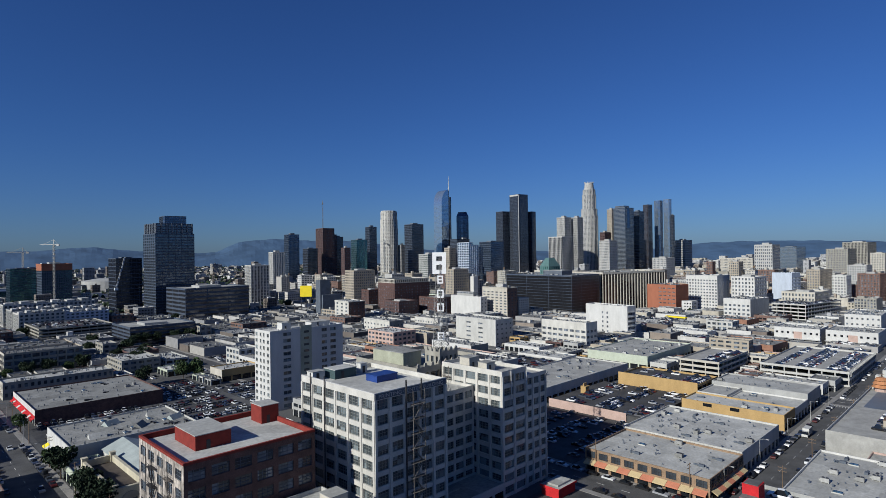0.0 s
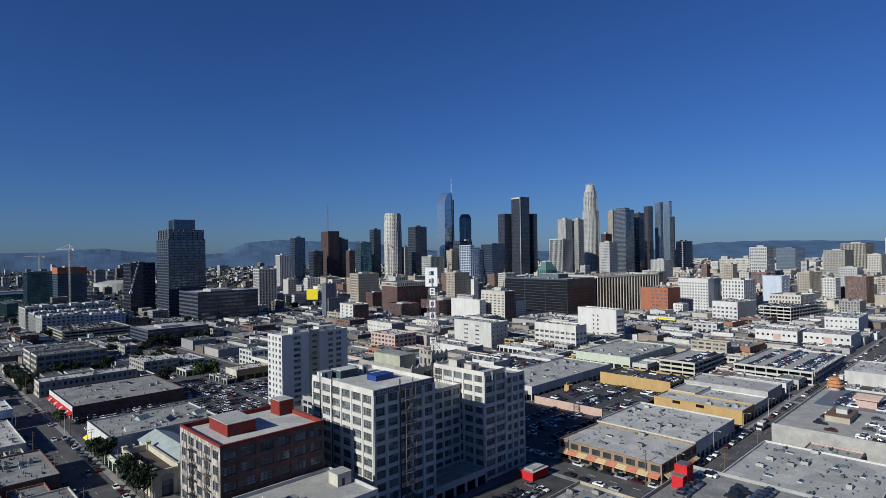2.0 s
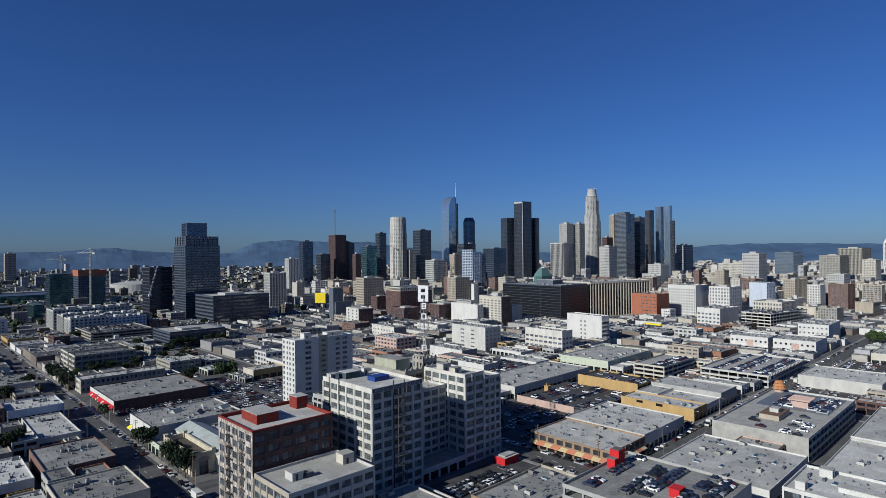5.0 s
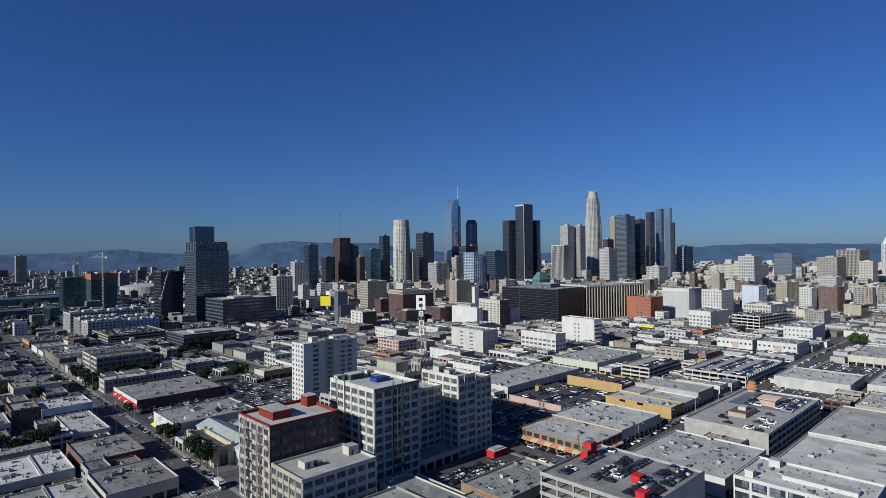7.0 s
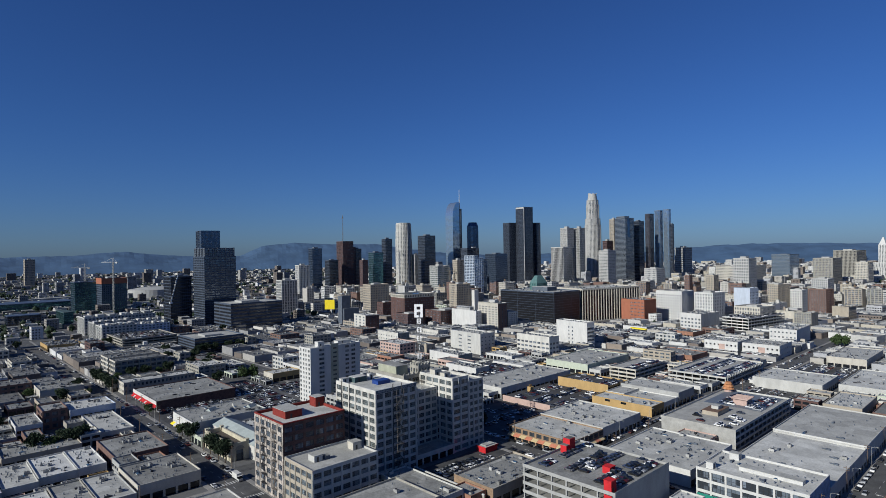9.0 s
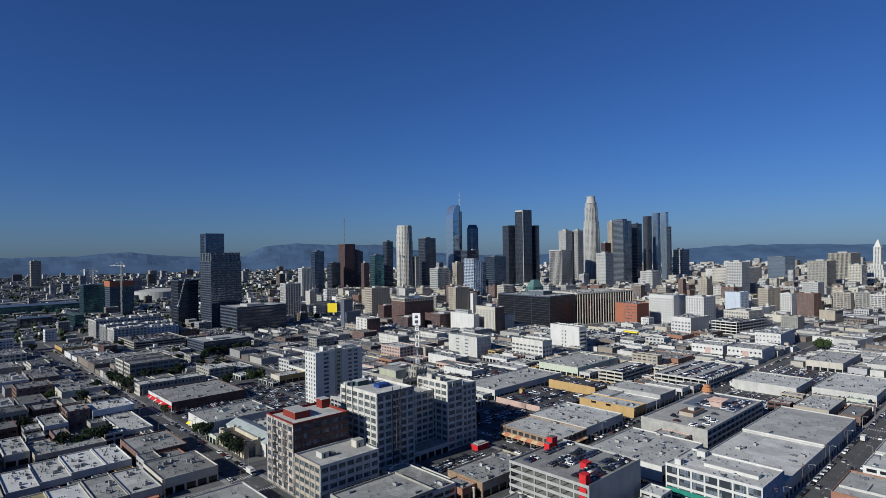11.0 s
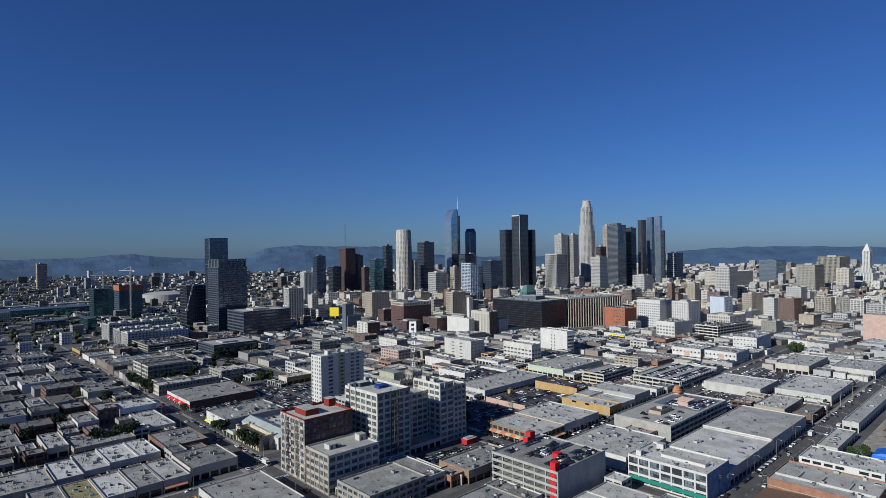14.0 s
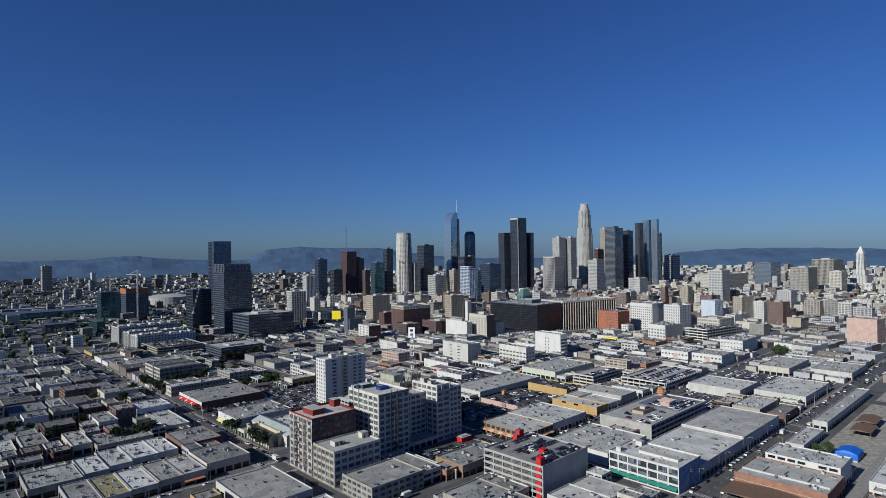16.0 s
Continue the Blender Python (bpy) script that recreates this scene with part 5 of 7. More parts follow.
part("painted_band", g, "bright_red", named["red_shops"], "red painted band over the shop fronts")
for k, (mx, my) in enumerate(((8, 6), (18, 20), (27, 8), (34, 22), (40, 10))):
    g = Geo()
    g.add([(0, 0, 0), (6, 0, 0), (6, 4.2, 0), (0, 4.2, 0), (0, 2.1, 1.9), (6, 2.1, 1.9)], [(0, 1, 5, 4), (2, 3, 4, 5), (3, 0, 4), (1, 2, 5), (3, 2, 1, 0)])
    mon = part("roof_monitor", g, ("roof_light", "metal_roof", "roof_grey")[k % 3], named["market_building"])
    mon.matrix_basis = pose(mx, my, 8.83, 0, 0, 25 * (k % 3))
awning(named["market_building"], "w", 46, 36, 22, 35, 3.6, ("bright_yellow", "white_wall"), 2.0, 4.0)
awning(named["shop_building.001"], "s", 14, 36, 0.5, 13.5, 3.6, ("orange_paint",), 1.8, 6.5)
awning(named["shop_building.002"], "s", 12.8, 36, 0.5, 12.3, 3.6, ("awning_orange",), 1.8, 6.0)

# upper windows of the awning market
for side, n, length in (("w", 9, 43.5), ("s", 6, 30.5)):
    wm = window_mesh(3.4, 2.2, 3, 2, mat="dark_metal")
    pm = Geo()
    pm.box(0, -0.05, 0, 3.4, -0.006, 2.2)
    pm = pm.mesh("window", ["pane"])
    for i in range(n):
        u = (i + 0.5) * length / n
        m = pose(u - 1.7, 0, 4.75) if side == "s" else pose(0, u + 1.7, 4.75, 0, 0, -90)
        piece("window", pm, named["market_hall"], m)
        piece("window_frame", wm, named["market_hall"], m @ pose(0, -0.14, 0))
wm = Geo()
wm.box(0, -0.05, 0, 4, -0.006, 1.5)
wm = wm.mesh("window", ["pane_dark"])
for i in range(7):
    for z in (7.6, 10.4):
        if (i, z) != (4, 10.4):
            piece("window", wm, named["white_workshop"], pose(0, 36.6 - i * 5.2, z, 0, 0, -90))
for i in (10, 22):
    piece("window", wm, named["market_hall.002"], pose(0, 44 - i, 4.8, 0, 0, -90))

# yard by the railway: blue tarpaulin shed
shed = thing("tarpaulin_shed", 209.5, -214, 0, 0, "shed covered with a bright blue tarpaulin", "shed")
g = Geo()
g.prism([(0, 0), (16, 0), (16, 12.5), (0, 12.5)], 1.3, 4.6, 0, [(0.3, 0.2), (15.6, 0.3), (15.7, 12.2), (0.4, 12.3)])
g.prism([(0.3, 0.2), (15.6, 0.3), (15.7, 12.2), (0.4, 12.3)], 4.6, 6.2, 0, [(0.9, 4.8), (15.0, 5.2), (15.2, 7.3), (1.0, 7.6)])
paint("tarp_blue", (0.01, 0.13, 0.55), stain=0.25, size=2, rough=0.5)
part("cover", g, "tarp_blue", shed)
g = Geo()
g.box(0.5, 0.5, 0, 15.5, 12, 1.28)
part("base_wall", g, "pale_wall", shed)
g = Geo()
g.box(-2.8, 3, 0, -0.1, 11, 2.9)
part("side_shed", g, "pale_wall", shed)
FOOT.append((206, -214, 20, 13, 0))
slab("rail_bed", [(118, -227.4, 480, -220.2)], 0.0, 0.06, "sidewalk", "pale concrete strip of a disused railway", "railway")
FOOT.append((118, -228, 362, 8, 0))
low("warehouse", 164, -262, 44, 34, 6, wall="white_wall", roof="roof_white", shops="", label="white warehouse beside a railway strip", clutter=0.3)
low("warehouse", 208.5, -258, 40, 30, 7.5, wall="pale_wall", roof="roof_white", shops="", label="pale warehouse with a white roof beside a railway strip", clutter=0.3)
slab("yard", [(177, -400, 480, -190)], 0.0, 0.02, "grass", "dry grassy yard beside a railway", "yard")
FOOT.append((190, -400, 290, 205, 0))

for cx, cy, w, l in ((268, -210, 23, 13), (296, -208, 24, 13), (97.6, -215, 20, 41)):
    can = thing("canopy_shed", cx, cy, 0, 0, "rusty brown open canopy shed on posts", "shed")
    g = Geo()
    g.prism([(0, 0), (w, 0), (w, l), (0, l)], 4.4, 5.6, 0, [(0, l * 0.45), (w, l * 0.45), (w, l * 0.55), (0, l * 0.55)])
    part("roof", g, "rust_metal", can)
    g = Geo()
    g.box(-0.15, -0.15, 0, 0.15, 0.15, 4.4)
    me = g.mesh("post", ["rust_metal"])
    for u in (1, w / 2, w - 1):
        for v in (0.6, l - 0.6):
            piece("post", me, can, pose(u, v, 0))

court = bpy.data.objects["gabled_hall"]
g = Geo()
g.add([(-0.5, -0.4, 7.55), (14.2, -0.4, 7.55), (14.2, 56, 7.55), (-0.5, 56, 7.55), (6.8, -0.4, 10.6), (6.8, 56, 10.6), (-0.5, -0.4, 7.62), (14.2, -0.4, 7.62), (14.2, 56, 7.62), (-0.5, 56, 7.62)],
      [(6, 7, 4), (9, 5, 8), (6, 4, 5, 9), (7, 8, 5, 4), (3, 2, 1, 0), (0, 1, 7, 6), (1, 2, 8, 7), (2, 3, 9, 8), (3, 0, 6, 9)])
part("pitched_roof", g, "metal_roof", court, "grey-green metal pitched roof")


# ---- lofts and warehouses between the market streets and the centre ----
# darker south colours here put the shade of the sunless side into the walls
punched("loft_building", 290.3, 415, 20.8, 32.7, 25, -7, "cream", "pale yellow loft building with shade painted on one side", {"w": row(32.7, 3, 4.2, 1.0), "s": row(20.8, 4, 1.5)}, fh=3.9, wh=2.0, south="brick_dark", cornice="cream")
punched("loft_building", 560, 470, 9, 34, 41.5, -7, "white_wall", "white slender windowless party wall building", {"w": [(5, 7), (9, 11)]}, fh=4, wh=2.2)
wb = punched("loft_building", 413, 327, 10, 54, 26.4, -6, "white_wall", "white blank warehouse with stepped roof blocks", {"s": row(10, 2, 1.6)}, fh=4.2)
g = Geo()
g.box(1, 14, 25.4, 8, 44, 31)
part("roof_block", g, "grey_wall", wb)
g = Geo()
g.box(0.8, 14.5, 29.2, 0.98, 43.5, 30.4)
part("window_band", g, "pane_far", wb)
db = punched("loft_building", 431, 302.5, 17.2, 40.3, 36.9, -4, "beige", "cream tower block with square windows", {"w": row(40.3, 6, 3.8), "s": row(17.2, 3, 2.6)}, fh=3.25, sill=1.0, wh=1.5, south="brick_brown", cornice="beige")
g = Geo()
g.box(4, 10, 36, 11, 22, 40.5)
part("penthouse", g, "far_stone", db)
punched("loft_building", 278.7, 193.2, 20.9, 48.7, 22, -4, "pale_wall", "pale blank-walled loft with two window columns", {"w": [(13.5, 18.8), (28.3, 33.4)], "s": row(20.9, 4, 1.9)}, fh=3.9, sill=1.4, wh=1.3, south="pale_wall", par=1.4, clutter=1.6)
punched("loft_building", 304, 123.4, 15.1, 43.4, 22.6, -3, "cream", "cream loft building with large windows", {"w": row(43.4, 8, 3.9), "s": row(15.1, 3, 3.4)}, fh=4.3, sill=1.5, wh=1.9, par=1.2, clutter=1.6)
gb = punched("loft_building", 374.6, 125.6, 11.9, 44.5, 29.8, -7.7, "white_wall", "white blank-walled loft with balcony end", {"w": [(17.8, 19.4), (22.8, 24.6)], "s": [(0.9, 11.0)]}, fh=4.1, sill=1.4, wh=1.9)
g = Geo()
g.box(0.6, -1.2, 0, 11.3, -0.02, 0.25)
me = g.mesh("balcony", ["white_wall"])
for k in range(1, 7):
    piece("balcony", me, gb, pose(0, 0, k * 4.1))
punched("loft_building", 616.3, 185.9, 29.1, 39.7, 34.4, -7.6, "orange_paint", "orange painted loft building with few windows", {"w": row(39.7, 4, 4.4, 15), "s": row(29.1, 5, 0.9)}, fh=4.6, sill=1.6, wh=1.3, clutter=2)
punched("loft_building", 676.8, 158.4, 33.8, 41.7, 44.4, -6, "white_wall", "white loft building with a tall top row", {"w": row(41.7, 11, 2.1), "s": row(33.8, 3, 1.2)}, fh=3.95, sill=1.2, wh=1.9, cornice="white_wall")
punched("loft_building", 787.2, 101.5, 23.3, 26, 44.8, -10.9, "blue_wall", "pale blue loft building with a blank wall", {"s": row(23.3, 6, 2.4)}, fh=4.4, wh=2.4)
punched("loft_building", 583.9, 91.5, 42.4, 29.5, 23.4, -9, "white_wall", "white low loft with a blank side greyed as shade", {"w": row(29.5, 6, 2.8)}, fh=4.6, wh=2.2, south="grey_wall", clutter=2)
punched("loft_building", 255.9, 302.7, 16.3, 43.3, 15.2, -4, "cream", "cream low loft with shade painted on its side", {"w": row(43.3, 8, 1.8), "s": row(16.3, 4, 1.2)}, fh=4.2, wh=1.6, south="tan_stone", cornice="cream")
punched("shop_building", 324.2, 308, 16.7, 36.5, 10.4, -2, "cream", "yellowish two-storey shop building", {"w": row(36.5, 9, 1.7), "s": row(16.7, 4, 1.5)}, fh=4.2, wh=1.7)
punched("warehouse", 239.9, 234.9, 11.4, 41.7, 11.3, -4, "tan_wall", "tan windowless storage building", {"s": row(11.4, 2, 1.4)}, fh=4.5, clutter=1.5)
punched("warehouse", 184.4, 110, 16.3, 36.3, 11.5, 0, "white_wall", "white long warehouse with a low parapet", {"w": row(36.3, 6, 1.5)}, fh=4.8, wh=1.4, south="grey_wall", clutter=2)
punched("warehouse", 225, 172, 18, 44, 9.5, -3, "white_wall", "white low warehouse with small windows", {"w": row(44, 5, 1.5)}, fh=4.4, wh=1.5, south="tan_stone", clutter=2)
punched("warehouse", 150, 152, 17, 36, 10.5, 0, "pale_wall", "pale warehouse with shade painted on its south side", {"w": row(36, 3, 1.2)}, fh=4.6, wh=1.2, south="brick_dark", clutter=2)
for sx, sy, sl, st in ((454.4, -37.6, 37.6, 34.1), (452, 0, 30, 33)):
    ws = punched("white_shop", sx, sy, sl, st, 12.6, 0, "white_wall", "white two-storey shop building with pink panels", {"w": row(st, 8, 1.7), "s": row(sl, 7, 1.7)}, fh=5.4, sill=2.2, wh=1.7, pane="pane_dark", clutter=2)
    g = Geo()
    g.box(-0.12, st * 0.38, 3, -0.01, st * 0.56, 9.5)
    part("painted_panel", g, "pink_paint", ws, "faded pink wall panel")
    g = Geo()
    g.box(-2.6, -0.5, 3.6, -0.02, st + 0.3, 4.0)
    part("canopy", g, "white_wall", ws)
punched("office_building", 549.5, -26.4, 58, 27.1, 17, 2, "white_wall", "white two-storey building with small square windows", {"w": row(27.1, 7, 1.6), "s": row(58, 3, 1.5)}, fh=5.2, sill=2, wh=1.6, clutter=1.5)
low("brick_shop", 528, 78, 26, 32, 7.5, -8, wall="brick_orange", roof="roof_grey", label="red brick market row with dark fronts", bay=4, clutter=1.5)
low("brick_shop", 565, 58, 28, 26, 9.0, -8, wall="brick_brown", roof="roof_grey", label="brown brick corner building with a flat roof", upper=True, bay=4, clutter=1.5)
low("market_hall", 378, 14, 30, 42, 7.5, -4, wall="brick_orange", roof="roof_grey", label="wide market hall with brick ends", clutter=1.2)
low("white_shop", 426, 78, 16, 38, 6.5, -6, wall="white_wall", roof="roof_white", label="long white shop with a plain wall", clutter=1.0)
yc = thing("market_canopy", 530, 140, 0, -8, "bright yellow awning roof over a street market", "canopy")
g = Geo()
g.prism([(0, 0), (6, 0), (6, 24), (0, 24)], 4.2, 5.4, 0, [(1.5, 0.4), (6, 0.4), (6, 23.6), (1.5, 23.6)])
part("cover", g, "bright_yellow", yc)
g = Geo()
g.box(-0.12, -0.12, 0, 0.12, 0.12, 4.2)
me = g.mesh("post", ["metal"])
for k in range(5):
    for u in (0.3, 5.7):
        piece("post", me, yc, pose(u, 0.4 + k * 5.8, 0))
FOOT.append((530, 140, 6, 24, -8))
punched("loft_building", 734, -132, 30, 36, 35, -8, "pink_paint", "pink plastered loft with a blank wall", {"s": row(30, 5, 2.2)}, fh=4.4, wh=1.8)
# the neighbour's shadow below the arcade is painted as dark walls
th = punched("theatre_building", 387, 450, 54.1, 40.6, 40, CITY, "brick_dark", "theatre block with painted shade below a cream arcade storey", {"w": row(40.6, 9, 1.8), "s": row(54.1, 13, 1.8)}, fh=3.6, south="brick_dark", clutter=2)
g = Shell()
for sd in "ws":
    ln = 54.5 if sd == "s" else 41.0
    wall_side(g, sd, 54.5, 41.0, 39.6, 45, row(ln, round(ln / 3), 1.9), [(40.4, 43.8)], 0.6)
cap(g, 54.5, 41.0, 44, 45, 1.4)
part("arcade", g, "beige", th, "cream arcade of the top storey").location = (-0.2, -0.2, 0)
g = Geo()
g.box(0.8, 0.8, 40.1, 53.6, 40, 44.2)
part("arcade_core", g, "pane", th)

# ---- landmark towers ----
def stack(name, cx, cy, rot, tiers, wall, pane, label, cut=0.0):
    """A tower of tiers (lx, ly, z0, z1, floors) round one axis, with chamfered corners."""
    top = thing(name, cx, cy, 0, rot, label, "building", "city centre buildings")
    for lx, ly, z0, z1, floors in tiers:
        g = Shell()
        fh = (z1 - z0) / floors
        zs = [(z0 + k * fh + fh * 0.12, z0 + (k + 1) * fh - fh * 0.06) for k in range(floors)]
        for s in "wsen":
            n = max(3, round((lx if s in "sn" else ly) / 4.5))
            wall_side(g, s, lx, ly, z0, z1, spans(lx if s in "sn" else ly, n, 2.5), zs, 0.7)
        cap(g, lx, ly, z1 - 1, z1, 0.5)
        o = part("tier", g, wall, top)
        o.location = (-lx / 2, -ly / 2, 0)
        c = Geo()
        c.box(-lx / 2 + 0.7, -ly / 2 + 0.7, z0, lx / 2 - 0.7, ly / 2 - 0.7, z1 - 1.1)
        part("glazing", c, pane, top)
    FOOT.append((cx - tiers[0][0] / 2, cy - tiers[0][1] / 2, tiers[0][0], tiers[0][1], rot))
    return top


usb = curtain("office_tower", 1618, 899, CITY, [(round_plan(27, 12), 0, 192), (round_plan(25.2, 12), 192, 214), (round_plan(21.5, 12), 214, 262), (round_plan(19.5, 12), 262, 279)], "pane_far", "far_stone",
              "tall pale granite tower with a stepped round crown", step=4.6, fin=2.3, band=1.3, proud=0.5)
for k in range(3):
    g = Geo()
    g.cyl(0, 0, 279 + k * 8, 286.5 + k * 8, 16.5 - k * 1.2, n=24)
    part("crown", g, "far_stone", usb)
g = Geo()
g.box(-0.9, -0.5, 0, 0.9, 0.5, 3.2)
me = g.mesh("crown_block", ["far_stone"])
for k in range(18):
    a = k * 20
    piece("crown_block", me, usb, pose(14.6 * math.cos(radians(a)), 14.6 * math.sin(radians(a)), 302.4, 0, 0, a + 90))
curtain("office_tower", 980, 1174, CITY, [(round_plan(25, 14), 0, 148), (round_plan(24.2, 14), 148, 172), (round_plan(23.2, 14), 172, 194), (round_plan(21.5, 14), 194, 198)], "pane_far", "cream",
        "cream ribbed office tower with a rounded plan", step=5.2, fin=3.0, band=1.4, proud=0.4)
slab_t = curtain("office_tower", 170, 660, 0, [(rect(48.5, 44.1), 0, 106), (rect(45.9, 41.5, 0, 1.3, 1.3), 106, 119)], "coat_grey", "slate", "dark grey slab office tower with horizontal bands", floor=3.7, step=7.5, fin=0.35, band=1.3)
for k in range(8):
    g = Geo()
    g.box(0.6 + k * 6.4, 0.2, 106, 2.4 + k * 6.4, 1.2, 119.5 + (k % 2))
    part("crown_pier", g, "blue_slate", slab_t)
    if k < 7:
        g = Geo()
        g.box(0.2, 1.5 + k * 6.4, 106, 1.2, 3.2 + k * 6.4, 119.5 + (k % 2))
        part("crown_pier", g, "blue_slate", slab_t)
curtain("office_tower", 420, 1349, -8, [(rect(52, 52, 3), 0, 100), (rect(52, 52, 3), 100, 174)], "coat_navy", "slate", "dark blue glass tower under construction", band=0.6)
curtain("office_tower", 1265, 1152, CITY, [(rect(30.8, 30.8, 4), 0, 194), (rect(30.8, 30.8, 4), 194, 206, rect(23, 23, 4, 3.9, 3.9))], "coat_navy", "slate", "dark glass tower with a tapered top", band=0.6)
pod = curtain("office_block", 1173, 1086, CITY, [(rect(48, 35), 0, 117)], "coat_black", "slate", "dark glass block under a taller tower", band=1.4)
g = Geo()
g.box(22, -0.2, 117.5, 36, 6, 122)
part("roof_sign_wall", g, "far_stone", pod)
curtain("office_tower", 1222, 949, CITY, [(rect(28, 28), 0, 194)], "coat_black", "slate", "black office tower with a pale roof edge", step=2.4, fin=0.45, band=0.4)
aon = curtain("office_tower", 1235, 900, CITY, [(rect(36.8, 36.8), 0, 241)], "coat_black", "slate", "tall black office tower with a pale upright edge", step=2.4, fin=0.45, band=0.4)
g = Geo()
g.box(-0.6, -0.6, 0, 0.9, 0.9, 240)
part("corner_column", g, "far_stone", aon, "white corner column")
g = Geo()
g.box(-0.6, 2, 237, -0.35, 36, 241.5)
part("top_band", g, "far_stone", aon)
curtain("office_tower", 1289, 894, CITY, [(rect(16, 19), 0, 193)], "coat_black", "slate", "black office tower beside a taller one", step=2.4, fin=0.45, band=0.4)
gt = curtain("glass_tower", 1552, 737, CITY, [(rect(44, 41.7), 0, 207), (rect(24, 32, 0, 3, 5), 207, 213)], "coat_grey", "blue_slate", "grey glass office tower with a notched top", band=1.3, step=4)
g = Geo()
g.box(11, -0.35, 146, 22, -0.06, 206.5)
part("dark_notch", g, "coat_navy", gt, "darker glass strip down the face")
curtain("office_tower", 1836, 799, CITY, [(rect(30, 21, 3), 0, 234)], "coat_brown", "slate", "dark brown glass office tower", band=0.5)
curtain("glass_tower", 1753, 720, CITY, [(rect(23, 21, 4), 0, 238)], "coat_blue", "blue_slate", "blue glass office tower with clipped corners", band=0.5)
curtain("glass_tower", 1761, 692, CITY, [(rect(19, 21, 3), 0, 240)], "coat_sky", "blue_slate", "tall pale blue glass tower beside its twin", band=0.5)
curtain("office_tower", 1198, 732, -7, [(rect(43.9, 44.4), 0, 113)], "coat_black", "far_stone", "white columned office tower with dark glass", step=4.4, fin=1.4, band=0.5, proud=0.6, floor=5, coping=2.5)
curtain("apartment_tower", 796, 695, CITY, [(rect(26, 35.5), 0, 92), (rect(10, 35.5), 92, 97)], "coat_blue", "blue_wall", "pale blue glass apartment tower with a white frame", step=5.5, fin=0.9, band=1.1, proud=0.4, floor=3.5)
curtain("apartment_tower", 822.5, 691, CITY, [(rect(11, 33), 0, 88)], "coat_navy", "blue_slate", "dark blue glass side of an apartment tower", band=0.7, floor=3.5)
curtain("hotel_tower", 691, 1074, CITY, [(rect(29, 39.9), 0, 139), (rect(8, 32, 0, 29.2, 3), 0, 124)], "pane", "maroon", "brown brick hotel tower with a lower shoulder", step=3.4, fin=1.5, band=1.9, proud=0.35, floor=3.8)
blk = thing("windowless_block", 305, 494, 0, CITY, "dark windowless slender brick block", "building", "city centre buildings")
FOOT.append((305, 494, 14, 14, CITY))
g = Geo()
g.box(0, 0, 0, 13, 13, 46)
g.box(2, -3, 0, 26, -0.02, 28)
part("body", g, "dark_grey", blk)
g = Geo()
g.box(0.4, 0.4, 46, 12.6, 12.6, 46.3)
part("roof", g, "roof_dark", blk)
stack("city_hall", 2190, 168, CITY, [(56, 48, 0, 33, 8), (34, 34, 33, 50, 4), (22, 22, 50, 108, 14)], "white_wall", "pane", "white stone city hall with a slender tower")
g = Geo()
g.prism([(-10, -10), (10, -10), (10, 10), (-10, 10)], 108, 132, 0, [(-1.5, -1.5), (1.5, -1.5), (1.5, 1.5), (-1.5, 1.5)])
part("spire_roof", g, "white_wall", bpy.data.objects["city_hall"])

sail = thing("glass_tower", 1198, 1172, 0, CITY, "tall blue glass tower with a curved top and spire", "building", "city centre buildings")
prof = [(-19, 0), (8, 0)] + [(8 - 27 * t, 274 - 46 * (1 - math.sqrt(1 - t * t))) for t in (0, 0.2, 0.4, 0.55, 0.7, 0.8, 0.88, 0.94, 0.98, 1.0)]
n = len(prof)
g = Geo()
g.add([(x, -21, z) for x, z in prof] + [(x, 21, z) for x, z in prof], [tuple(range(n)), tuple(range(2 * n - 1, n - 1, -1))] + [((i + 1) % n, i, n + i, n + (i + 1) % n) for i in range(n)])
part("glass_face", g, "coat_sky", sail)
g = Geo()
g.box(8.1, -21.5, 0, 18, 18, 251)
part("dark_slab", g, "coat_black", sail)
g = Geo()
g.box(12.6, -21.9, 0, 13.6, -21.45, 251)
part("bright_mullion", g, "blue_slate", sail)
g = Geo()
for k in range(1, 56):
    g.box(-19.2, -21.2, k * 4.0, 8.05, -21.02, k * 4.0 + 0.35)
    g.box(-19.2, -21.02, k * 4.0, -19.02, 21.1, k * 4.0 + 0.35)
part("floor_line_grid", g, "blue_slate", sail, kind="stuff")
g = Geo()
g.cyl(14, -14, 240, 318, 1.9, 0.5, 8)
part("spire", g, "white_wall", sail)
FOOT.append((1178, 1150, 42, 42, 0))

building("market_center", 512, 268, 60, 105, 48.5, -3, wall="slate", pane="coat_ink", roof="roof_light", floors=13, bays=(3, 3), pier=0.4, span=0.4, depth=0.06, par=1.5,
               label="black glass market centre block", category="building", clutter=1)
building("market_center", 575, 262, 118, 60, 50, -15, wall="beige", pane="pane_dark", roof="roof_light", floors=1, bays=(22, 12), pier=1.15, span=1.6, depth=1.0, par=1.8,
               label="market centre block with tall pale fins", category="building", clutter=2)
roof_house("mechanical_house", 540, 300, 47.02, 22, 30, 6, "dark_grey", "black mechanical house on a flat roof", "roof_light", -3, False)
tb = stack("office_building", 563, 334, CITY, [(22, 16, 0, 58, 12)], "teal_roof", "glass_green", "green glass block with a copper roof")
g = Geo()
g.prism([(-11, -8), (11, -8), (11, 8), (-11, 8)], 58, 69, 0, [(-5, -3), (5, -3), (5, 3), (-5, 3)])
part("copper_roof", g, "teal_roof", tb)
bill = thing("billboard", 318, 548, 0, -45, "bright yellow wall billboard on a steel frame", "billboard")
g = Geo()
g.box(-7.6, 0, 22.5, 7.6, 0.8, 37)
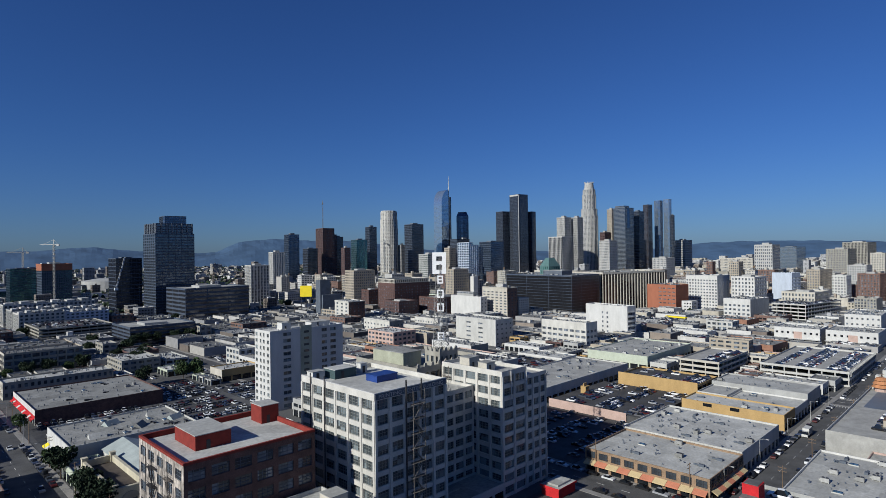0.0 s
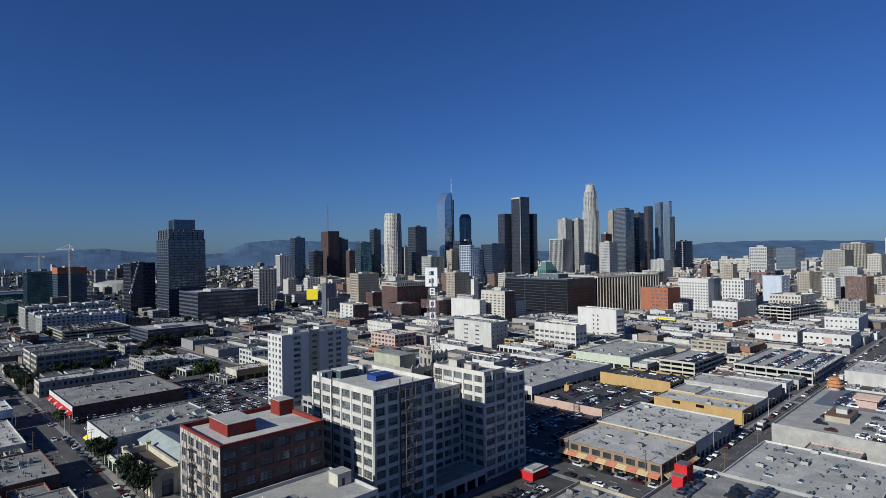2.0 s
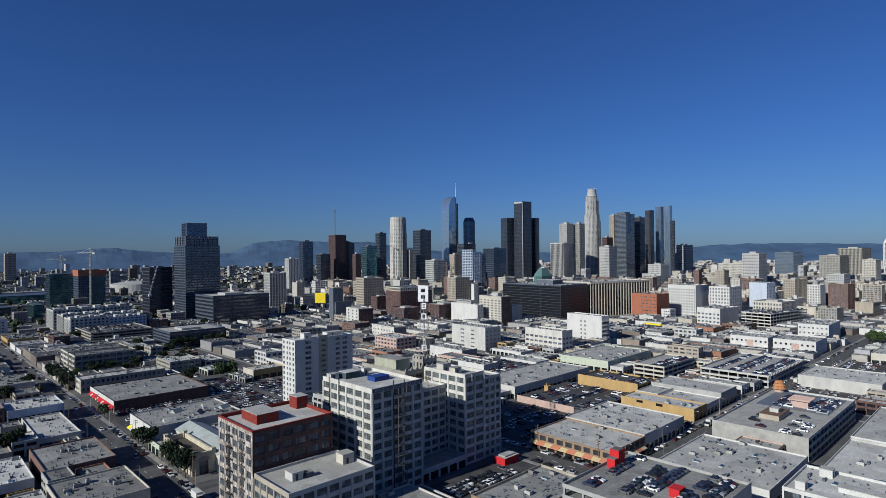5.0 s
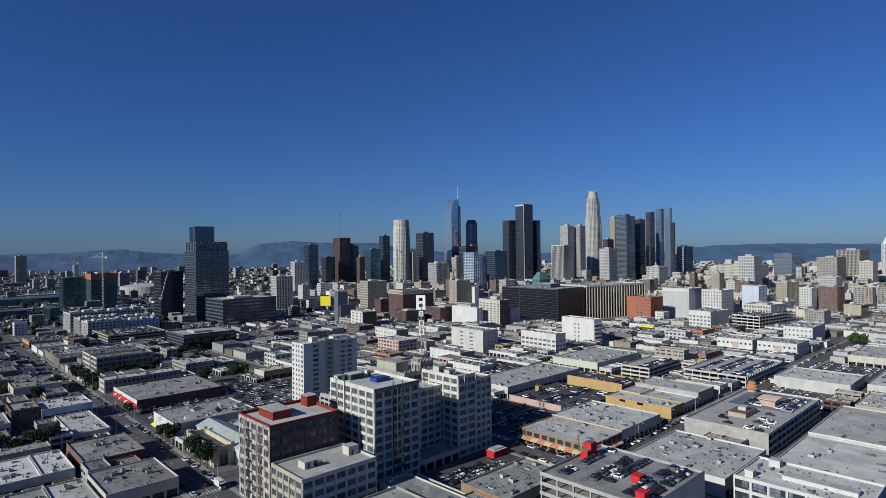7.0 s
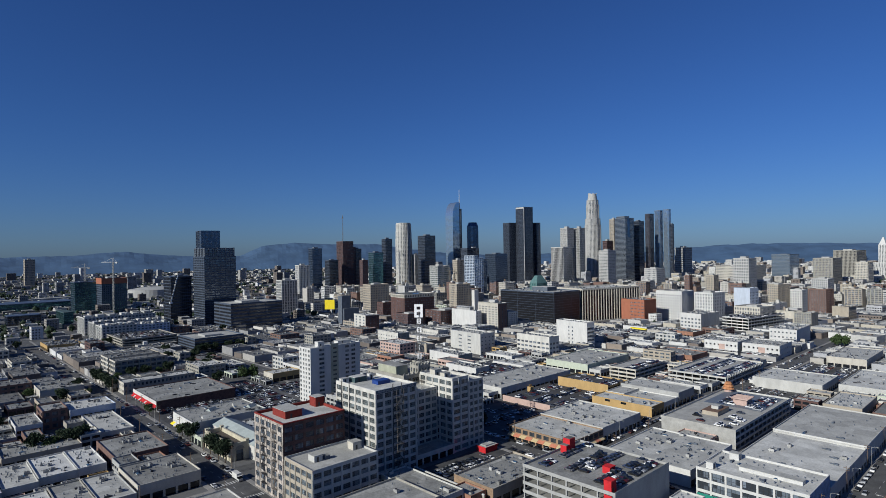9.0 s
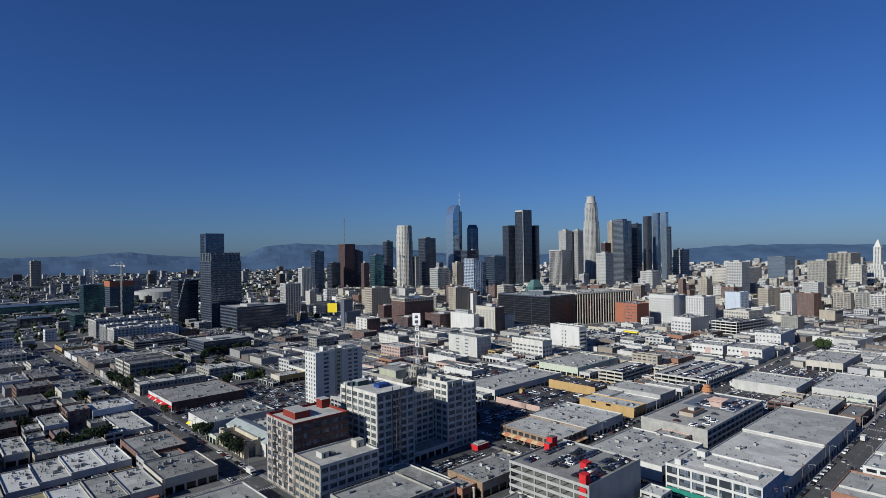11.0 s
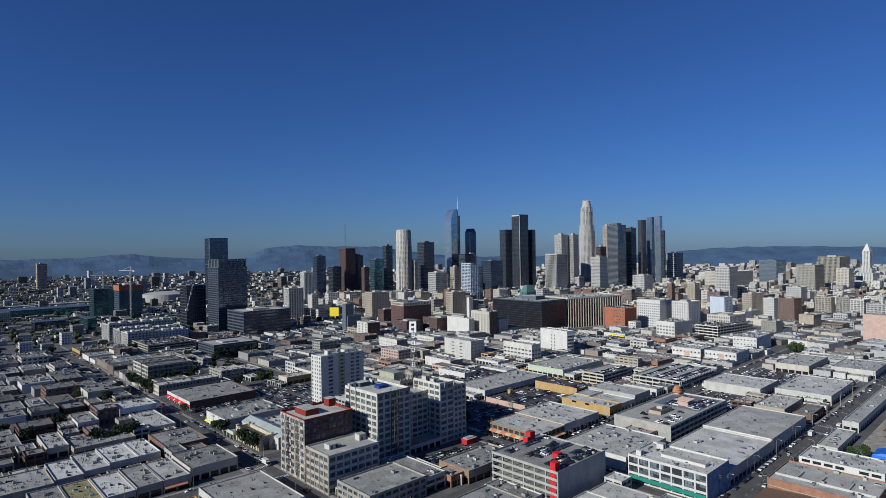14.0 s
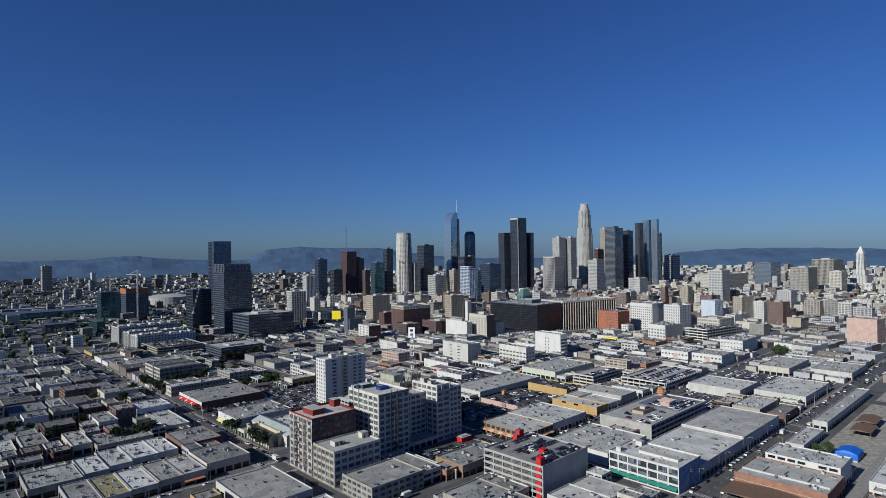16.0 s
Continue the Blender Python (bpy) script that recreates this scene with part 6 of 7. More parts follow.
part("panel", g, "bright_yellow", bill)
g = Geo()
for u in (-6, 0, 6):
    g.box(u - 0.4, 0.9, 0, u + 0.4, 1.7, 36)
part("frame", g, "dark_metal", bill, kind="stuff")


def crane(x, y, h, jib, rz, z=0.0, label="yellow tower crane over a building site", mat="fire_iron"):
    top = thing("tower_crane", x, y, z, rz, label, "crane")
    g = Geo()
    lattice(g, 0, 0, 0, h, 1.1, 1.1, max(4, round(h / 6)), 0.3)
    part("mast", g, mat, top, kind="stuff")
    g = Geo()
    g.beam((-jib * 0.3, 0, h), (jib, 0, h), 0.8)
    g.beam((0, 0, h), (0, 0, h + 8), 0.8)
    g.beam((0, 0, h + 8), (jib * 0.8, 0, h), 0.3)
    g.beam((0, 0, h + 8), (-jib * 0.28, 0, h), 0.3)
    g.box(-jib * 0.3 - 2, -1.2, h - 2.5, -jib * 0.3 + 2, 1.2, h + 0.4)
    part("jib", g, mat, top, kind="stuff")


crane(125, 987, 99, 24, 130, 0, "pale steel tower crane over a building site", "metal")
crane(103, 1108, 88, 24, 150, 0, "pale steel tower crane over a building site", "metal")
crane(235, 640, 55, 40, 100)
crane(760, 1180, 210, 40, 60)
crane(800, 780, 62, 30, 120)


# ---- vehicles ----
def car_hull(paint_name, h=1.42, ln=4.5):
    """A car body as one loft: bonnet, screen, roof, tail."""
    k = ln / 4.5
    ys = [-2.25, -2.1, -0.95, -0.25, 1.05, 1.65, 2.15, 2.25]
    zs = [0.55, 0.80, 0.92, h, h, 0.98, 0.90, 0.5]
    hw = [0.78, 0.85, 0.84, 0.64, 0.62, 0.82, 0.84, 0.78]
    g = Geo()
    v = []
    for y, z, w in zip(ys, zs, hw):
        b = min(z - 0.02, 0.86)
        v += [(-0.86, y * k, 0.24), (-0.9, y * k, b), (-w, y * k, z), (w, y * k, z), (0.9, y * k, b), (0.86, y * k, 0.24)]
    for i in range(7):
        a, c = 6 * i, 6 * i + 6
        for j in range(5):
            mi = 1 if (j in (1, 3) and 2 <= i <= 4) or (j == 2 and i in (2, 4)) else 0
            g.add([], [], 0)
            g.f.append((a + j, a + j + 1, c + j + 1, c + j))
            g.m.append(mi)
        g.f.append((a + 5, a, c, c + 5))
        g.m.append(0)
    g.f += [tuple(range(5, -1, -1)), tuple(range(42, 48))]
    g.m += [0, 0]
    g.v = v
    return g


def car_kind(h, ln, label, name="car"):
    body = new(name, car_hull("car_paint", h, ln).mesh(name, ["car_paint", "pane_dark"]))
    tagged(body, label, "car", "parked cars")
    w = Geo()
    n = 10
    pts = [(math.cos(2 * math.pi * i / n) * 0.33, math.sin(2 * math.pi * i / n) * 0.33) for i in range(n)]
    w.add([(-0.1, a, b) for a, b in pts] + [(0.1, a, b) for a, b in pts], [tuple(range(n - 1, -1, -1)), tuple(range(n, 2 * n))] + [(i, (i + 1) % n, n + (i + 1) % n, n + i) for i in range(n)])
    wm = w.mesh("wheel", ["dark_metal"])
    for sx in (-0.82, 0.82):
        for sy in (-0.31 * ln, 0.31 * ln):
            piece("wheel", wm, body, pose(sx, sy, 0.33))
    return body


kinds = [car_kind(1.42, 4.5, "parked saloon car with dark windows"), car_kind(1.75, 4.8, "parked tall off-road car"), car_kind(1.5, 4.0, "parked small hatchback car"), car_kind(2.1, 5.2, "parked passenger van with dark windows", "van")]
van_far = [(1.42, 4.5), (1.75, 4.8), (1.5, 4.0), (2.1, 5.2)]
used = [False] * 4
FAR_CARS = Geo()
near_count = 0


def put_car(x, y, z, rz, near):
    global near_count
    k = rng.choices((0, 1, 2, 3), (5, 3, 2, 0.7))[0]
    rz += rng.uniform(-2.5, 2.5)
    if near and near_count < 225:
        near_count += 1
        m = pose(x, y, z, 0, 0, rz)
        if not used[k]:
            used[k] = True
            kinds[k].matrix_basis = m
        else:
            copy_thing(kinds[k], m)
        return
    h = car_hull("car_paint_far", *van_far[k])
    c, s = math.cos(radians(rz)), math.sin(radians(rz))
    FAR_CARS.add([(x + a * c - b * s, y + a * s + b * c, z + d - 0.2) for a, b, d in h.v], h.f)
    FAR_CARS.m[-len(h.m):] = h.m


def lot(x0, y0, x1, y1, z, fill=0.75, near=False, axis="x", aisle=5.5):
    """Rows of parked cars; axis: the way a row runs."""
    if axis == "y":
        u0, u1, v0, v1 = y0, y1, x0, x1
    else:
        u0, u1, v0, v1 = x0, x1, y0, y1
    v = v0 + 2.7
    k = 0
    while v < v1 - 2.3:
        u = u0 + 1.4
        while u < u1 - 1.2:
            if rng.random() < fill:
                a, b = (u, v) if axis == "x" else (v, u)
                put_car(a, b, z, (0 if axis == "x" else 90) + (180 if rng.random() < 0.5 else 0), near)
            u += 2.75
        k += 1
        v += 5.3 if k % 2 else 5.3 + aisle


def kerb(x0, y0, x1, y1, side, fill=0.6, near=True):
    """Cars parked along a road's kerb."""
    if x1 - x0 > y1 - y0:
        x = x0
        while x < x1:
            if rng.random() < fill:
                put_car(x, y0 + 1.2 if side == "s" else y1 - 1.2, 0.06, 90 if side == "s" else -90, near)
            x += 6.2
    else:
        y = y0
        while y < y1:
            if rng.random() < fill:
                put_car(x0 + 1.2 if side == "w" else x1 - 1.2, y, 0.06, 180 if side == "w" else 0, near)
            y += 6.2


lot(33, -107, 70, -68, 18.03, 0.8, True)
lot(27, -20, 64, -3, 0.06, 0.85, True)
kerb(-58, -10, -43, 200, "w", 0.6)
kerb(-58, 60, -43, 260, "e", 0.6)
kerb(-40, -174, 250, -159, "n", 0.7)
kerb(20, -174, 250, -159, "s", 0.6)
kerb(95, -60, 250, -47, "n", 0.75)
kerb(110, -60, 250, -47, "s", 0.6)
lot(163, -101, 203, -66, 10.63, 0.3, True)
lot(211, -100, 244, -70, 10.71, 0.7, True)
lot(162, 101, 230, 133, 6.33, 0.8)
lot(26, 524, 80, 586, 12.12, 0.5)

gc, gs = math.cos(radians(-9.6)), math.sin(radians(-9.6))
for v in (4, 9.5, 19, 24.5, 33):
    for k in range(31):
        if rng.random() < 0.8:
            put_car(626.9 + (3 + k * 2.85) * gc - v * gs, 49.4 + (3 + k * 2.85) * gs + v * gc, 15.94, -9.6 + 180 * (k % 2), False)
kerb(-180, 32, -60, 46, "n", 0.5)
kerb(78, -100, 92, 56, "e", 0.85)
kerb(78, -60, 92, 56, "w", 0.6)
lot(95, 5, 153, 55, 0.12, 0.4)
lot(157, 6, 210, 55, 3.21, 0.5)
lot(168.5, -44, 187.5, 2, 0.08, 0.75)
lot(215, 6, 240, 46, 7.53, 0.5)
lot(302, -44, 380, -2, 7.53, 0.85)
lot(274, 16, 322, 36, 9.53, 0.8)
for r in ((14, 130, 52, 210), (24, 210.5, 55, 262), (56, 168, 122, 230), (-38, 168, 12, 218), (270, -100, 318, -62), (370, -150, 450, -60), (26, -27, 78, -2)):
    slab("parking_lot", [r], 0.0, 0.05, "lot_asphalt", "dark asphalt lot with rows of parked cars", "parking lot")
lot(-34, 170, 10, 217, 0.06, 0.85)
lot(14, 130, 50, 205, 0.06, 0.85)
lot(56, 170, 120, 226, 0.06, 0.85)
lot(25, 212, 54, 260, 0.06, 0.85)
lot(270, -100, 318, -62, 0.06, 0.85)
lot(370, -150, 450, -60, 0.06, 0.8)
kerb(270, -60, 560, -47, "n", 0.7, False)
kerb(270, -60, 560, -47, "s", 0.7, False)
kerb(253, -174, 700, -159, "n", 0.7, False)
kerb(253, -174, 700, -159, "s", 0.5, False)
kerb(-58, 260, -43, 620, "w", 0.5, False)
kerb(-58, 260, -43, 620, "e", 0.5, False)
for x in range(-30, 600, 55):
    put_car(x + rng.uniform(-9, 9), -163.5, 0.06, 90, x < 250)
    put_car(x + rng.uniform(-9, 9), -169.5, 0.06, -90, x < 250)
for y in range(0, 500, 60):
    put_car(-48, y, 0.06, 0, y < 250)
LOTS = [(14, 130, 38, 80), (24, 210, 31, 52), (56, 170, 64, 60), (-38, 168, 50, 50), (270, -100, 48, 38), (370, -150, 80, 90), (25.6, -28, 53, 30), (62, -110, 16, 112), (-38, 46, 60, 20)]
FOOT += [(*r, 0) for r in LOTS] + [(190, -196, 290, 21, 0), (146, -115, 112, 12, 0), (94, -240, 34, 66, 0), (167.6, -46, 20.6, 50, 0)]


# ---- filling the blocks ----
def bounds(f):
    x, y, lx, ly, rot = f
    c, s = math.cos(radians(rot)), math.sin(radians(rot))
    px = [x + a * c - b * s for a, b in ((0, 0), (lx, 0), (lx, ly), (0, ly))]
    py = [y + a * s + b * c for a, b in ((0, 0), (lx, 0), (lx, ly), (0, ly))]
    return min(px), min(py), max(px), max(py)


ROAD_BOX = [(a, b, c, d) for a, b, c, d in ROADS]
GRID = {}


def enter(b):
    for i in range(int(b[0] // 60), int(b[2] // 60) + 1):
        for j in range(int(b[1] // 60), int(b[3] // 60) + 1):
            GRID.setdefault((i, j), []).append(b)


for f in FOOT:
    enter(bounds(f))
for r in ROAD_BOX:
    enter((r[0] - 2, r[1] - 2, r[2] + 2, r[3] + 2))


def free(b, gap=0.5):
    for i in range(int(b[0] // 60), int(b[2] // 60) + 1):
        for j in range(int(b[1] // 60), int(b[3] // 60) + 1):
            for o in GRID.get((i, j), ()):
                if b[0] < o[2] + gap and b[2] > o[0] - gap and b[1] < o[3] + gap and b[3] > o[1] - gap:
                    return False
    return True


def in_view(x, y, slack=0.0):
    a = math.degrees(math.atan2(y + 320, x + 240))
    return 4 - slack < a < 90 + slack


walls = ["pale_wall", "white_wall", "beige", "tan_wall", "grey_wall", "brick_brown", "pale_wall", "tan_stone", "brick_dark", "pink_paint", "grey_wall", "yellow_paint", "mint_wall", "brick_orange", "cream"]
looks = {"pale_wall": "pale stucco", "white_wall": "white stucco", "beige": "beige stucco", "tan_wall": "tan plaster", "grey_wall": "grey concrete", "brick_brown": "brown brick", "brick_dark": "dark brick", "tan_stone": "grey-tan plaster", "blue_wall": "pale blue", "pink_paint": "pink painted", "concrete": "bare concrete", "yellow_paint": "ochre painted", "mint_wall": "mint painted", "brick_orange": "orange brick", "cream": "cream stucco"}
roofs = ["roof_light", "roof_grey", "roof_light", "roof_white", "roof_grey", "roof_light"]
FILL = Geo()
FILLTREE = []
FILL_LATE, FILL_ROT = [], []
for smallest, largest, dmin, dmax, fine in ((10, 27, 18, 34, 3.0), (8, 16, 10, 19, 2.5), (6, 9, 6, 10, 3.0)):
    y = -330.0
    while y < 620:
        depth = rng.uniform(dmin, dmax)
        x = -330.0
        while x < 560:
            w = rng.uniform(smallest, largest)
            b = (x, y, x + w, y + depth)
            if not (in_view(x, y + depth) or in_view(x + w, y)):
                x += 10
                continue
            if not free(b, 0.1):
                x += fine
                continue
            h = rng.choice((4.5, 5.0, 5.5, 6.0, 6.5, 7.5, 8.5)) if dmin > 8 else rng.uniform(3, 4.5)
            if rng.random() < 0.06 and dmin > 15 and math.hypot(x, y + 40) > 190:
                h = rng.uniform(10, 15)
            wl = rng.choice(walls)
            # roofs to the left: dimness against the sun is put into darker colours
            dim = x < 20 or (y > 400 and x < 170)
            rf = rng.choice(("roof_grey", "roof_dark", "roof_dark", "roof_dark") if y > 250 else ("roof_grey", "roof_light", "roof_grey", "roof_dark", "roof_grey")) if dim else rng.choice(roofs)
            if not dim and x < 330 and y > 290:
                rf = rng.choice(("roof_grey", "roof_grey", "roof_dark", "roof_light"))
            if (dim and y > 120) or (x < 330 and y > 290):
                wl = rng.choice(("tan_stone", "grey_wall", "brick_brown", "brick_dark", "tan_wall", "beige", "tan_stone", "brick_dark"))
            if dim and dmin < 8 and rng.random() < (0.7 if y > 200 else 0.04):
                FILLTREE.append((x + w / 2, y + depth / 2))
            elif rng.random() < 0.15 and h < 7:
                lot(x, y, x + w, y + depth, 0.02, 0.6)
            elif h > 9:
                building("loft_building", x, y, w - 0.3, depth - 0.3, h, wall=wl, roof=rf, floors=round(h / 3.8), bays=(max(2, round(w / 5)), max(2, round(depth / 5))), pier=1.6, span=1.7,
                         label=f"{looks[wl]} loft building of {('two', 'three', 'four', 'five')[round(h / 3.8) - 2]} storeys")
            elif math.hypot(x - 20, y + 20) < 340:
                low(rng.choice(("shop_building", "workshop", "warehouse")), x, y, w - 0.3, depth - 0.3, h, wall=wl, roof=rf, label=f"low {looks[wl]} building with a flat roof", bay=5, upper=h >= 7)
            else:
                FILL_LATE.append((x, y, w - 0.3, depth - 0.3, h))
                if x > 200 and y < 200 and rng.random() < 0.3:
                    lot(x + 1, y + 1, x + w - 1, y + depth - 1, h - 0.45, 0.7)
                ROOFS.append((x, y, w - 0.3, depth - 0.3, 0, h - 0.5, 0.8))
            enter(b)
            x += w
        y += depth + rng.choice((0.4, 0.4, 6.0)) if dmin > 15 else fine

# mid-rise blocks of the old centre, on the turned grid
ca, sa = math.cos(radians(CITY)), math.sin(radians(CITY))
v = -500.0
row = 0
while v < 1500:
    depth = rng.uniform(16, 29)
    u = 250.0
    run = 0.0
    while u < 2100:
        w = rng.uniform(14, 30)
        x, yy = u * ca - v * sa, u * sa + v * ca
        f = (x, yy, w, depth, CITY)
        b = bounds(f)
        d = math.hypot(x + 223, yy + 301)
        if x > 420 and in_view(x, yy, 3) and 620 < d < 1750 and yy < 1000:
            if free(b, -4.0):
                core = max(0.0, 1 - abs(d - 1250) / 620) * (1.0 if yy > 60 else 0.7)
                h = rng.uniform(5, 11) + core * rng.choice((0, 2, 5, 9, 14, 19, 25, 31, 38) if 40 < yy < 520 and x > 780 else (0, 0, 2, 4, 8, 13, 20, 28, 36))
                if (x < 700 and yy < 260) or (yy < 20 and x < 1000 and rng.random() < 0.7):
                    h = rng.uniform(5, 9)
                if rng.random() < 0.17:
                    lot(b[0] + 6, b[1] + 6, b[2] - 6, b[3] - 6, 0.02, 0.7)
                elif h < 14.5 and (d > 830 or h < 9):
                    FILL_ROT.append((x, yy, w - 0.5, depth - 0.5, h))
                    ROOFS.append((x, yy, w - 0.5, depth - 0.5, CITY, h - 0.5, 0.5))
                else:
                    fh = rng.choice((3.3, 3.6, 3.9))
                    bay, solid, spn = rng.choice(((2.7, 0.5, 0.45), (3.3, 0.55, 0.5), (4.4, 0.32, 0.42), (5.2, 0.25, 0.35), (3.0, 0.4, 0.3)))
                    wl = rng.choice(("far_wall", "far_wall", "far_wall", "tan_wall", "beige", "far_stone", "brick_brown", "tan_stone"))
                    faces = rng.choice(("ws", "ws", "w", "ws", "s"))
                    blk = building("city_block" if h > 18 else "shop_block", x, yy, w - 0.5, depth - 0.5, h, CITY, wall=wl, roof=rng.choice(roofs), pane="pane_far", floors=max(1, round(h / fh)), bays=(max(3, round(w / bay)), max(3, round(depth / bay))),
                             pier=bay * solid, span=fh * spn, depth=0.3, par=rng.choice((0.8, 1.2, 2.0)), sides=faces, label="masonry city block with a blank party wall" if len(faces) < 2 else "masonry city block with rows of windows", group="city centre buildings", clutter=1.4)
                    if rng.random() < 0.45:
                        g = Geo()
                        g.box(-0.5, -0.5, h - 1.4, w, -0.02, h - 0.5)
                        g.box(-0.5, -0.02, h - 1.4, -0.02, depth - 0.5, h - 0.5)
                        part("cornice", g, wl, blk)
                    for _ in range(rng.choice((0, 1, 1, 2))):
                        g = Geo()
                        a, c2 = w * rng.uniform(0.1, 0.6), depth * rng.uniform(0.1, 0.6)
                        g.box(a, c2, h - 1.1, a + rng.uniform(2.5, 7), c2 + rng.uniform(2.5, 7), h + rng.uniform(1.5, 4.5))
                        part("penthouse", g, rng.choice(("far_wall", wl, "pale_wall", "grey_wall")), blk)
                    if h > 17 and rng.random() < 0.2:
                        g = Geo()
                        a, c2 = w * rng.uniform(0.3, 0.7), depth * rng.uniform(0.3, 0.7)
                        for q1, q2 in ((-1, -1), (1, -1), (1, 1), (-1, 1)):
                            g.box(a + q1 - 0.12, c2 + q2 - 0.12, h - 1, a + q1 + 0.12, c2 + q2 + 0.12, h + 3)
                        g.cyl(a, c2, h + 3, h + 6, 1.7, n=10)
                        g.cyl(a, c2, h + 6, h + 7, 1.8, 0.2, 10)
                        part("water_tank", g, "wood", blk)
                enter((b[0] + 4, b[1] + 4, b[2] - 4, b[3] - 4))
        u += w + 0.3
        run += w
        if run > 95:
            u += 15
            run = 0.0
    row += 1
    v += depth + (15 if row % 3 == 0 else 1)


# far low city, joined
def fill_block(x, y, lx, ly, h, rot):
    c, s = math.cos(rot), math.sin(rot)
    wm, rm = (3, 4) if y > 180 and y > 0.8 * x else (0, 1)
    P = lambda a, b, z: (x + a * c - b * s, y + a * s + b * c, z)
    FILL.add([P(0, 0, 0), P(lx, 0, 0), P(lx, ly, 0), P(0, ly, 0), P(0, 0, h), P(lx, 0, h), P(lx, ly, h), P(0, ly, h)], [(0, 1, 5, 4), (1, 2, 6, 5), (2, 3, 7, 6), (3, 0, 4, 7)], wm)
    k = 0.4
    FILL.add([P(0, 0, h), P(lx, 0, h), P(lx, ly, h), P(0, ly, h), P(k, k, h - 0.5), P(lx - k, k, h - 0.5), P(lx - k, ly - k, h - 0.5), P(k, ly - k, h - 0.5)],
             [(4, 5, 6, 7), (0, 1, 5, 4), (1, 2, 6, 5), (2, 3, 7, 6), (3, 0, 4, 7)], rm)
    if lx > 10 and rng.random() < 0.4:
        a, b, e, z1 = lx * rng.uniform(0.15, 0.6), ly * rng.uniform(0.15, 0.6), rng.uniform(2.5, 5), h + rng.uniform(0.8, 3)
        FILL.add([P(a, b, h - 0.6), P(a + e, b, h - 0.6), P(a + e, b + e, h - 0.6), P(a, b + e, h - 0.6), P(a, b, z1), P(a + e, b, z1), P(a + e, b + e, z1), P(a, b + e, z1)],
                 [(0, 1, 5, 4), (1, 2, 6, 5), (2, 3, 7, 6), (3, 0, 4, 7), (4, 5, 6, 7)], wm)
    if h > 9:
        for kf in range(int(h // 3.6)):
            z = kf * 3.6 + 1.4
            for q in range(int(ly // 3.4)):
                v0 = 1 + q * 3.4
                FILL.add([P(-0.06, v0, z), P(-0.06, v0 + 1.7, z), P(-0.06, v0 + 1.7, z + 1.5), P(-0.06, v0, z + 1.5)], [(3, 2, 1, 0)], 2)
            for q in range(int(lx // 3.4)):
                u0 = 1 + q * 3.4
                FILL.add([P(u0, -0.06, z), P(u0 + 1.7, -0.06, z), P(u0 + 1.7, -0.06, z + 1.5), P(u0, -0.06, z + 1.5)], [(0, 1, 2, 3)], 2)


FARTREES = []
for q in FILL_LATE:
    fill_block(*q, 0.0)
for q in FILL_ROT:
    fill_block(*q, radians(CITY))
d = 520.0
while d < 4400:
    size = 12 + d * 0.0055
    step = size * 1.35
    a = 1.0
    while a < 94:
        ar = radians(a + rng.uniform(-0.2, 0.2))
        dd = d + rng.uniform(-0.45, 0.45) * step
        x, yy = -223 + dd * math.cos(ar), -301 + dd * math.sin(ar)
        a += math.degrees(step / d)
        w, l = size * rng.uniform(0.6, 1.15), size * rng.uniform(0.6, 1.15)
        rot = CITY if (x > 450 and yy < 1300) else 0
        b = bounds((x, yy, w, l, rot))
        if free(b, 1.0) and rng.random() < 0.88:
            if rng.random() < (0.36 if yy > 1.2 * x else 0.1):
                FARTREES.append((x, yy, rng.uniform(4, 9)))
                continue
            h = rng.uniform(4, 8) if rng.random() < 0.86 else rng.uniform(9, 20)
            if yy < 0.75 * x and x > 700 and rng.random() < 0.4:
                h = rng.uniform(9, 24)
            if dd > 1500 and rng.random() < 0.03:
                h = rng.uniform(20, 50)
            fill_block(x, yy, w, l, h, radians(rot))
            enter(b)
            if rng.random() < 0.5:
                FARTREES.append((x - 3, yy - 3, rng.uniform(3, 7)))
    d += step
tagged(part("far_buildings", FILL, ["fill_wall", "fill_roof", "pane_dark", "fill_wall_brown", "fill_roof_dim"], None), "dense low flat-roofed buildings reaching into the distance", "buildings", kind="stuff")
tagged(part("parked_cars", FAR_CARS, ["car_paint_far", "pane_dark"], None), "many parked cars in lots and along streets", "cars", kind="stuff")


# ---- roof equipment ----
def hvac_mesh():
    g = Geo()
    g.box(-1.1, -0.8, 0.25, 1.1, 0.8, 1.45)
    g.box(-1.0, -0.7, 0, -0.8, 0.7, 0.25)
    g.box(0.8, -0.7, 0, 1.0, 0.7, 0.25)
    g.cyl(-0.5, 0, 1.45, 1.6, 0.42, n=10, mi=1)
    g.cyl(0.5, 0, 1.45, 1.6, 0.42, n=10, mi=1)
    g.box(1.1, -0.5, 0.4, 1.6, 0.5, 1.0)
    return g


def vent_mesh():
    g = Geo()
    g.cyl(0, 0, 0, 0.7, 0.25, 0.22, 8)
    g.cyl(0, 0, 0.7, 0.95, 0.42, 0.2, 8)
    return g


def skylight_mesh():
    g = Geo()
    g.box(-0.8, -1.4, 0, 0.8, 1.4, 0.35)
    g.prism([(-0.7, -1.3), (0.7, -1.3), (0.7, 1.3), (-0.7, 1.3)], 0.35, 0.65, 1, [(-0.3, -0.9), (0.3, -0.9), (0.3, 0.9), (-0.3, 0.9)])
    return g


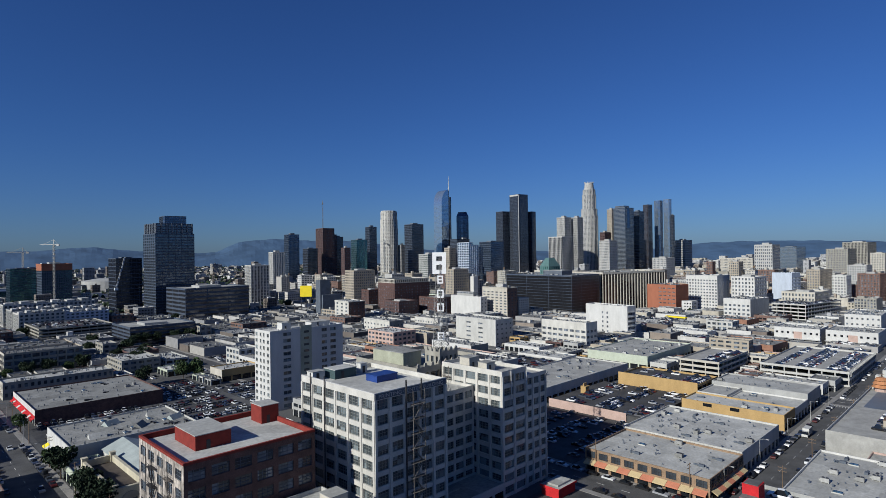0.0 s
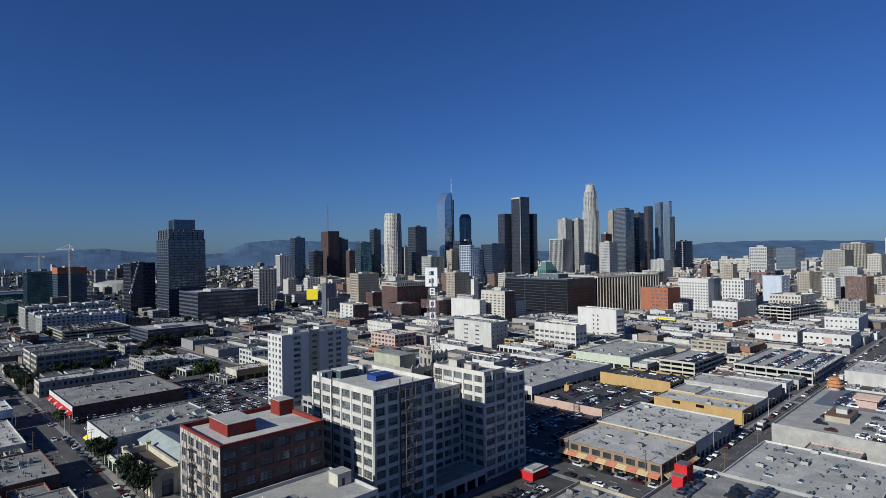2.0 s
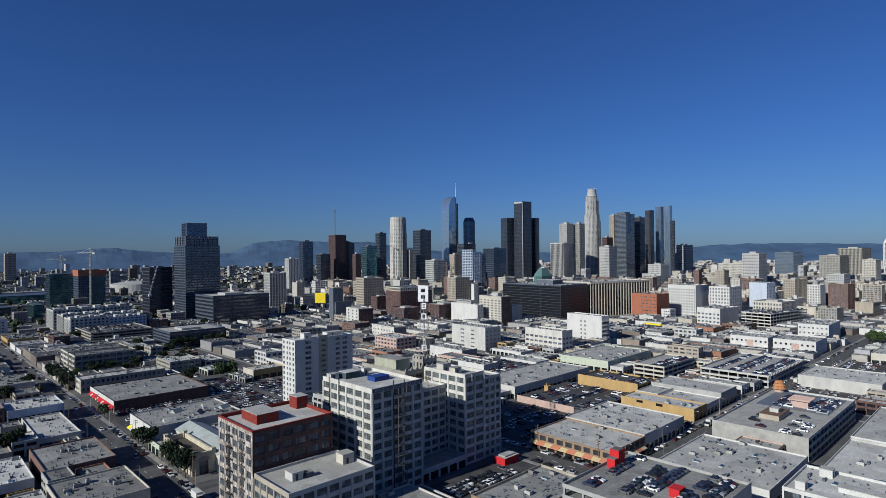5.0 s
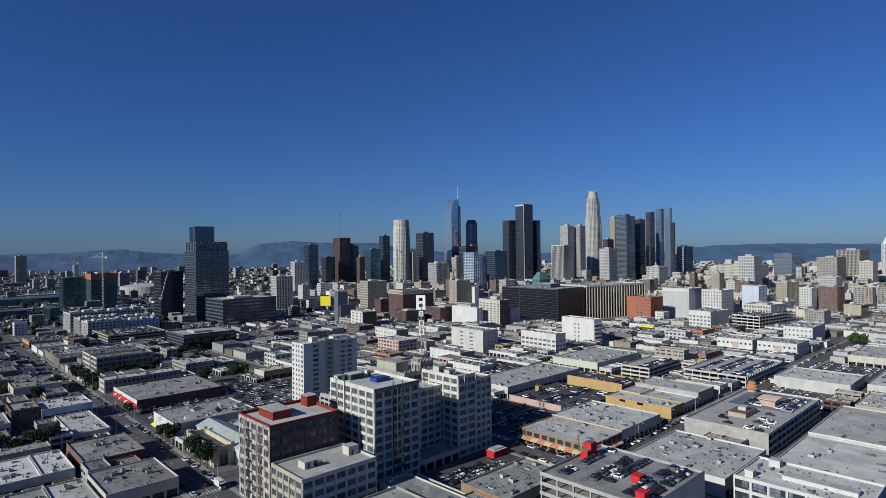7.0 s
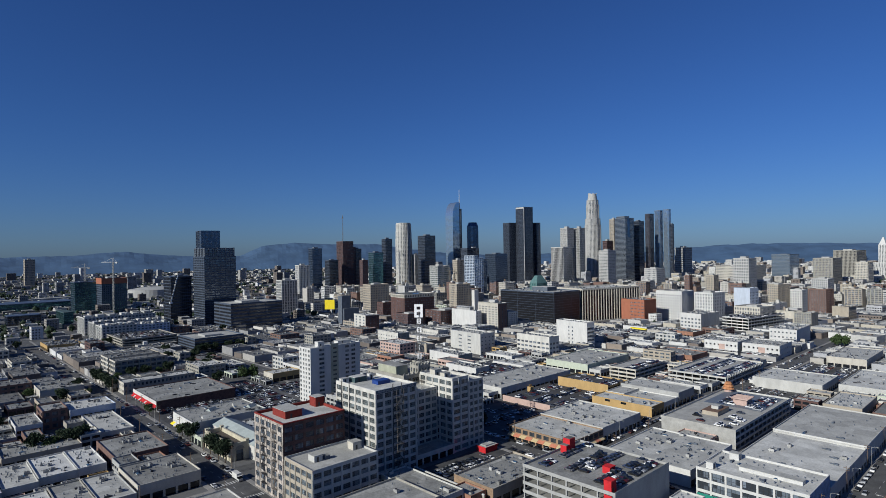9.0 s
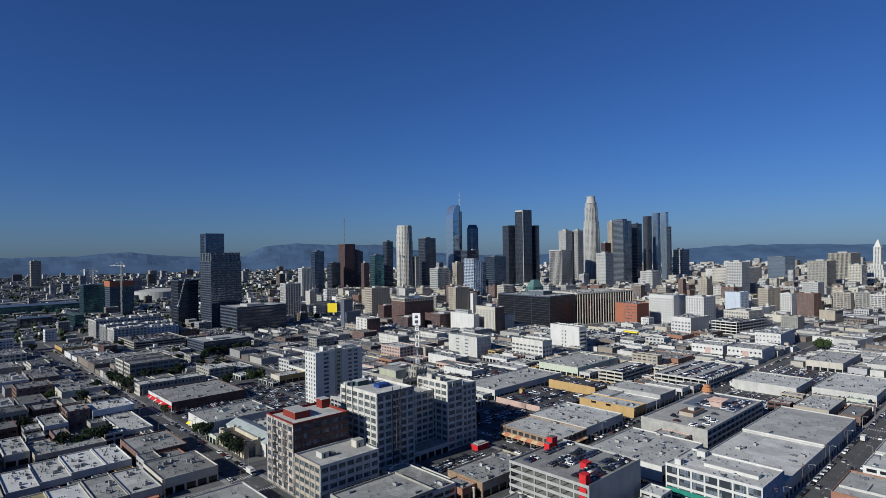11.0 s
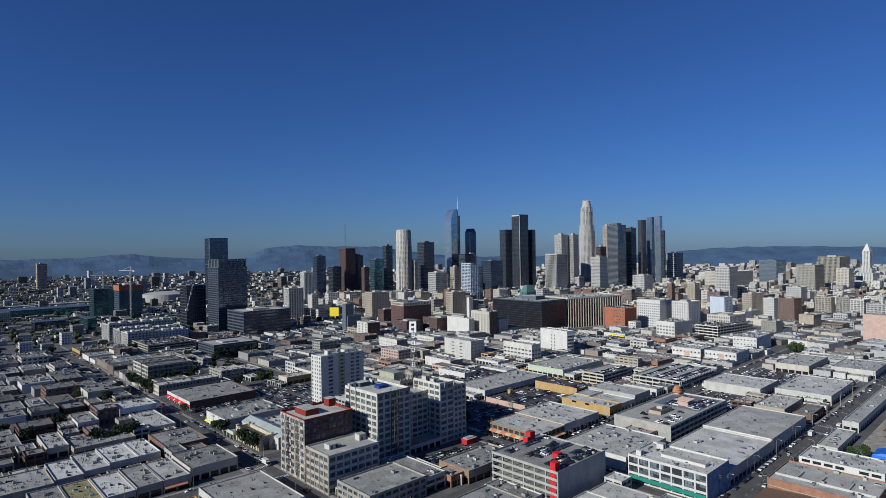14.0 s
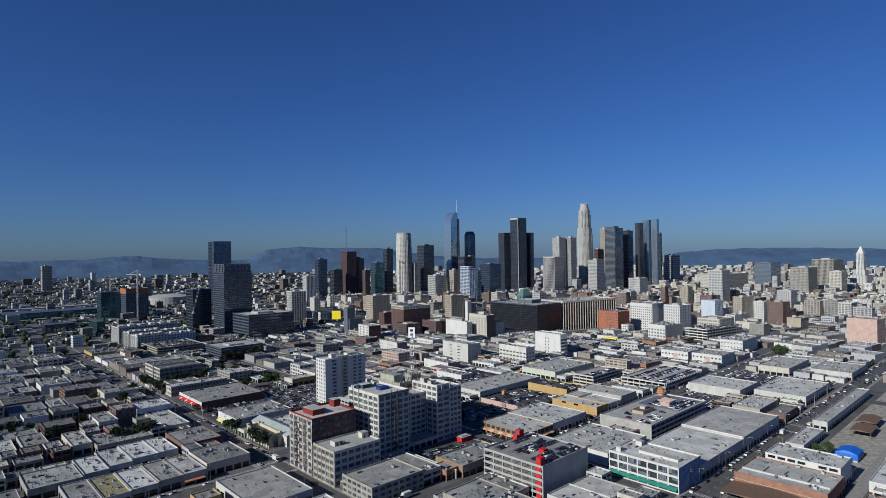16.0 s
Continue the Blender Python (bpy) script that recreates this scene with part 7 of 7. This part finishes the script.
EQUIP = [("air_conditioner", hvac_mesh(), ["metal", "dark_metal"], "grey metal rooftop air conditioner"), ("roof_vent", vent_mesh(), ["metal", "metal"], "grey metal roof vent pipe"),
         ("skylight", skylight_mesh(), ["pale_wall", "pane_blue"], "framed roof skylight with a glass cover"), ("duct_box", None, ["dark_grey", "dark_grey"], "dark low rooftop duct box")]
g = Geo()
g.box(-0.9, -0.5, 0, 0.9, 0.5, 0.8)
g.beam((0.9, 0, 0.4), (2.6, 0, 0.4), 0.45)
EQUIP[3] = (EQUIP[3][0], g, *EQUIP[3][2:])
meshes = [e[1].mesh(e[0], e[2]) for e in EQUIP]
counts = [0] * 4
REST = Geo()
PLAIN = []
for a, b, c in ((1.1, 0.8, 1.5), (0.3, 0.3, 0.9), (0.8, 1.4, 0.5), (1.3, 0.5, 0.8)):
    PLAIN.append(Geo())
    PLAIN[-1].box(-a, -b, 0, a, b, c)
REST_MAT = {0: (0, 1), 1: (4, 4), 2: (2, 3), 3: (1, 1)}
for x, yy, lx, ly, rot, z, amount in ROOFS:
    if not amount or lx < 5 or ly < 5:
        continue
    n = int(lx * ly / 19 * amount) + rng.randint(0, 3)
    d = math.hypot(x + 100, yy + 100)
    if d > 420:
        n = n if d < 700 else n // 2
    c, s = math.cos(radians(rot)), math.sin(radians(rot))
    for _ in range(min(n, 75)):
        a, b = rng.uniform(2, lx - 2), rng.uniform(2, ly - 2)
        k = rng.choices((0, 1, 2, 3), (0.8, 8, 0.4, 1.2))[0]
        r = rng.choice((0, 90)) + rot
        px_, py_ = x + a * c - b * s, yy + a * s + b * c
        if d < 420 and counts[k] < 85:
            counts[k] += 1
            ob = new(EQUIP[k][0], meshes[k])
            ob.matrix_basis = pose(px_, py_, z + 0.02, 0, 0, r)
            tagged(ob, EQUIP[k][3], EQUIP[k][0].replace("_", " "), "roof equipment")
        else:
            e = EQUIP[k][1] if d < 420 else PLAIN[k]
            c2, s2 = math.cos(radians(r)), math.sin(radians(r))
            f = rng.uniform(0.5, 1.05) if d < 650 else rng.uniform(0.8, 1.8)
            REST.add([(px_ + (p * c2 - q * s2) * f, py_ + (p * s2 + q * c2) * f, z + 0.02 + t * f) for p, q, t in e.v], e.f)
            REST.m[-len(e.m):] = [REST_MAT[k][i] for i in e.m]
tagged(part("roof_equipment", REST, ["metal", "dark_metal", "pale_wall", "pane_blue", "dark_grey"], None), "metal vents and boxes on many roofs", "roof equipment", kind="stuff")


# ---- trees ----
def crown_geo(r, h, n, r2):
    """Many small leaf clumps, thinner towards the rim, in a lumpy crown."""
    g = Geo()
    lumps = [(r2.uniform(-0.5, 0.5) * r, r2.uniform(-0.5, 0.5) * r, h + r2.uniform(-0.35, 0.5) * r, r * r2.uniform(0.45, 0.75)) for _ in range(7)]
    for _ in range(n):
        cx, cy, cz, cr = r2.choice(lumps)
        d = Vector((r2.gauss(0, 1), r2.gauss(0, 1), r2.gauss(0, 0.8))).normalized() * cr * r2.random() ** 0.35
        s = r * r2.uniform(0.075, 0.14)
        q = Euler((r2.uniform(0, 3), r2.uniform(0, 3), r2.uniform(0, 3))).to_matrix()
        pts = [Vector((cx, cy, cz)) + d + q @ Vector(p) * s for p in ((-1, -0.6, 0), (1, -0.5, 0.2), (0.8, 0.7, -0.1), (-0.7, 0.8, 0.15), (0, 0, 0.7))]
        g.add([tuple(p) for p in pts], [(0, 1, 4), (1, 2, 4), (2, 3, 4), (3, 0, 4)])
    return g


def tree_kind(r, h, seed, leaf, label):
    r2 = random.Random(seed)
    top = thing("tree", 0, 0, 0, 0, label, "tree", "street trees")
    g = Geo()
    g.cyl(0, 0, 0, h * 0.55, 0.28, 0.17, 8)
    for k in range(5):
        a = k * 1.26 + r2.random()
        g.beam((0, 0, h * 0.45), (math.cos(a) * r * 0.55, math.sin(a) * r * 0.55, h * 0.8), 0.14)
    part("trunk", g, "bark", top)
    part("crown", crown_geo(r, h, 760, r2), leaf, top, kind="stuff")
    return top


tk = [tree_kind(4.6, 7.5, 3, "leaf_dark", "dense dark green street tree"), tree_kind(3.2, 5.2, 5, "leaf", "small green street tree crown"), tree_kind(5.5, 6.5, 9, "leaf", "broad green tree by a yard")]
tk[0].matrix_basis = pose(-40.6, 78, 0)
tk[1].matrix_basis = pose(-40.8, 141, 0, 0, 0, 30)
tk[2].matrix_basis = pose(470, 84, 0)
for x, yy, k in [(-40.8, 86, 0), (-41.0, 127, 0), (-40.9, 97, 0), (-110, 169, 0), (-104, 165, 1), (-92, 164.5, 0), (-96, 168, 0), (-88, 168.5, 0), (-101.5, 167.5, 1), (-40.6, 205, 1), (-40.5, 302, 0), (-40.5, 316, 0), (-40.5, 330, 0),
                 (-40.4, 342, 0), (-40.6, 356, 0), (-60.2, 290, 1), (-60.2, 320, 0), (574, -57, 2), (580, -64, 2), (586, -56, 2),
                 (61, 264, 2), (54, 266, 2), (30, 262, 0), (92.5, 20, 0), (92.8, 34, 1), (92.5, 48, 0), (60, 62, 0), (70, 58, 1), (206, -193, 1), (214, -197, 1), (74, 424, 0), (83, 426, 0), (92, 424, 0), (108, 425, 0), (120, 426, 0), (46, 330, 0), (55, 344, 0), (40, 352, 0), (62, 362, 0), (48, 376, 0), (58, 392, 0), (66, 408, 0), (34, 404, 0)]:
    copy_thing(tk[k], pose(x, yy, 0, 0, 0, rng.uniform(0, 360)))
for x, yy in FILLTREE[:150]:
    copy_thing(tk[rng.randint(0, 1)], pose(x, yy, 0, 0, 0, rng.uniform(0, 360)))
WOOD = Geo()
for x, yy, r in FARTREES:
    for _ in range(3):
        cx, cy, cz = x + rng.uniform(-1, 1) * r * 0.6, yy + rng.uniform(-1, 1) * r * 0.6, r * rng.uniform(0.5, 1.1)
        n = 6
        s = r * rng.uniform(0.4, 0.7)
        ring = [(cx + math.cos(i * 1.05) * s * rng.uniform(0.7, 1.2), cy + math.sin(i * 1.05) * s * rng.uniform(0.7, 1.2), cz + rng.uniform(-0.2, 0.2) * s) for i in range(n)]
        WOOD.add(ring + [(cx, cy, cz + s * 0.9), (cx, cy, 0.0)], [(i, (i + 1) % n, n) for i in range(n)] + [((i + 1) % n, i, n + 1) for i in range(n)])
tagged(part("far_trees", WOOD, "leaf_dark", None), "scattered dark green trees among far houses", "trees", kind="stuff")

# ---- hills on the horizon ----
g = Geo()
NA, NR = 300, 10


def sig(u):
    return 1 / (1 + math.exp(-u))


def ridge(a):
    """Height of the hills in the direction a: a low western range, a steep massif and a long eastern ridge."""
    west = 40 * sig((a - 68) / 3) + 28 * math.exp(-((a - 75.5) / 2.6) ** 2)
    massif = 95 * sig((65 - a) * 2) * sig((a - 50) * 0.4) + 20 * math.exp(-((a - 54) / 4) ** 2) + 18 * math.exp(-((a - 61) / 2) ** 2)
    east = 52 * sig((25 - a) * 1.2) * math.exp(-((a - 18) / 14) ** 2)
    return 75 + west + massif + east


for i in range(NA + 1):
    a = -8 + i * 112 / NA
    for k in range(NR):
        d = 4180 + k * 58
        t = k / (NR - 1)
        spur = noise.noise(Vector((a * 0.55, k * 0.35, 3)))
        hz = ridge(a) * (t ** 0.8) * (1 + 0.28 * spur * (1 - t)) + 7 * noise.noise(Vector((a * 0.5, 0, 3))) * t + 5 * noise.noise(Vector((a * 1.7, k * 0.5, 7))) * t
        g.v.append((-223 + d * math.cos(radians(a)), -301 + d * math.sin(radians(a)), max(-2, hz if k else -2)))
for i in range(NA):
    for k in range(NR - 1):
        p = i * NR + k
        g.f.append((p, p + NR, p + NR + 1, p + 1))
        g.m.append(0)
tagged(part("hills", g, "hill", None), "low hills along the horizon with blue haze painted in", "hills", kind="structure")


# ---- utility poles along the streets ----
pole = thing("utility_pole", -41.2, -8, 0, 0, "dark wooden utility pole with two crossarms", "utility pole", "utility poles")
g = Geo()
g.cyl(0, 0, 0, 11.5, 0.17, 0.11, 8)
part("post", g, "wood", pole)
arm = Geo()
arm.box(-1.2, -0.06, -0.07, 1.2, 0.06, 0.07)
for u in (-1.1, -0.6, 0.6, 1.1):
    arm.box(u - 0.05, -0.05, 0.07, u + 0.05, 0.05, 0.25)
am = arm.mesh("crossarm", ["wood"])
piece("crossarm", am, pole, pose(0, 0.18, 10.9))
piece("crossarm", am, pole, pose(0, 0.18, 9.8))
spots = [(-41.2, y, 0) for y in range(30, 400, 38)] + [(-59.6, y, 0) for y in range(-10, 400, 42)] + [(x, -157.6, 90) for x in range(-20, 520, 40)] + [(x, -61.6, 90) for x in range(110, 400, 36)] + [(x, 47.6, 90) for x in range(-260, -70, 34)] + [(93.2, y, 0) for y in range(-40, 60, 33)]
for x, yy, r in spots:
    copy_thing(pole, pose(x, yy, 0.1, 0, 0, r))


# ---- box trucks and street lamps ----
def box_truck(x, y, rz, label):
    top = thing("box_truck", x, y, 0.06, rz, label, "truck", "parked trucks")
    g = Geo()
    g.box(-1.2, -3.4, 0.9, 1.2, 2.1, 3.5)
    part("cargo_box", g, "white_wall", top)
    g = Geo()
    g.prism([(-1.1, 2.15), (1.1, 2.15), (1.1, 4.1), (-1.1, 4.1)], 0.5, 1.5, 0)
    g.prism([(-1.1, 2.15), (1.1, 2.15), (1.1, 4.05), (-1.1, 4.05)], 1.5, 2.5, 1, [(-1.0, 2.15), (1.0, 2.15), (1.0, 3.3), (-1.0, 3.3)])
    g.box(-1.0, 2.15, 2.5, 1.0, 3.3, 2.58)
    part("cab", g, ["white_wall", "pane_dark"], top)
    g = Geo()
    g.box(-0.5, -3.3, 0.55, 0.5, 2.4, 0.9)
    part("chassis", g, "dark_metal", top)
    w = Geo()
    pts = [(math.cos(i * 0.6283) * 0.45, math.sin(i * 0.6283) * 0.45) for i in range(10)]
    w.add([(-0.14, a, b) for a, b in pts] + [(0.14, a, b) for a, b in pts], [tuple(range(9, -1, -1)), tuple(range(10, 20))] + [(i, (i + 1) % 10, 10 + (i + 1) % 10, 10 + i) for i in range(10)])
    wm = w.mesh("wheel", ["dark_metal"])
    for sx in (-1.0, 1.0):
        for sy in (-2.3, 3.1):
            piece("wheel", wm, top, pose(sx, sy, 0.45))
    return top


truck = box_truck(240, -163, -90, "white box truck on a city street")
for x, y, r in ((-22, -53.5, 90), (188, -50.5, 90), (270, -172, 90), (-45.4, 52, 180), (470, -170, 90), (330, -55, -90)):
    copy_thing(truck, pose(x, y, 0.06, 0, 0, r))
lamp = thing("street_lamp", 110, -158.2, 0.1, 0, "grey steel street lamp with a curved arm", "street lamp", "street lamps")
g = Geo()
g.cyl(0, 0, 0, 8.8, 0.13, 0.08, 8)
part("post", g, "metal", lamp)
g = Geo()
g.beam((0, 0, 8.7), (0, -1.3, 9.2), 0.1)
g.beam((0, -1.3, 9.2), (0, -2.4, 9.25), 0.1)
part("arm", g, "metal", lamp)
g = Geo()
g.prism([(-0.2, -3.1), (0.2, -3.1), (0.2, -2.3), (-0.2, -2.3)], 9.12, 9.32, 0, [(-0.1, -3.0), (0.1, -3.0), (0.1, -2.4), (-0.1, -2.4)])
part("lamp_head", g, "pale_wall", lamp)
for x, y, r in [(110 + 38 * k, -158.2, 0) for k in range(1, 8)] + [(120 + 40 * k, -174.8, 180) for k in range(8)] + [(105 + 36 * k, -46.2, 0) for k in range(5)] + [(-42.2, 20 + 42 * k, 270) for k in range(6)]:
    copy_thing(lamp, pose(x, y, 0.1, 0, 0, r))
